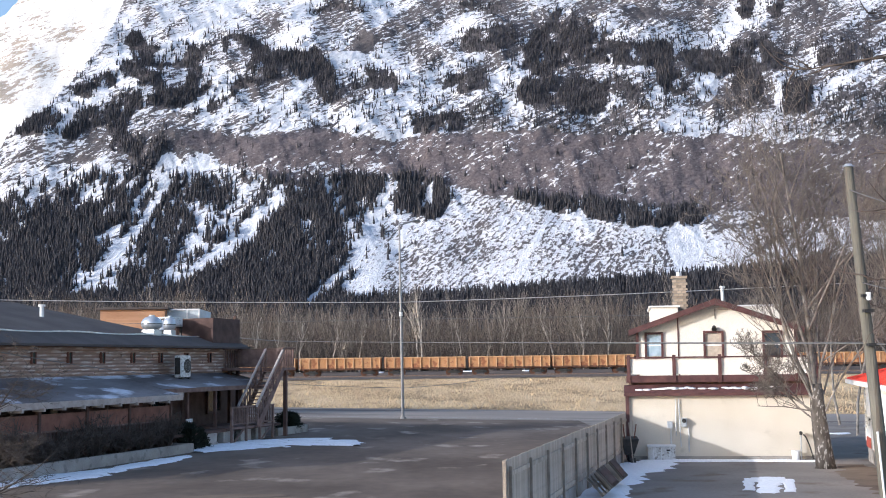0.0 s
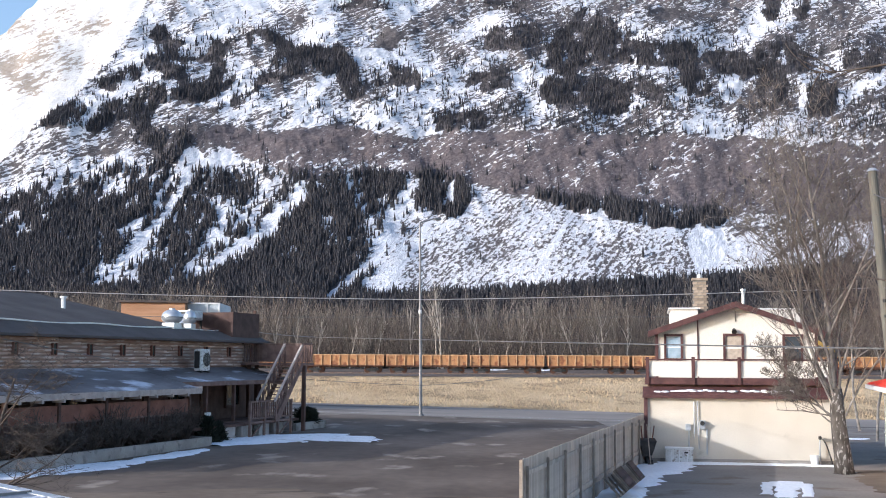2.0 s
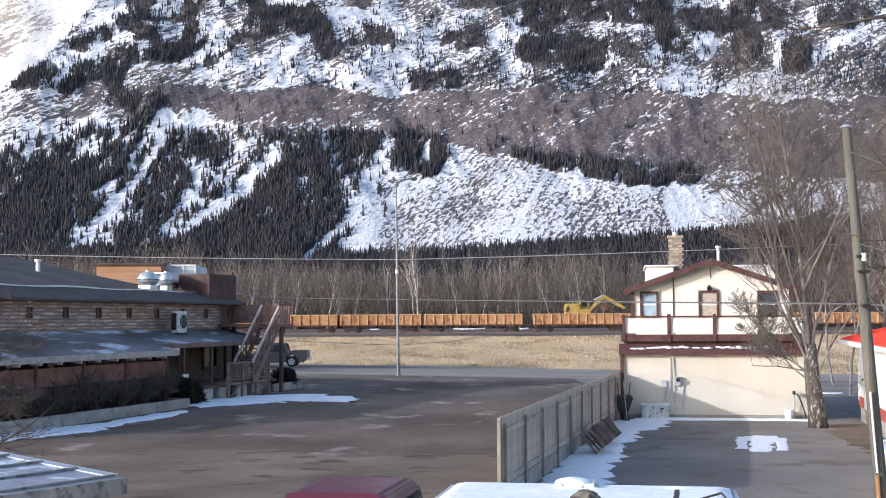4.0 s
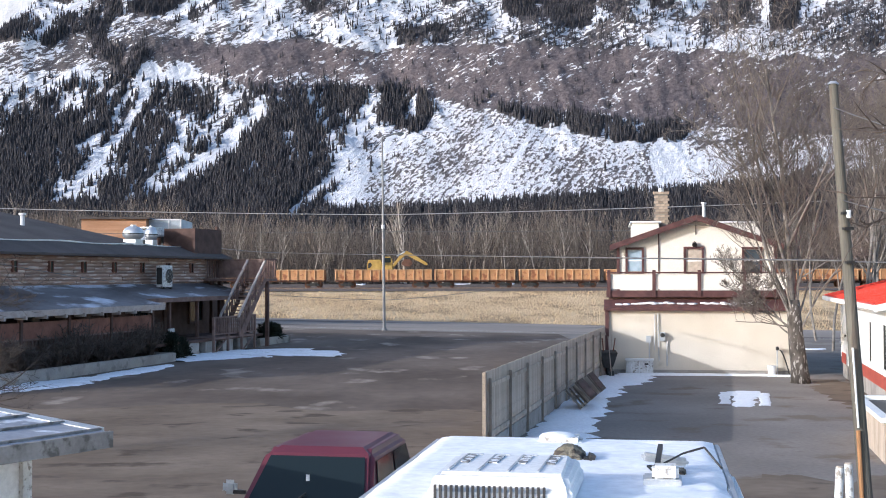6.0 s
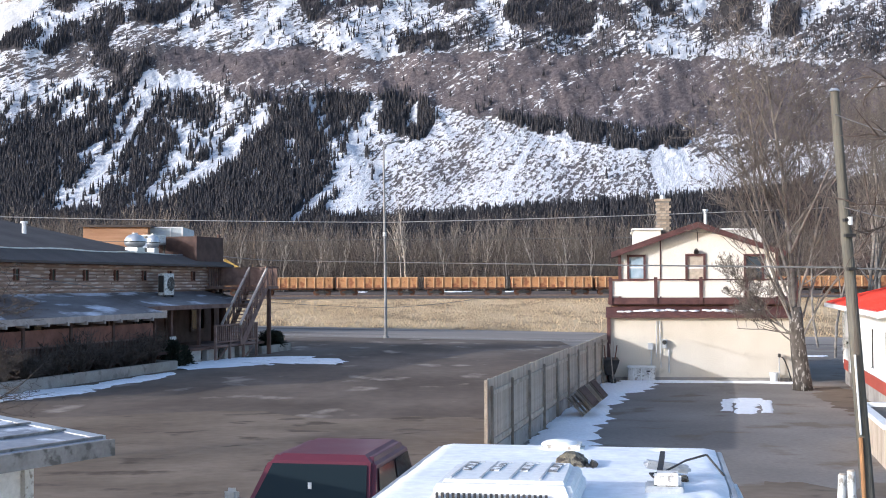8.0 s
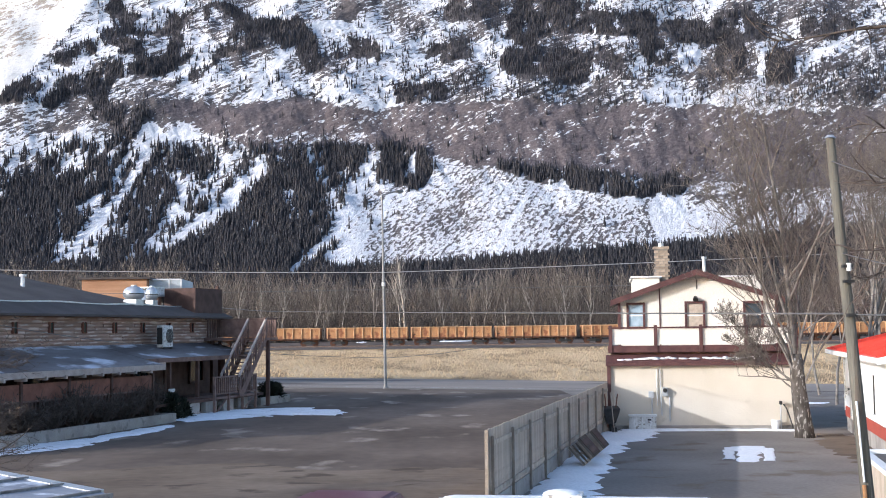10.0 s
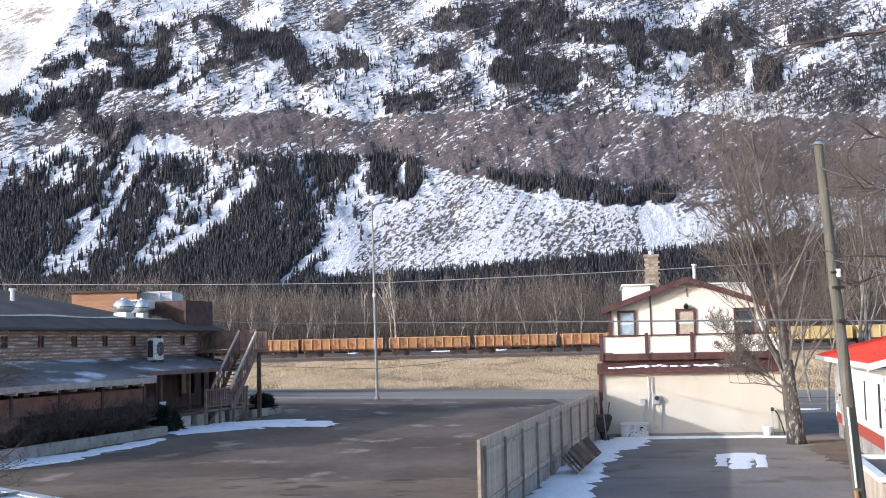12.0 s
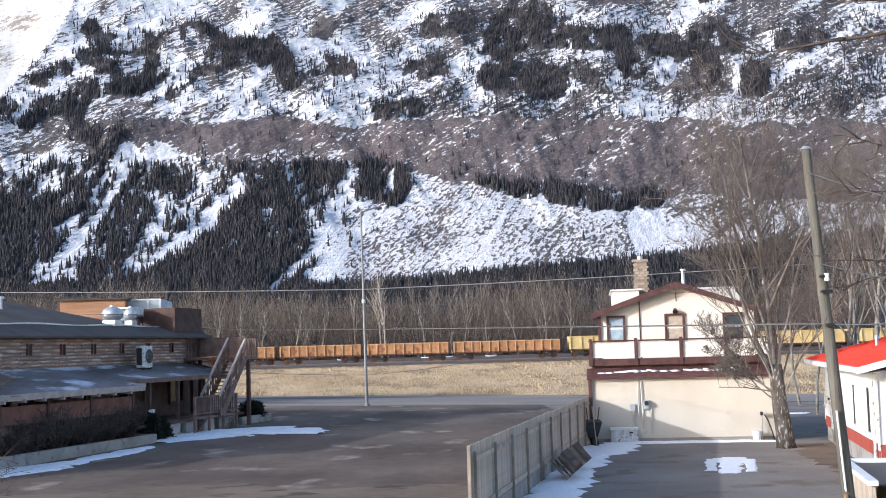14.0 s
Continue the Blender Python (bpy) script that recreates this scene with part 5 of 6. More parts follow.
    for i in range(5):
        one("upper_baluster", (18.05 + i * 0.3, -3.42, zl + 0.5), (0.07, 0.05, 0.95), STAIR_WOOD, h)
    one("upper_rail", (18.6, -0.1, zl + 1.0), (1.6, 0.1, 0.08), STAIR_WOOD, h)
    for s, y in ((18.4, -3.35), (19.2, -0.2), (18.1, -0.3)):
        one("landing_leg", (s, y, zl / 2), (0.18, 0.18, zl), DARK_WOOD, h, bevel=0.01)
    return h


PUB = pose(-17.5, 47, 0, 0, 0, 73.3)
log_building()


def heat_pump():
    t = thing("heat_pump", PUB @ pose(12.35, -0.75, 3.18), "white boxed heat pump unit on the porch roof", "heat pump")
    one("case", (0, 0, 0.58), (0.95, 0.36, 1.05), WHITE_WORN, t, bevel=0.03)
    for y, in ((-0.19,),):
        bm = bmesh.new()
        rod(bm, (0.12, y, 0.6), (0.12, y - 0.02, 0.6), 0.34, 0.34, 22)
        part("fan_grille", bm, DARK_METAL, t)
        for r in (0.12, 0.22, 0.32):
            bm = bmesh.new()
            rod(bm, (0.12, y - 0.02, 0.6), (0.12, y - 0.03, 0.6), r, r, 20, False)
            part("grille_ring", bm, WHITE_WORN, t)
    one("side_grille", (-0.485, 0, 0.6), (0.02, 0.28, 0.8), DARK_METAL, t)
    for x in (-0.35, 0.35):
        one("foot", (x, 0, 0.02), (0.1, 0.4, 0.12), DARK_METAL, t)


def roof_fan(s, y, r, label):
    t = thing("roof_fan", PUB @ pose(s, y, 5.0), label, "roof fan")
    one("curb", (0, 0, 0.3), (r * 1.5, r * 1.5, 0.6), GALV, t, bevel=0.02)
    bm = bmesh.new()
    loft(bm, [[(r * k * math.cos(q * 0.349), r * k * math.sin(q * 0.349), z) for q in range(18)] for z, k in ((0.6, 0.5), (0.66, 0.9), (0.76, 1.06), (0.88, 1.1), (1.0, 1.05), (1.12, 0.9), (1.22, 0.6), (1.27, 0.25))])
    part("hood", bm, GALV, t, smooth=True)
    bar("band", (0, 0, 0.86), (0, 0, 0.9), r * 1.12, DARK_METAL, t, seg=18)
    bar("motor_cap", (0, 0, 1.24), (0, 0, 1.33), r * 0.3, GALV, t)


def duct_unit():
    t = thing("rooftop_unit", PUB @ pose(16.0, 2.1, 5.3), "dull grey rooftop air unit on dark legs", "air unit")
    one("case", (0, 0, 0.75), (1.2, 0.9, 0.5), GALV, t, bevel=0.03)
    one("panel", (0.1, -0.47, 0.78), (0.7, 0.04, 0.36), WHITE_WORN, t)
    one("side_louvre", (-0.61, 0, 0.75), (0.03, 0.7, 0.36), DARK_METAL, t)
    for x in (-0.5, 0.5):
        for y in (-0.38, 0.38):
            one("leg", (x, y, 0.25), (0.1, 0.1, 0.52), DARK_METAL, t)
    bar("elbow", (-1.0, -0.2, 0.2), (-0.62, 0, 0.7), 0.18, GALV, t, seg=14)


heat_pump()
roof_fan(13.6, 1.7, 0.48, "mushroom-shaped aluminium kitchen roof fan")
roof_fan(15.0, 1.5, 0.3, "smaller dull steel roof fan")
duct_unit()


PALE_BLUE = surf("pale_blue_siding", (0.42, 0.47, 0.5), (0.55, 0.6, 0.63), 1.0, 0.7, 0, 0.1, 15.0)


def far_building():
    t = thing("neighbour_building", pose(-24.5, 84, 0, 0, 0, 4), "orange-brown log building behind the restaurant roof", "building")
    one("wall", (2.0, 3, 3.85), (4.4, 6, 7.7), ORANGE_LOG, t, "orange log gable wall")
    one("roof_edge", (2.0, 3, 7.78), (4.9, 6.4, 0.14), SHINGLE, t)
    one("side_wing", (5.2, 4, 3.88), (2.5, 6, 7.76), PALE_BLUE, t, "pale blue-grey side wing")
    for x in (3.98, 5.6, 6.42):
        one("wing_trim", (x, 0.97, 7.3), (0.1, 0.06, 0.92), WHITE, t)
    one("wing_trim", (5.2, 0.97, 7.72), (2.5, 0.06, 0.1), WHITE, t)


far_building()


def shrub(m, r, hgt, n, seed, label, mat):
    rng = np.random.default_rng(seed)
    t = thing("shrub", m, label, "shrub", "shrubs by the restaurant")
    S, E = [], []
    for i in range(n):
        a = rng.random() * 6.28
        base = Vector((math.cos(a) * r * 0.3 * rng.random(), math.sin(a) * r * 0.3 * rng.random(), 0))
        tip = base + Vector((math.cos(a) * r * rng.random(), math.sin(a) * r * rng.random(), hgt * (0.5 + 0.5 * rng.random())))
        S.append(base), E.append(tip)
        for k in range(5):
            q = base.lerp(tip, 0.3 + 0.65 * rng.random())
            S.append(q), E.append(q + Vector(rng.normal(0, 0.22, 3)) + Vector((0, 0, 0.1)))
    v, f = sticks(np.array(S), np.array(E), 0.016, 0.006)
    ob = new("branch", raw_mesh("branch", v, f, mat))
    ob.parent = t
    tagged(ob, kind="stuff")


for i in range(9):
    shrub(PUB @ pose(-7.6 + i * 1.72, -3.42, 0.34), 1.0, 1.0 + 0.7 * ((i * 7) % 3) / 2, 70, 60 + i, "leafless brown shrub in the concrete planter", DARK_TWIG)
NEEDLE = island_surf("shrub_needles", (0.012, 0.016, 0.012), (0.04, 0.045, 0.03))


def evergreen_shrub(m, r, hgt, seed):
    rng = np.random.default_rng(seed)
    t = thing("evergreen_shrub", m, "dark low evergreen shrub beside the porch", "shrub", "evergreens by the porch")
    n = 700
    a, q = rng.random(n) * 6.28, rng.random(n) ** 0.5
    z = rng.random(n) * hgt
    lump = 0.75 + 0.4 * np.sin(a * 3 + seed) * np.cos(z * 5)
    c = np.stack([np.cos(a) * r * q * lump * np.sqrt(1 - (z / hgt) ** 2 * 0.8), np.sin(a) * r * q * lump * np.sqrt(1 - (z / hgt) ** 2 * 0.8), z], -1)
    d = c * [[1, 1, 0.6]] + rng.normal(0, 0.2, (n, 3))
    d = d / np.linalg.norm(d, axis=1)[:, None] * 0.2
    v, f = sticks(c, c + d, 0.035, 0.008)
    ob = new("foliage", raw_mesh("foliage", v, f, NEEDLE))
    ob.parent = t
    tagged(ob, kind="stuff")
    bar("stem", (0, 0, 0), (0, 0, hgt * 0.6), 0.04, DARK_TWIG, t)


evergreen_shrub(PUB @ pose(8.7, -3.1, 0.1), 0.6, 1.05, 3)
evergreen_shrub(PUB @ pose(9.9, -3.0, 0.05), 0.5, 0.8, 4)
evergreen_shrub(PUB @ pose(20.6, -2.4, 0.4), 0.7, 0.75, 5)
evergreen_shrub(PUB @ pose(21.5, -2.3, 0.4), 0.6, 0.65, 6)


# ---- white house with red roof ----
def red_roof_house():
    a = Vector((15.07, 45.5))
    d = Vector((12.2, 32.6)) - a
    ang = math.degrees(math.atan2(d.y, d.x))
    # x runs towards the near corner along the side wall, y to the building's inside
    h = thing("white_house", pose(a.x, a.y, 0, 0, 0, ang), "small white house with red metal roof and red stripe", "house")
    L = d.length
    one("foundation", (L / 2, 3.0, 0.27), (L, 6.0, 0.54), CONCRETE, h, "bare concrete foundation")
    one("wall", (L / 2, 3.0, 1.7), (L + 0.04, 6.04, 2.34), WHITE, h, "white painted wall")
    one("stripe", (L / 2, -0.035, 0.72), (L + 0.08, 0.03, 0.37), RED_STRIPE, h, "dull red painted stripe")
    one("stripe", (L + 0.035, 3.0, 0.72), (0.03, 6.0, 0.37), RED_STRIPE, h)
    bm = bmesh.new()
    prism(bm, [(-0.6, 2.94), (-0.6, 3.02), (3.0, 3.92), (6.6, 3.02), (6.6, 2.94), (3.0, 3.8)], -0.6, L + 0.75, "x")
    roof = part("roof", bm, RED_ROOF, h, "bright red sheet metal roof")
    one("fascia", (L / 2 + 0.07, -0.64, 2.92), (L + 1.4, 0.06, 0.14), WHITE, h)
    bm = bmesh.new()
    prism(bm, [(-0.62, 2.8), (-0.62, 2.98), (3.0, 3.88), (3.0, 3.7)], L + 0.75, L + 0.8, "x")
    part("fascia", bm, WHITE, h)
    one("soffit", (L / 2, -0.3, 2.84), (L + 1.3, 0.62, 0.04), WHITE_WORN, h)
    for i in range(26):
        s = -0.5 + i * (L + 1.2) / 25
        bm = bmesh.new()
        prism(bm, [(-0.6, 3.02), (-0.6, 3.045), (2.98, 3.945), (2.98, 3.92)], s - 0.015, s + 0.015, "x")
        part("roof_seam", bm, RED_ROOF, roof)
    one("corner_board", (0.0, -0.04, 1.7), (0.12, 0.06, 1.9), WHITE_WORN, h)
    one("corner_board", (L, -0.04, 1.7), (0.14, 0.06, 1.9), WHITE_WORN, h)
    for x, w, z, hh in ((L - 1.5, 1.0, 1.75, 1.25), (L - 4.6, 0.9, 1.75, 1.2)):
        window(h, x, -0.025, z, w, hh, WHITE, WINDOW, mullion=False)
        for k in range(3):
            one("window_bar", (x - w / 4 + k * w / 4, -0.05, z), (0.03, 0.03, hh), DARK_METAL, h)
    one("door", (2.2, -0.04, 1.55), (0.85, 0.06, 2.0), WHITE_WORN, h, "white side door")
    bar("door_handle", (1.9, -0.08, 1.6), (1.9, -0.14, 1.6), 0.035, DARK_METAL, h)
    one("wall_box", (1.0, -0.1, 1.5), (0.2, 0.14, 0.3), WHITE_WORN, h)
    bar("downpipe", (L - 0.2, -0.12, 0.1), (L - 0.2, -0.12, 2.6), 0.04, WHITE_WORN, h)
    bm = bmesh.new()
    rod(bm, (5.0, 1.2, 3.2), (5.0, 1.2, 3.7), 0.06), rod(bm, (5.0, 1.2, 3.7), (5.0, 1.2, 3.83), 0.12, 0.05)
    part("roof_vent", bm, GALV, h)
    return pose(a.x, a.y, 0, 0, 0, ang), L


WH, WHL = red_roof_house()


def porch_box():
    t = thing("railing_box", WH @ pose(WHL + 4.8, -0.9, 0), "low wooden porch box with a white top edge", "porch")
    one("side", (1.6, -0.5, 0.4), (4.6, 0.08, 0.8), FENCE, t)
    one("side", (1.6, 0.5, 0.4), (4.6, 0.08, 0.8), FENCE, t)
    one("end", (-0.7, 0, 0.4), (0.08, 0.92, 0.8), FENCE, t)
    one("edge_board", (1.6, -0.52, 0.88), (4.8, 0.2, 0.1), WHITE, t, "white painted edge board")
    one("edge_board", (-0.72, 0, 0.88), (0.2, 0.84, 0.1), WHITE, t)
    one("cover", (1.6, 0, 0.82), (4.5, 0.9, 0.04), DARK_METAL, t, "black tarpaulin cover")


porch_box()
for k, (x, y) in enumerate(((5.28, 16.3), (5.6, 16.6))):
    t = thing("marker_post", pose(x, y, 0, 0, 3 - 5 * k, 0), "short white-painted wooden post with peeling paint", "post", "white posts by the pole")
    bar("shaft", (0, 0, 0), (0, 0, 1.22), 0.06, WHITE_WORN, t, 0.055, 12)
    bar("cap", (0, 0, 1.22), (0, 0, 1.24), 0.05, FENCE, t, 0.045, 12)


# ---- shed at the corner of the lot ----
def shed():
    t = thing("shed", pose(-3.3, 11.15, 0, 0, 0, -32), "white sided shed with a frosted sheet metal roof", "shed")
    one("wall", (-2.3, -1.6, 1.05), (3.6, 2.9, 2.1), WHITE, t, "white horizontal siding")
    for i in range(9):
        one("siding_board", (-2.3, -3.07, 0.14 + i * 0.225), (3.6, 0.03, 0.215), WHITE, t, rot=(2, 0, 0))
    one("corner_board", (-0.5, -3.08, 1.05), (0.1, 0.08, 2.1), WHITE_WORN, t)
    one("corner_board", (-0.48, -0.2, 1.05), (0.08, 0.1, 2.1), WHITE_WORN, t)
    bm = bmesh.new()
    prism(bm, [(0.12, 2.24), (0.12, 2.36), (-3.9, 2.64), (-3.9, 2.5)], -3.6, 0.25, "y")
    part("roof", bm, FROST_ROOF, t, "grey roof panels with thin frost")
    one("fascia", (0.14, -1.68, 2.29), (0.05, 3.9, 0.15), SHED_TRIM, t)
    one("fascia", (-1.9, -3.63, 2.4), (4.1, 0.05, 0.22), SHED_TRIM, t, rot=(0, 4, 0))
    for i in range(8):
        bm = bmesh.new()
        box(bm, (0.02 - i * 0.5, -1.68, 2.375 + i * 0.035), (0.035, 3.85, 0.03))
        part("roof_seam", bm, SHED_TRIM, t)
    for i in range(7):
        one("ridge_flashing", (-0.3 - i * 0.58, 0.26, 2.38 + i * 0.0405), (0.56, 0.14, 0.04), GALV, t, rot=(0, 4, 0))


FROST_ROOF = surf("frosted_roof_panel", (0.2, 0.21, 0.24), (0.34, 0.355, 0.39), 1.5, 0.7, 0.0, 0.3, 14.0, c3=(0.62, 0.64, 0.68), wear=0.6)
shed()


# ---- camper trailer ----
def camper():
    t = thing("camper_trailer", pose(0.62, 7.5, 0, 0, 0, -10), "white camper trailer with a snow-covered flat roof", "camper")
    W, L, Z = 2.46, 6.6, 2.31
    bm = bmesh.new()
    loft(bm, [[(-W / 2, -L / 2, 0.45), (W / 2, -L / 2, 0.45), (W / 2, L / 2, 0.45), (-W / 2, L / 2, 0.45)], [(-W / 2, -L / 2, Z), (W / 2, -L / 2, Z), (W / 2, L / 2, Z), (-W / 2, L / 2, Z)]])
    part("body", bm, WHITE, t, "white ribbed camper body", bevel=0.08)
    bm = bmesh.new()
    for x in (-W / 2 + 0.02, W / 2 - 0.02):
        box(bm, (x, 0, Z), (0.05, L - 0.1, 0.06))
    for y in (-L / 2 + 0.02, L / 2 - 0.02):
        box(bm, (0, y, Z), (W - 0.08, 0.05, 0.06))
    part("roof_trim", bm, GALV, t, "dull metal roof edge trim", bevel=0.01)
    for x, y in ((-W / 2, -0.8), (W / 2, -0.8), (-W / 2, 0.1), (W / 2, 0.1)):
        bm = bmesh.new()
        rod(bm, (x * 0.98 - 0.1, y, 0.33), (x * 0.98 + 0.1, y, 0.33), 0.33, 0.33, 20)
        w = part("wheel", bm, RUBBER, t)
        bm = bmesh.new()
        rod(bm, (x * 0.98 - 0.11, y, 0.33), (x * 0.98 + 0.11, y, 0.33), 0.18, 0.18, 16)
        part("rim", bm, GALV, w)
    bm = bmesh.new()
    prism(bm, [(W / 2 + 0.0, 1.95), (W / 2 + 0.1, 1.9), (W / 2 + 0.16, 2.02), (W / 2 + 0.1, 2.14), (W / 2, 2.14)], -2.6, L / 2 - 0.35, "y")
    part("awning_roll", bm, WHITE, t, "white rolled awning along the side", bevel=0.02)
    one("window", (-W / 2 - 0.01, 0.6, 1.5), (0.03, 1.1, 0.6), GLASS, t)
    one("window", (0, L / 2 + 0.01, 1.5), (1.4, 0.03, 0.6), GLASS, t)
    one("hitch", (0, L / 2 + 0.45, 0.5), (0.12, 1.0, 0.1), DARK_METAL, t)
    for x in (-0.5, 0.5):
        bar("jack", (x, L / 2 - 0.1, 0.0), (x, L / 2 - 0.1, 0.5), 0.04, DARK_METAL, t)
    # low vent with a lid
    return pose(0.62, 7.5, 0, 0, 0, -10), Z, W, L


CAMP, CZ, CW, CL = camper()
# snow blanket on the roof, thinner and ragged at the rims
sx, sy = np.meshgrid(np.linspace(-CW / 2 + 0.05, CW / 2 - 0.05, 50), np.linspace(-CL / 2 + 0.05, CL / 2 - 0.04, 130), indexing="ij")
edge = np.minimum(np.minimum(sx + CW / 2, CW / 2 - sx), np.minimum(sy + CL / 2, CL / 2 - sy)) - 0.03
sz = CZ + 0.035 + 0.035 * np.clip(edge / 0.12, 0, 1) + 0.012 * (fbm(sx * 3, sy * 3, 4, 77) - 0.5) - 0.05 * np.clip(fbm(sx * 5, sy * 5, 3, 79) * 4 - 2.7, 0, 1) * (sx > 0.5)
sg = np.arange(sx.size).reshape(sx.shape)
ob = tagged(new("roof_snow", raw_mesh("roof_snow", np.stack([sx, sy, sz], -1).reshape(-1, 3), np.stack([sg[:-1, :-1], sg[1:, :-1], sg[1:, 1:], sg[:-1, 1:]], -1).reshape(-1, 4), SNOW, smooth=True)), "smooth snow blanket on the camper roof", "snow", kind="stuff")
ob.matrix_basis = CAMP


GRIME = surf("thawed_grime", (0.14, 0.13, 0.12), (0.3, 0.29, 0.28), 9.0, 0.9, 0, 0.3, 50.0, c3=(0.8, 0.8, 0.8), wear=0.52)


def roof_air_conditioner():
    t = thing("roof_air_conditioner", CAMP @ pose(-0.26, 0.5, CZ + 0.05), "white plastic roof air conditioner with slotted front grille", "air conditioner")
    w, l, hh = 0.45, 0.5, 0.2
    bm = bmesh.new()
    loft(bm, [[(-w, -l, 0), (w, -l, 0), (w * 1.04, l, 0), (-w * 1.04, l, 0)], [(-w, -l, hh * 0.62), (w, -l, hh * 0.62), (w * 1.03, l, hh * 0.62), (-w * 1.03, l, hh * 0.62)], [(-w * 0.9, -l * 0.8, hh), (w * 0.9, -l * 0.8, hh), (w * 0.88, l * 0.85, hh), (-w * 0.88, l * 0.85, hh)]])
    part("shroud", bm, WHITE, t, bevel=0.03)
    for i in range(21):
        one("grille_slot", (-0.4 + i * 0.034, -l - 0.004, 0.075), (0.016, 0.02, 0.12), DARK_METAL, t)
    for i in range(4):
        one("top_groove", (-0.33 + i * 0.19, 0.02, hh + 0.002), (0.014, 0.7, 0.012), GALV, t, rot=(0, 0, -2))
        one("top_groove", (-0.27 + i * 0.19, 0.36, hh + 0.002), (0.11, 0.014, 0.01), GALV, t)
        one("grime_streak", (-0.285 + i * 0.19, 0.16, hh + 0.003), (0.06, 0.34, 0.008), GRIME, t, rot=(0, 0, -3))


def bundled_tarp():
    t = thing("tarp_bundle", CAMP @ pose(0.05, 2.05, CZ + 0.06), "lumpy brown-green weathered tarp bundle tied on the roof", "tarp")
    bm = bmesh.new()
    bmesh.ops.create_icosphere(bm, subdivisions=4, radius=1, matrix=Matrix.Diagonal((0.13, 0.17, 0.11, 1)))
    for v in bm.verts:
        v.co *= 1 + 0.28 * noise.noise(v.co * 9) + 0.12 * noise.noise(v.co * 26)
        v.co.z = max(v.co.z, -0.06)
    part("cover", bm, TARP, t, smooth=True)
    bm = bmesh.new()
    box(bm, (0.15, -0.06, 0.0), (0.12, 0.22, 0.1), (0, 20, 10))
    part("dark_bag", bm, DARK_METAL, t, bevel=0.04)
    one("strap", (0.24, -0.2, -0.02), (0.06, 0.1, 0.04), DARK_METAL, t)


TARP = surf("weathered_tarp", (0.16, 0.14, 0.1), (0.3, 0.27, 0.2), 6.0, 0.9, 0, 0.8, 40.0, c3=(0.07, 0.06, 0.05), wear=0.56)


def roof_vent():
    t = thing("roof_vent", CAMP @ pose(-0.1, 3.0, CZ + 0.03), "square white camper roof vent under snow", "roof vent")
    bm = bmesh.new()
    box(bm, (0, 0, 0.04), (0.36, 0.34, 0.08))
    part("lid", bm, WHITE_WORN, t, bevel=0.03)
    bm = bmesh.new()
    bmesh.ops.create_icosphere(bm, subdivisions=3, radius=1, matrix=Matrix.Translation((-0.03, 0, 0.07)) @ Matrix.Diagonal((0.16, 0.15, 0.045, 1)))
    part("snow_cap", bm, SNOW, t, smooth=True)


def antenna():
    t = thing("tv_antenna", CAMP @ pose(0.74, 1.1, CZ + 0.05), "folded crank-up television antenna on the camper roof", "antenna")
    one("base", (0, -0.1, 0.03), (0.26, 0.26, 0.06), GALV, t, bevel=0.01)
    one("gear_box", (0.02, -0.15, 0.1), (0.18, 0.16, 0.1), WHITE_WORN, t, bevel=0.02)
    one("arm", (-0.03, 0.12, 0.12), (0.035, 0.62, 0.035), DARK_METAL, t, rot=(14, 0, -4))
    one("head", (0.02, 0.42, 0.1), (0.34, 0.1, 0.06), GALV, t, rot=(0, 8, 10), bevel=0.02)
    one("leaf_litter", (0.05, 0.32, 0.03), (0.24, 0.2, 0.03), TARP, t, bevel=0.01)
    pts = [(0.0, -0.2, 0.05), (-0.1, -0.05, 0.12), (-0.02, 0.1, 0.1), (0.15, 0.32, 0.16), (0.3, 0.36, 0.2), (0.42, 0.3, 0.06)]
    for a, b in zip(pts, pts[1:]):
        bar("lead", a, b, 0.008, DARK_METAL, t, seg=6)


roof_air_conditioner(), bundled_tarp(), roof_vent(), antenna()


# ---- pickups and a parked car ----
def wheel_part(parent, x, y, r, w):
    bm = bmesh.new()
    rod(bm, (0, -w / 2, 0), (0, w / 2, 0), r, r, 24)
    o = part("wheel", bm, RUBBER, parent, "black tyre", bevel=0.03, at=pose(x, y, r))
    bm = bmesh.new()
    rod(bm, (0, -w / 2 - 0.012, 0), (0, w / 2 + 0.012, 0), r * 0.62, r * 0.62, 18)
    part("rim", bm, GALV, o, "bright alloy rim")
    for k in range(5):
        a = k * 1.2566
        for s in (-1, 1):
            one("spoke_gap", (math.cos(a) * r * 0.38, s * (w / 2 + 0.014), math.sin(a) * r * 0.38), (0.1, 0.006, 0.07), DARK_METAL, o, rot=(0, -math.degrees(a), 0))
    return o


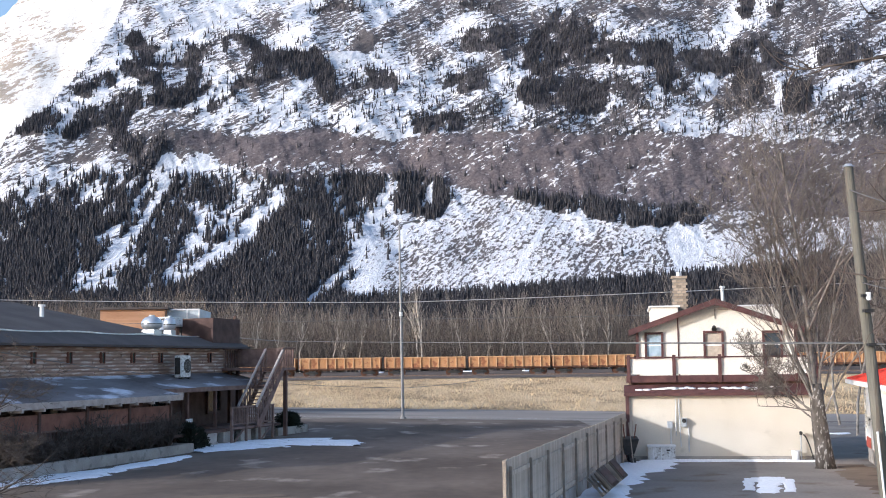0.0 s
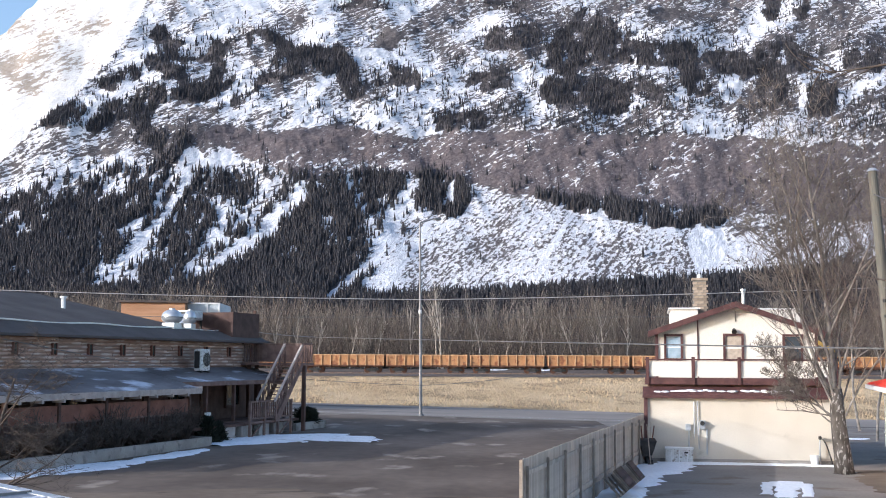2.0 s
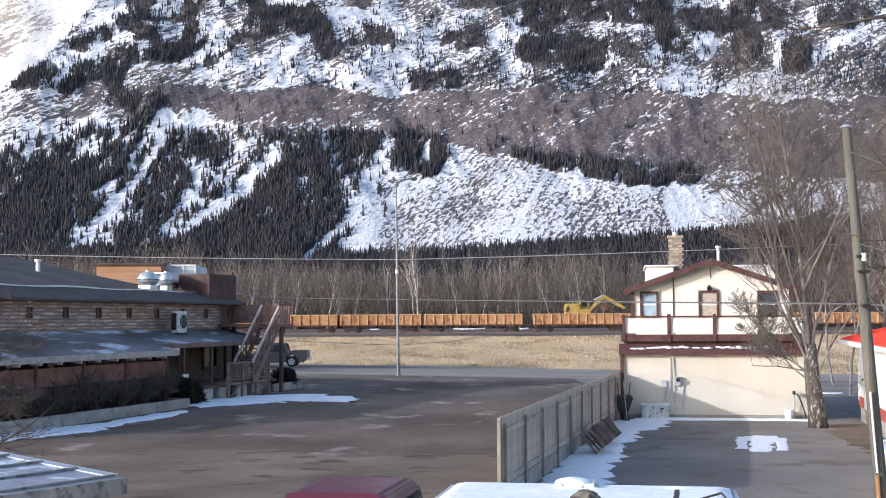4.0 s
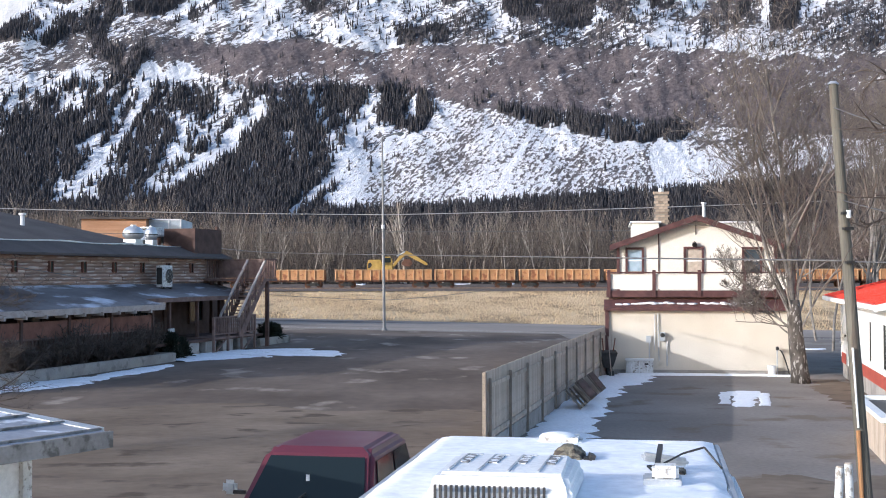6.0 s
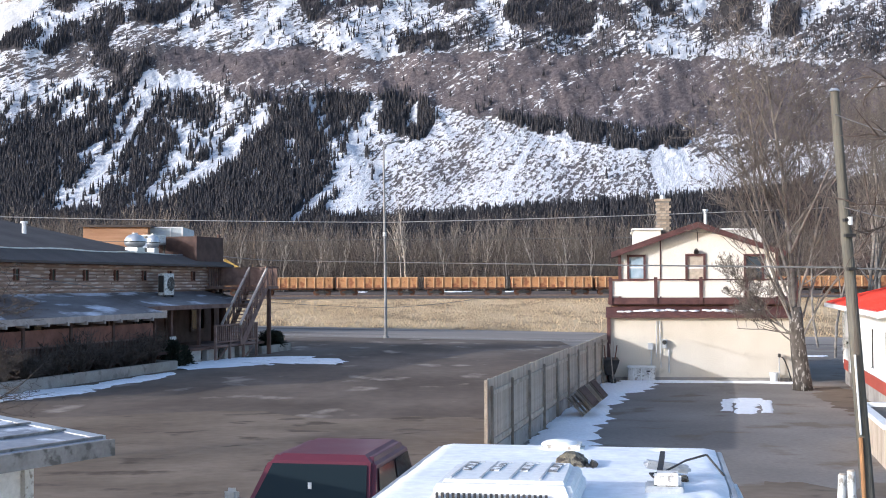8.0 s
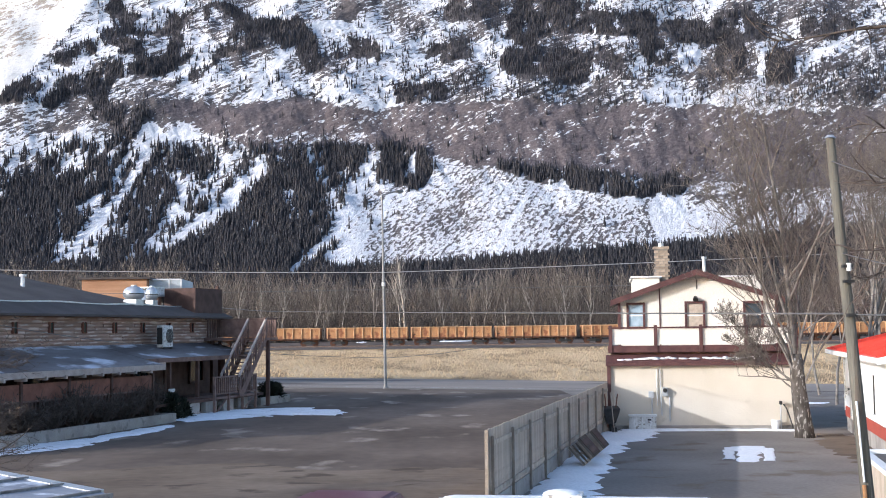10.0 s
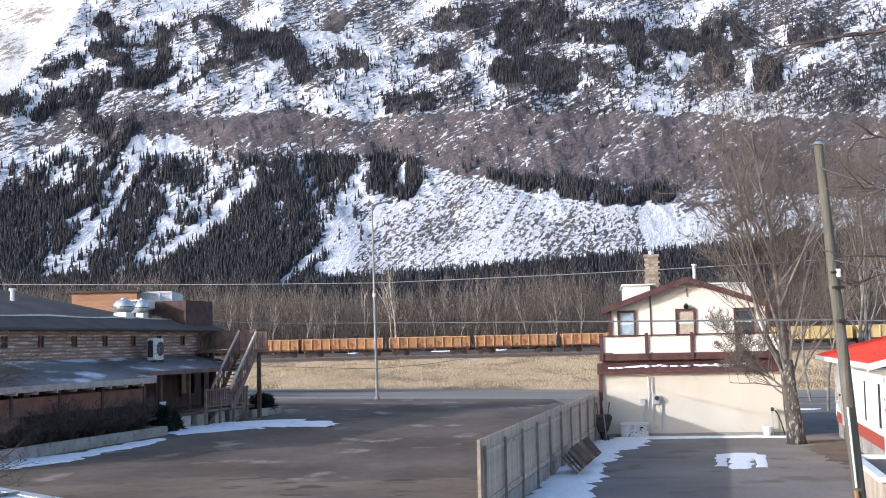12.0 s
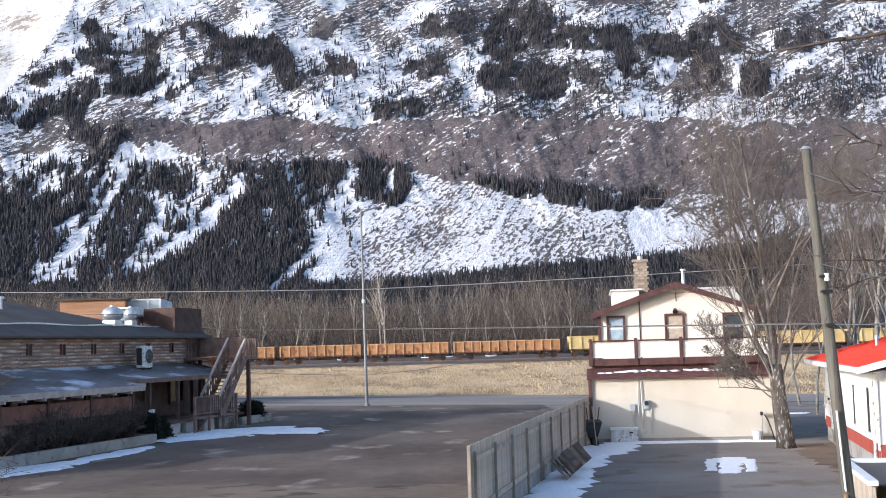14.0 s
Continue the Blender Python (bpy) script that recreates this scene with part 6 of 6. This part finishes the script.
def pickup(name, m, body_mat, label, length=5.6, cab_long=2.1, W=0.93):
    """A crew-cab pickup: x forwards, wheels on z = 0."""
    t = thing(name, m, label, "pickup truck")
    hx = length / 2
    fx, rx = hx - 0.95, -hx + 1.15
    r = 0.39
    # lower body with wheel arches, swept across and pinched at the ends

    def side(y, top):
        pts = [(hx, 0.5), (hx - 0.05, 0.45)]
        for cx in (fx, rx):
            pts += [(cx + 0.5 * math.cos(a), r + 0.5 * math.sin(a)) for a in np.linspace(-0.1, math.pi + 0.1, 9)]
        pts += [(-hx + 0.05, 0.5), (-hx, 0.6), (-hx, top), (-hx + 1.55, top), (hx - 1.5, 1.06), (hx - 0.55, 1.02), (hx - 0.08, 0.9)]
        return pts
    bm = bmesh.new()
    prism(bm, side(0, 1.06), -W, W, "y")
    part("body", bm, body_mat, t, bevel=0.035)
    # cab, tapered
    c0, c1 = hx - 1.5, hx - 1.5 - cab_long - 0.5
    bm = bmesh.new()
    lo = [(c0, -W + 0.03, 1.04), (c0, W - 0.03, 1.04), (c1, W - 0.03, 1.04), (c1, -W + 0.03, 1.04)]
    hi = [(c0 - 0.78, -W + 0.2, 1.76), (c0 - 0.78, W - 0.2, 1.76), (c1 + 0.18, W - 0.2, 1.76), (c1 + 0.18, -W + 0.2, 1.76)]
    mid = [(c0 - 0.9, -W + 0.3, 1.82), (c0 - 0.9, W - 0.3, 1.82), (c1 + 0.32, W - 0.3, 1.82), (c1 + 0.32, -W + 0.3, 1.82)]
    loft(bm, [lo, hi, mid])
    cab = part("cab", bm, body_mat, t, bevel=0.05)

    def lerp(a, b, k):
        return Vector(a).lerp(Vector(b), k)

    def pane(name, a, b, c, d, out):
        """A sheet of glass on four corners, moved out a little."""
        bm = bmesh.new()
        o = Vector(out)
        vs = [Vector(p) + o * 0.012 for p in (a, b, c, d)]
        lower = [bm.verts.new(p) for p in vs]
        upper = [bm.verts.new(p + o * 0.008) for p in vs]
        bm.faces.new(lower[::-1]), bm.faces.new(upper)
        for i in range(4):
            bm.faces.new((lower[i], lower[(i + 1) % 4], upper[(i + 1) % 4], upper[i]))
        return part(name, bm, GLASS, cab, "dark tinted glass")
    f0, f1, f2, f3 = lo[0], lo[1], hi[1], hi[0]
    pane("windscreen", lerp(lerp(f0, f1, 0.05), lerp(f3, f2, 0.05), 0.08), lerp(lerp(f0, f1, 0.95), lerp(f3, f2, 0.95), 0.08), lerp(lerp(f0, f1, 0.93), lerp(f3, f2, 0.93), 0.93), lerp(lerp(f0, f1, 0.07), lerp(f3, f2, 0.07), 0.93), (0.68, 0, 0.73))
    g0, g1, g2, g3 = lo[2], lo[3], hi[3], hi[2]
    pane("rear_window", lerp(lerp(g0, g1, 0.12), lerp(g3, g2, 0.12), 0.25), lerp(lerp(g0, g1, 0.88), lerp(g3, g2, 0.88), 0.25), lerp(lerp(g0, g1, 0.88), lerp(g3, g2, 0.88), 0.9), lerp(lerp(g0, g1, 0.12), lerp(g3, g2, 0.12), 0.9), (-0.97, 0, 0.24))
    for s, (a, b, c, d) in ((1, (lo[1], lo[2], hi[2], hi[1])), (-1, (lo[0], lo[3], hi[3], hi[0]))):
        for k0, k1 in ((0.15, 0.5), (0.54, 0.92)):
            lo_k, hi_k = (lambda k: lerp(a, b, k)), (lambda k: lerp(d, c, k))
            kk0 = k0 - 0.08 if k0 < 0.3 else k0
            pane("side_window", lerp(lo_k(k0 - 0.02), hi_k(kk0), 0.14), lerp(lo_k(k1), hi_k(k1), 0.14), lerp(lo_k(k1), hi_k(k1), 0.88), lerp(lo_k(kk0 + 0.02), hi_k(kk0), 0.88), (0, 0.97 * s, 0.23))
        for k in (0.02, 0.46, 0.9):
            x = c0 - k * (c0 - c1)
            one("door_seam", (x, s * (W + 0.002), 0.78), (0.012, 0.012, 0.5), DARK_METAL, t)
        for k in (0.4, 0.84):
            one("door_handle", (c0 - k * (c0 - c1), s * (W + 0.012), 0.92), (0.18, 0.03, 0.04), body_mat, t, bevel=0.008)
        mir = one("mirror", (c0 - 0.22, s * (W + 0.03), 1.43), (0.09, 0.17, 0.16), DARK_METAL if name == "pickup_truck" else GALV, t, bevel=0.04)
        one("mirror_arm", (c0 - 0.22, s * (W - 0.08), 1.38), (0.05, 0.14, 0.04), DARK_METAL, mir)
        one("headlight", (hx - 0.06, s * 0.74, 0.86), (0.16, 0.3, 0.16), HEADLAMP, t, "clear headlight", bevel=0.02)
        one("tail_light", (-hx + 0.01, s * 0.86, 0.86), (0.06, 0.12, 0.3), TAIL_LAMP, t, "red tail light", bevel=0.01)
        one("bed_wall", ((-hx + c1) / 2 - 0.04, s * (W - 0.06), 1.13), (c1 + hx - 0.14, 0.1, 0.14), body_mat, t, bevel=0.02)
    one("tailgate", (-hx + 0.03, 0, 0.98), (0.07, 1.62, 0.42), body_mat, t, bevel=0.02)
    one("bed_liner", ((-hx + c1) / 2, 0, 1.068), (c1 + hx - 0.12, 1.6, 0.012), DARK_METAL, t)
    one("front_bumper", (hx + 0.03, 0, 0.52), (0.14, 1.84, 0.24), GALV, t, bevel=0.04)
    one("rear_bumper", (-hx - 0.05, 0, 0.55), (0.14, 1.8, 0.18), GALV, t, bevel=0.03)
    gr = one("grille", (hx - 0.005, 0, 0.8), (0.04, 1.1, 0.24), DARK_METAL, t, bevel=0.01)
    for k in range(3):
        one("grille_bar", (hx + 0.02, 0, 0.73 + k * 0.07), (0.02, 1.06, 0.015), GALV, gr)
    for y in (-0.35, 0.35):
        bar("wiper", (c0 + 0.0, y, 1.08), (c0 - 0.3, y + 0.34, 1.38), 0.012, DARK_METAL, t, seg=6)
    one("underbody", (0, 0, 0.5), (length - 0.6, 1.4, 0.3), DARK_METAL, t)
    wheels = [wheel_part(t, x, y, r, 0.24) for x in (fx, rx) for y in (-0.8, 0.8)]
    return t, wheels


HEADLAMP = glass_mat("headlamp_lens", (0.6, 0.6, 0.58), 0.1)
TAIL_LAMP = glass_mat("tail_lamp_lens", (0.35, 0.02, 0.02), 0.15)
RED_CAR = paint("dark_red_car_paint", (0.13, 0.022, 0.034))
GREY_CAR = paint("grey_car_paint", (0.085, 0.09, 0.095))
DARK_CAR = paint("dark_car_paint", (0.05, 0.05, 0.055))
RED_TRUCK, _ = pickup("parked_pickup", pose(-1.3, 14.55, 0.0, 0, 0, -101), RED_CAR, "parked dark red crew-cab pickup facing the building", 5.5, W=0.84)
one("air_freshener", (0.98, 0.02, 1.55), (0.01, 0.04, 0.07), WHITE, RED_TRUCK)


def parked_car():
    t = thing("parked_car", pose(21.6, 58.5, float(lie(21.6, 58.5)), 0, 0, 175), "dark grey parked car beside the white house", "car")
    side = [(2.1, 0.35), (2.15, 0.6), (2.05, 0.75), (1.1, 0.92), (0.35, 1.38), (-1.0, 1.42), (-1.75, 0.98), (-2.15, 0.92), (-2.2, 0.4)]
    bm = bmesh.new()
    prism(bm, side, -0.86, 0.86, "y")
    part("body", bm, DARK_CAR, t, bevel=0.1)
    for s in (-1, 1):
        bm = bmesh.new()
        prism(bm, [(0.9, 0.95), (0.32, 1.3), (-0.95, 1.34), (-1.5, 1.0)], s * 0.862, s * 0.875, "y")
        part("side_window", bm, GLASS, t)
        one("tail_light", (-2.17, s * 0.68, 0.8), (0.06, 0.26, 0.12), TAIL_LAMP, t)
        one("headlight", (2.1, s * 0.68, 0.68), (0.08, 0.3, 0.12), HEADLAMP, t)
    for x in (-1.35, 1.35):
        for y in (-0.76, 0.76):
            wheel_part(t, x, y, 0.31, 0.2)


parked_car()


# ---- trees near the camera ----
def main_tree():
    rng = np.random.default_rng(23)
    s, e, a, b = [], [], [], []
    t = thing("birch_tree", pose(12.5, 42.6, 0, 0, 0, 0), "large leafless tree with mottled trunk and pale rising limbs", "tree")
    # trunk
    pts = [Vector((0.12, 0, -0.1)), Vector((0.08, 0, 0.5)), Vector((0.0, 0, 1.3)), Vector((-0.06, 0.02, 2.1)), Vector((-0.1, 0.05, 2.9))]
    rad = [0.36, 0.29, 0.265, 0.26, 0.2]
    bm = bmesh.new()
    rings = []
    for p, r in zip(pts, rad):
        rings.append([(p.x + r * (1 + 0.09 * math.sin(3 * k + p.z * 2)) * math.cos(k * 0.449), p.y + r * math.sin(k * 0.449), p.z) for k in range(14)])
    loft(bm, rings)
    part("trunk", bm, TRUNK_BARK, t, "mottled grey and white trunk", smooth=True)
    limbs = []
    LEADERS = ((2.7, -0.06, 8.9, 0.105), (2.6, 0.06, 8.0, 0.075), (2.5, -0.25, 7.2, 0.085), (2.3, 0.17, 6.6, 0.06), (2.1, -0.45, 5.4, 0.05), (2.0, 0.42, 4.6, 0.045),
               (2.3, -0.34, 6.2, 0.05), (2.5, 0.0, 6.8, 0.05), (1.8, -0.85, 3.2, 0.04), (1.7, 0.3, 5.0, 0.045), (2.1, -0.13, 6.8, 0.05), (1.85, -1.15, 2.6, 0.035), (1.7, -1.35, 2.3, 0.035), (1.95, -1.7, 2.3, 0.03))
    for nm, (z0, dx, dz, r) in enumerate(LEADERS):
        sub = np.random.default_rng(300 + nm)
        depth = sub.normal(0, 0.16)
        S, E, A, B = grow((-0.05 + 0.08 * sub.normal(), 0.05, z0 - 0.1), dz * 1.18, r * 0.92, sub, spread=0.5, levels=4, fork=(3, 6), first_fork=0.22, lean=(dx, depth), up=0.22)
        s.append(S), e.append(E), a.append(A), b.append(B)
    s, e, a, b = (np.concatenate(k) for k in (s, e, a, b))
    for nm, sel, sides, mt in (("limb", a > 0.026, 7, LIMB_BARK), ("branch", (a <= 0.028) & (a > 0.011), 4, TWIG), ("twig", a <= 0.011, 3, TWIG)):
        v, f = sticks(s[sel], e[sel], np.maximum(a[sel], 0.0075), np.maximum(b[sel], 0.005), sides)
        ob = new(nm, raw_mesh(nm, v, f, mt, smooth=sides > 3))
        ob.parent = t
        if nm != "limb":
            tagged(ob, kind="stuff")


TRUNK_BARK = surf("mottled_birch_bark", (0.055, 0.046, 0.038), (0.12, 0.104, 0.09), 5.0, 0.95, 0, 0.9, 22.0, c3=(0.36, 0.335, 0.3), wear=0.615, stretch=(1, 1, 0.45))
main_tree()
for i, (u, y, hgt, r) in enumerate(((1545, 66, 13.5, 0.13), (1590, 62, 14, 0.15), (1500, 72, 13, 0.1), (1640, 70, 14, 0.15), (1450, 78, 12, 0.09), (1525, 58, 12.5, 0.1), (1570, 74, 15, 0.13), (1480, 64, 11, 0.08), (1615, 56, 12, 0.12), (1560, 58, 11.5, 0.09))):
    x = (u - 784) / 2154 * y
    bare_tree("cottonwood", (x, y, float(lie(x, y))), hgt, r, 80 + i, "leafless cottonwood with a slim grey trunk behind the white house", (LIMB_BARK, LIMB_BARK, TWIG), thin=0.03, spread=0.4, levels=4, fork=(4, 6), first_fork=0.3, up=0.4)


def near_branches():
    """A tree just beside the view whose limbs reach into it."""
    t = thing("near_tree", pose(8.7, 17.5, 0), "bare tree beside the driveway with crooked dark limbs", "tree")
    bar("trunk", (0, 0, -0.1), (0.1, 0, 5.2), 0.17, BARK, t, 0.1)
    bar("upper_trunk", (0.1, 0, 5.15), (0.0, 0, 9.2), 0.1, BARK, t, 0.05)
    for k, (z, dx, dy, dz, ln, r) in enumerate(((8.5, -1.0, 0.05, -0.18, 3.9, 0.055), (9.0, -1.0, -0.1, 0.02, 3.3, 0.04), (8.9, -1.0, 0.15, -0.3, 2.9, 0.03), (5.0, -1.0, 0.0, 0.05, 3.3, 0.045), (4.6, -1.0, 0.1, 0.12, 3.0, 0.035), (6.1, -1.0, 0.2, 0.15, 2.7, 0.035), (5.4, -1, -0.2, 0.05, 2.9, 0.03))):
        rng = np.random.default_rng(500 + k)
        S, E, A, B = [], [], [], []
        p, d = Vector((0.05, 0, z)), Vector((dx, dy, dz)).normalized()
        for i in range(9):
            d = (d + Vector(rng.normal(0, 0.09, 3)) + Vector((0, 0, 0.045 if z > 7 else -0.03))).normalized()
            q = p + d * ln / 9
            S.append(p), E.append(q), A.append(r * (1 - i / 10)), B.append(r * (1 - (i + 1) / 10))
            for j in range(3):
                if rng.random() < 0.75:
                    tw = (d * 0.6 + Vector(rng.normal(0, 0.55, 3))).normalized()
                    b0 = p.lerp(q, rng.random())
                    for m_ in range(4):
                        b1 = b0 + tw * (0.1 + 0.12 * rng.random())
                        S.append(b0), E.append(b1), A.append(0.014 * (1 - m_ / 5)), B.append(0.014 * (1 - (m_ + 1) / 5))
                        tw = (tw + Vector(rng.normal(0, 0.25, 3)) + Vector((0, 0, 0.1))).normalized()
                        b0 = b1
            p = q
        v, f = sticks(np.array(S), np.array(E), np.array(A), np.array(B), 5)
        ob = new("limb", raw_mesh("limb", v, f, DARK_TWIG, smooth=True))
        ob.parent = t


near_branches()
bare_tree("ornamental_tree", (-10.7, 25.5, 0), 4.4, 0.06, 91, "small leafless tree with crooked twigs at the lot's edge", (DARK_TWIG, DARK_TWIG, DARK_TWIG), thin=0.02, spread=0.7, levels=4, fork=(5, 7), first_fork=0.15, lean=(0.25, 0), up=0.1)


# ---- railway ----
def rails():
    for y in (185.28, 186.72):
        t = thing("rail", pose(0, y, 1.86), "rusty steel rail on the ballast", "rail", "rails of the line", "structure")
        one("foot", (0, 0, -0.08), (600, 0.15, 0.03), RAIL_STEEL, t)
        one("web", (0, 0, -0.03), (600, 0.03, 0.09), RAIL_STEEL, t)
        one("head", (0, 0, 0.03), (600, 0.075, 0.05), RAIL_STEEL, t)


rails()
bm = bmesh.new()
for i in range(300):
    box(bm, (-90 + i * 0.6, 186, 1.7), (0.24, 2.6, 0.14))
tagged(part("railway_sleepers", bm, FENCE_POST), "dark timber sleepers under the rails", "sleepers", kind="stuff")


def bogie(parent, x):
    b = one("bogie", (x, 0, 0.55), (1.7, 1.9, 0.22), DARK_METAL, parent, "dark cast bogie")
    for s in (-1, 1):
        bm = bmesh.new()
        prism(bm, [(-1.05, 0.4), (-0.9, 0.62), (-0.3, 0.72), (0.3, 0.72), (0.9, 0.62), (1.05, 0.4), (0.4, 0.25), (-0.4, 0.25)], s * 0.9, s * 1.02, "y")
        part("side_frame", bm, DARK_METAL, b, at=pose(x, 0, 0))
    for dx in (-0.88, 0.88):
        for s in (-1, 1):
            bm = bmesh.new()
            rod(bm, (0, s * 0.7, 0), (0, s * 0.82, 0), 0.44, 0.44, 20)
            part("wheel", bm, CAR_RUST, b, at=pose(x + dx, 0, 0.44))
    return b


def gondola(length, body=None, rib=None, name="gondola_wagon", label="rust-streaked orange low-sided gondola wagon", ribs=9, side=1.55):
    """Built at the origin on the rails; x along the train."""
    body, rib = body or CAR_ORANGE, rib or CAR_RIB
    t = thing(name, pose(0, 0, 0), label, "rail wagon", "wagons of the train")
    L, W, z0 = length / 2, 1.45, 1.15
    one("underframe", (0, 0, z0 - 0.16), (length - 0.2, 2.2, 0.26), CAR_RUST, t)
    one("floor", (0, 0, z0), (length, 2 * W, 0.08), CAR_RUST, t)
    for s in (-1, 1):
        one("side_sheet", (0, s * W, z0 + side / 2), (length, 0.05, side), body, t, "orange steel side sheet")
        one("top_chord", (0, s * (W + 0.03), z0 + side), (length, 0.16, 0.13), rib, t)
        one("side_sill", (0, s * (W + 0.02), z0 - 0.06), (length, 0.1, 0.22), CAR_RUST, t, "dark rusty side sill")
        for i in range(ribs + 1):
            x = -L + 0.12 + i * (length - 0.24) / ribs
            one("side_post", (x, s * (W + 0.1), z0 + side / 2 - 0.02), (0.15, 0.16, side), rib, t, bevel=0.02)
        for x in (-L + 0.5, L - 0.5):
            one("ladder", (x, s * (W + 0.14), z0 + 0.45), (0.4, 0.03, 0.05), DARK_METAL, t)
    for s in (-1, 1):
        one("end_sheet", (s * L, 0, z0 + side / 2), (0.08, 2 * W, side), body, t)
        one("coupler", (s * (L + 0.3), 0, 0.85), (0.7, 0.25, 0.25), DARK_METAL, t)
        bogie(t, s * (L - 1.75))
    bar("brake_cylinder", (-0.6, -0.7, 0.8), (0.5, -0.7, 0.8), 0.18, DARK_METAL, t)
    return t


def excavator():
    """On tracks at z = 0, boom towards +x."""
    t = thing("excavator", pose(0, 0, 0), "yellow tracked excavator riding in a gondola wagon", "excavator")
    for s in (-1, 1):
        bm = bmesh.new()
        prism(bm, [(-1.9, 0.35), (-1.65, 0.05), (1.65, 0.05), (1.9, 0.35), (1.65, 0.75), (-1.65, 0.75)], s * 1.0 - 0.28, s * 1.0 + 0.28, "y")
        part("track", bm, DARK_METAL, t, "dark steel crawler track", bevel=0.04)
    bar("turntable", (0, 0, 0.7), (0, 0, 1.0), 0.7, DARK_METAL, t, seg=18)
    bm = bmesh.new()
    prism(bm, [(-2.35, 1.05), (-2.45, 1.9), (-2.2, 2.55), (-0.4, 2.55), (-0.2, 1.9), (1.3, 1.85), (1.35, 1.05)], -1.25, 1.25, "y")
    house = part("engine_house", bm, MACHINE_YELLOW, t, "yellow engine housing", bevel=0.06)
    bm = bmesh.new()
    prism(bm, [(-2.3, 1.5), (-2.0, 1.5), (-1.7, 1.85), (-1.9, 2.2), (-2.2, 2.1)], -1.27, -1.255, "y")
    part("side_panel", bm, DARK_METAL, house)
    one("exhaust", (-1.5, 0.3, 2.7), (0.12, 0.12, 0.4), DARK_METAL, house)
    bm = bmesh.new()
    prism(bm, [(-0.1, 1.85), (1.2, 1.85), (1.3, 2.3), (0.95, 2.95), (-0.1, 2.95)], 0.25, 1.25, "y")
    cab = part("cab", bm, MACHINE_YELLOW, t, bevel=0.04)
    one("cab_glass", (0.55, 0.24, 2.5), (0.9, 0.02, 0.6), GLASS, cab)
    bm = bmesh.new()
    prism(bm, [(0.9, 1.5), (1.3, 1.4), (2.6, 2.7), (3.5, 3.25), (3.6, 3.5), (3.2, 3.5), (2.3, 3.0)], -0.6, -0.15, "y")
    part("boom", bm, MACHINE_YELLOW, t, bevel=0.03)
    bm = bmesh.new()
    prism(bm, [(3.1, 3.6), (3.5, 3.65), (6.4, 2.15), (6.5, 1.85), (6.2, 1.85), (3.2, 3.2)], -0.52, -0.22, "y")
    part("stick", bm, MACHINE_YELLOW, t, bevel=0.02)
    bar("hydraulic_ram", (1.4, -0.4, 2.0), (3.0, -0.4, 2.75), 0.09, GALV, t)
    bar("hydraulic_ram", (1.9, -0.4, 3.0), (3.2, -0.4, 3.6), 0.08, GALV, t)
    bm = bmesh.new()
    prism(bm, [(2.6, 2.1), (3.1, 2.65), (3.9, 2.6), (4.3, 2.1), (3.9, 1.7), (3.0, 1.7)], -0.75, 0.05, "y")
    part("bucket", bm, CAR_RUST, t, "rusty bucket", bevel=0.03)
    for o in t.children_recursive:
        o.data.transform(Matrix.Diagonal((1.03, 1.08, 1.2, 1)))
    return t


# positions along the train at 6.5 s, in metres: (front, length, kind), front first
K = 186 / 2154
TRAIN_V = 161.5 * K
marks = [694, 838, 991, 1145, 1298, 1440, 1594, 1744, 1895, 2050, 2242]
rear = [504, 327, 179, 44, -102, -248, -397, -546, -695, -844]
cars = [((520 - 784) * K, (690 - 784) * K, 0)]
cars += [((a - 784 + 2) * K, (b - 784 - 3) * K, 0) for a, b in zip(marks, marks[1:])]
cars += [((a - 784 + 2) * K, (b - 784 - 3) * K, 0) for b, a in zip(rear, rear[1:])]
cars += [((2256 + 165 * j - 784) * K, (2256 + 165 * j + 156 - 784) * K, 1) for j in range(5)]
base_car = gondola(12.25)
plain, TRAIN = base_car, []
first_used = False
for a, b, kind in cars:
    L = b - a
    if kind:
        ob = gondola(L, CAR_YELLOW, CAR_YELLOW, "side_dump_wagon", "pale yellow work wagon with ribbed sides", 8, 1.9)
    elif abs(L - 12.25) < 0.75:
        ob = plain if not first_used else copy_thing(plain, pose(0, 0, 0))
        first_used = True
    else:
        ob = gondola(L, ribs=max(8, round(L / 1.37)))
    TRAIN.append((ob, (a + b) / 2, 1.89))
digger = excavator()
TRAIN.append((digger, (605 - 784) * K, 1.89 + 1.2))


# ---- what moves ----
TIMES = [0.0, 0.1, 0.5, 1.0, 1.5, 2.0, 2.5, 3.0, 3.5, 4.0, 4.5] + [float(k) for k in range(5, 14)] + [13.5, 13.9, 14.0]
GREY_TRUCK, GREY_WHEELS = pickup("pickup_truck", pose(0, 0, 0), GREY_CAR, "grey crew-cab pickup driving along the road", 5.5)


def motions():
    for ob, x, z in TRAIN:
        walk(ob, [(t, pose(x - TRAIN_V * (t - 6.5), 186, z)) for t in TIMES])
    def truck_x(t):
        s = min(t, 4.0) - 3.0
        return 1.26 - 16.2 * s + (1.3 if s > 0 else 0.65) * s * s - 13.6 * max(0.0, t - 4.0)
    def slope(x):
        return -0.024 * max(-45, min(45, x))
    walk(GREY_TRUCK, [(t, pose(truck_x(t), 91.5, slope(truck_x(t)), 0, 1.37 if abs(truck_x(t)) < 45 else 0, 180)) for t in TIMES])
    for w in GREY_WHEELS:
        p = w.matrix_basis.translation.copy()
        rows = []
        for k in range(0, 281):
            t = k * 0.05
            rows.append((t, pose(*p, 0, math.degrees(16.2 * t / 0.39) % 360, 0)))
        walk(w, rows)


motions()
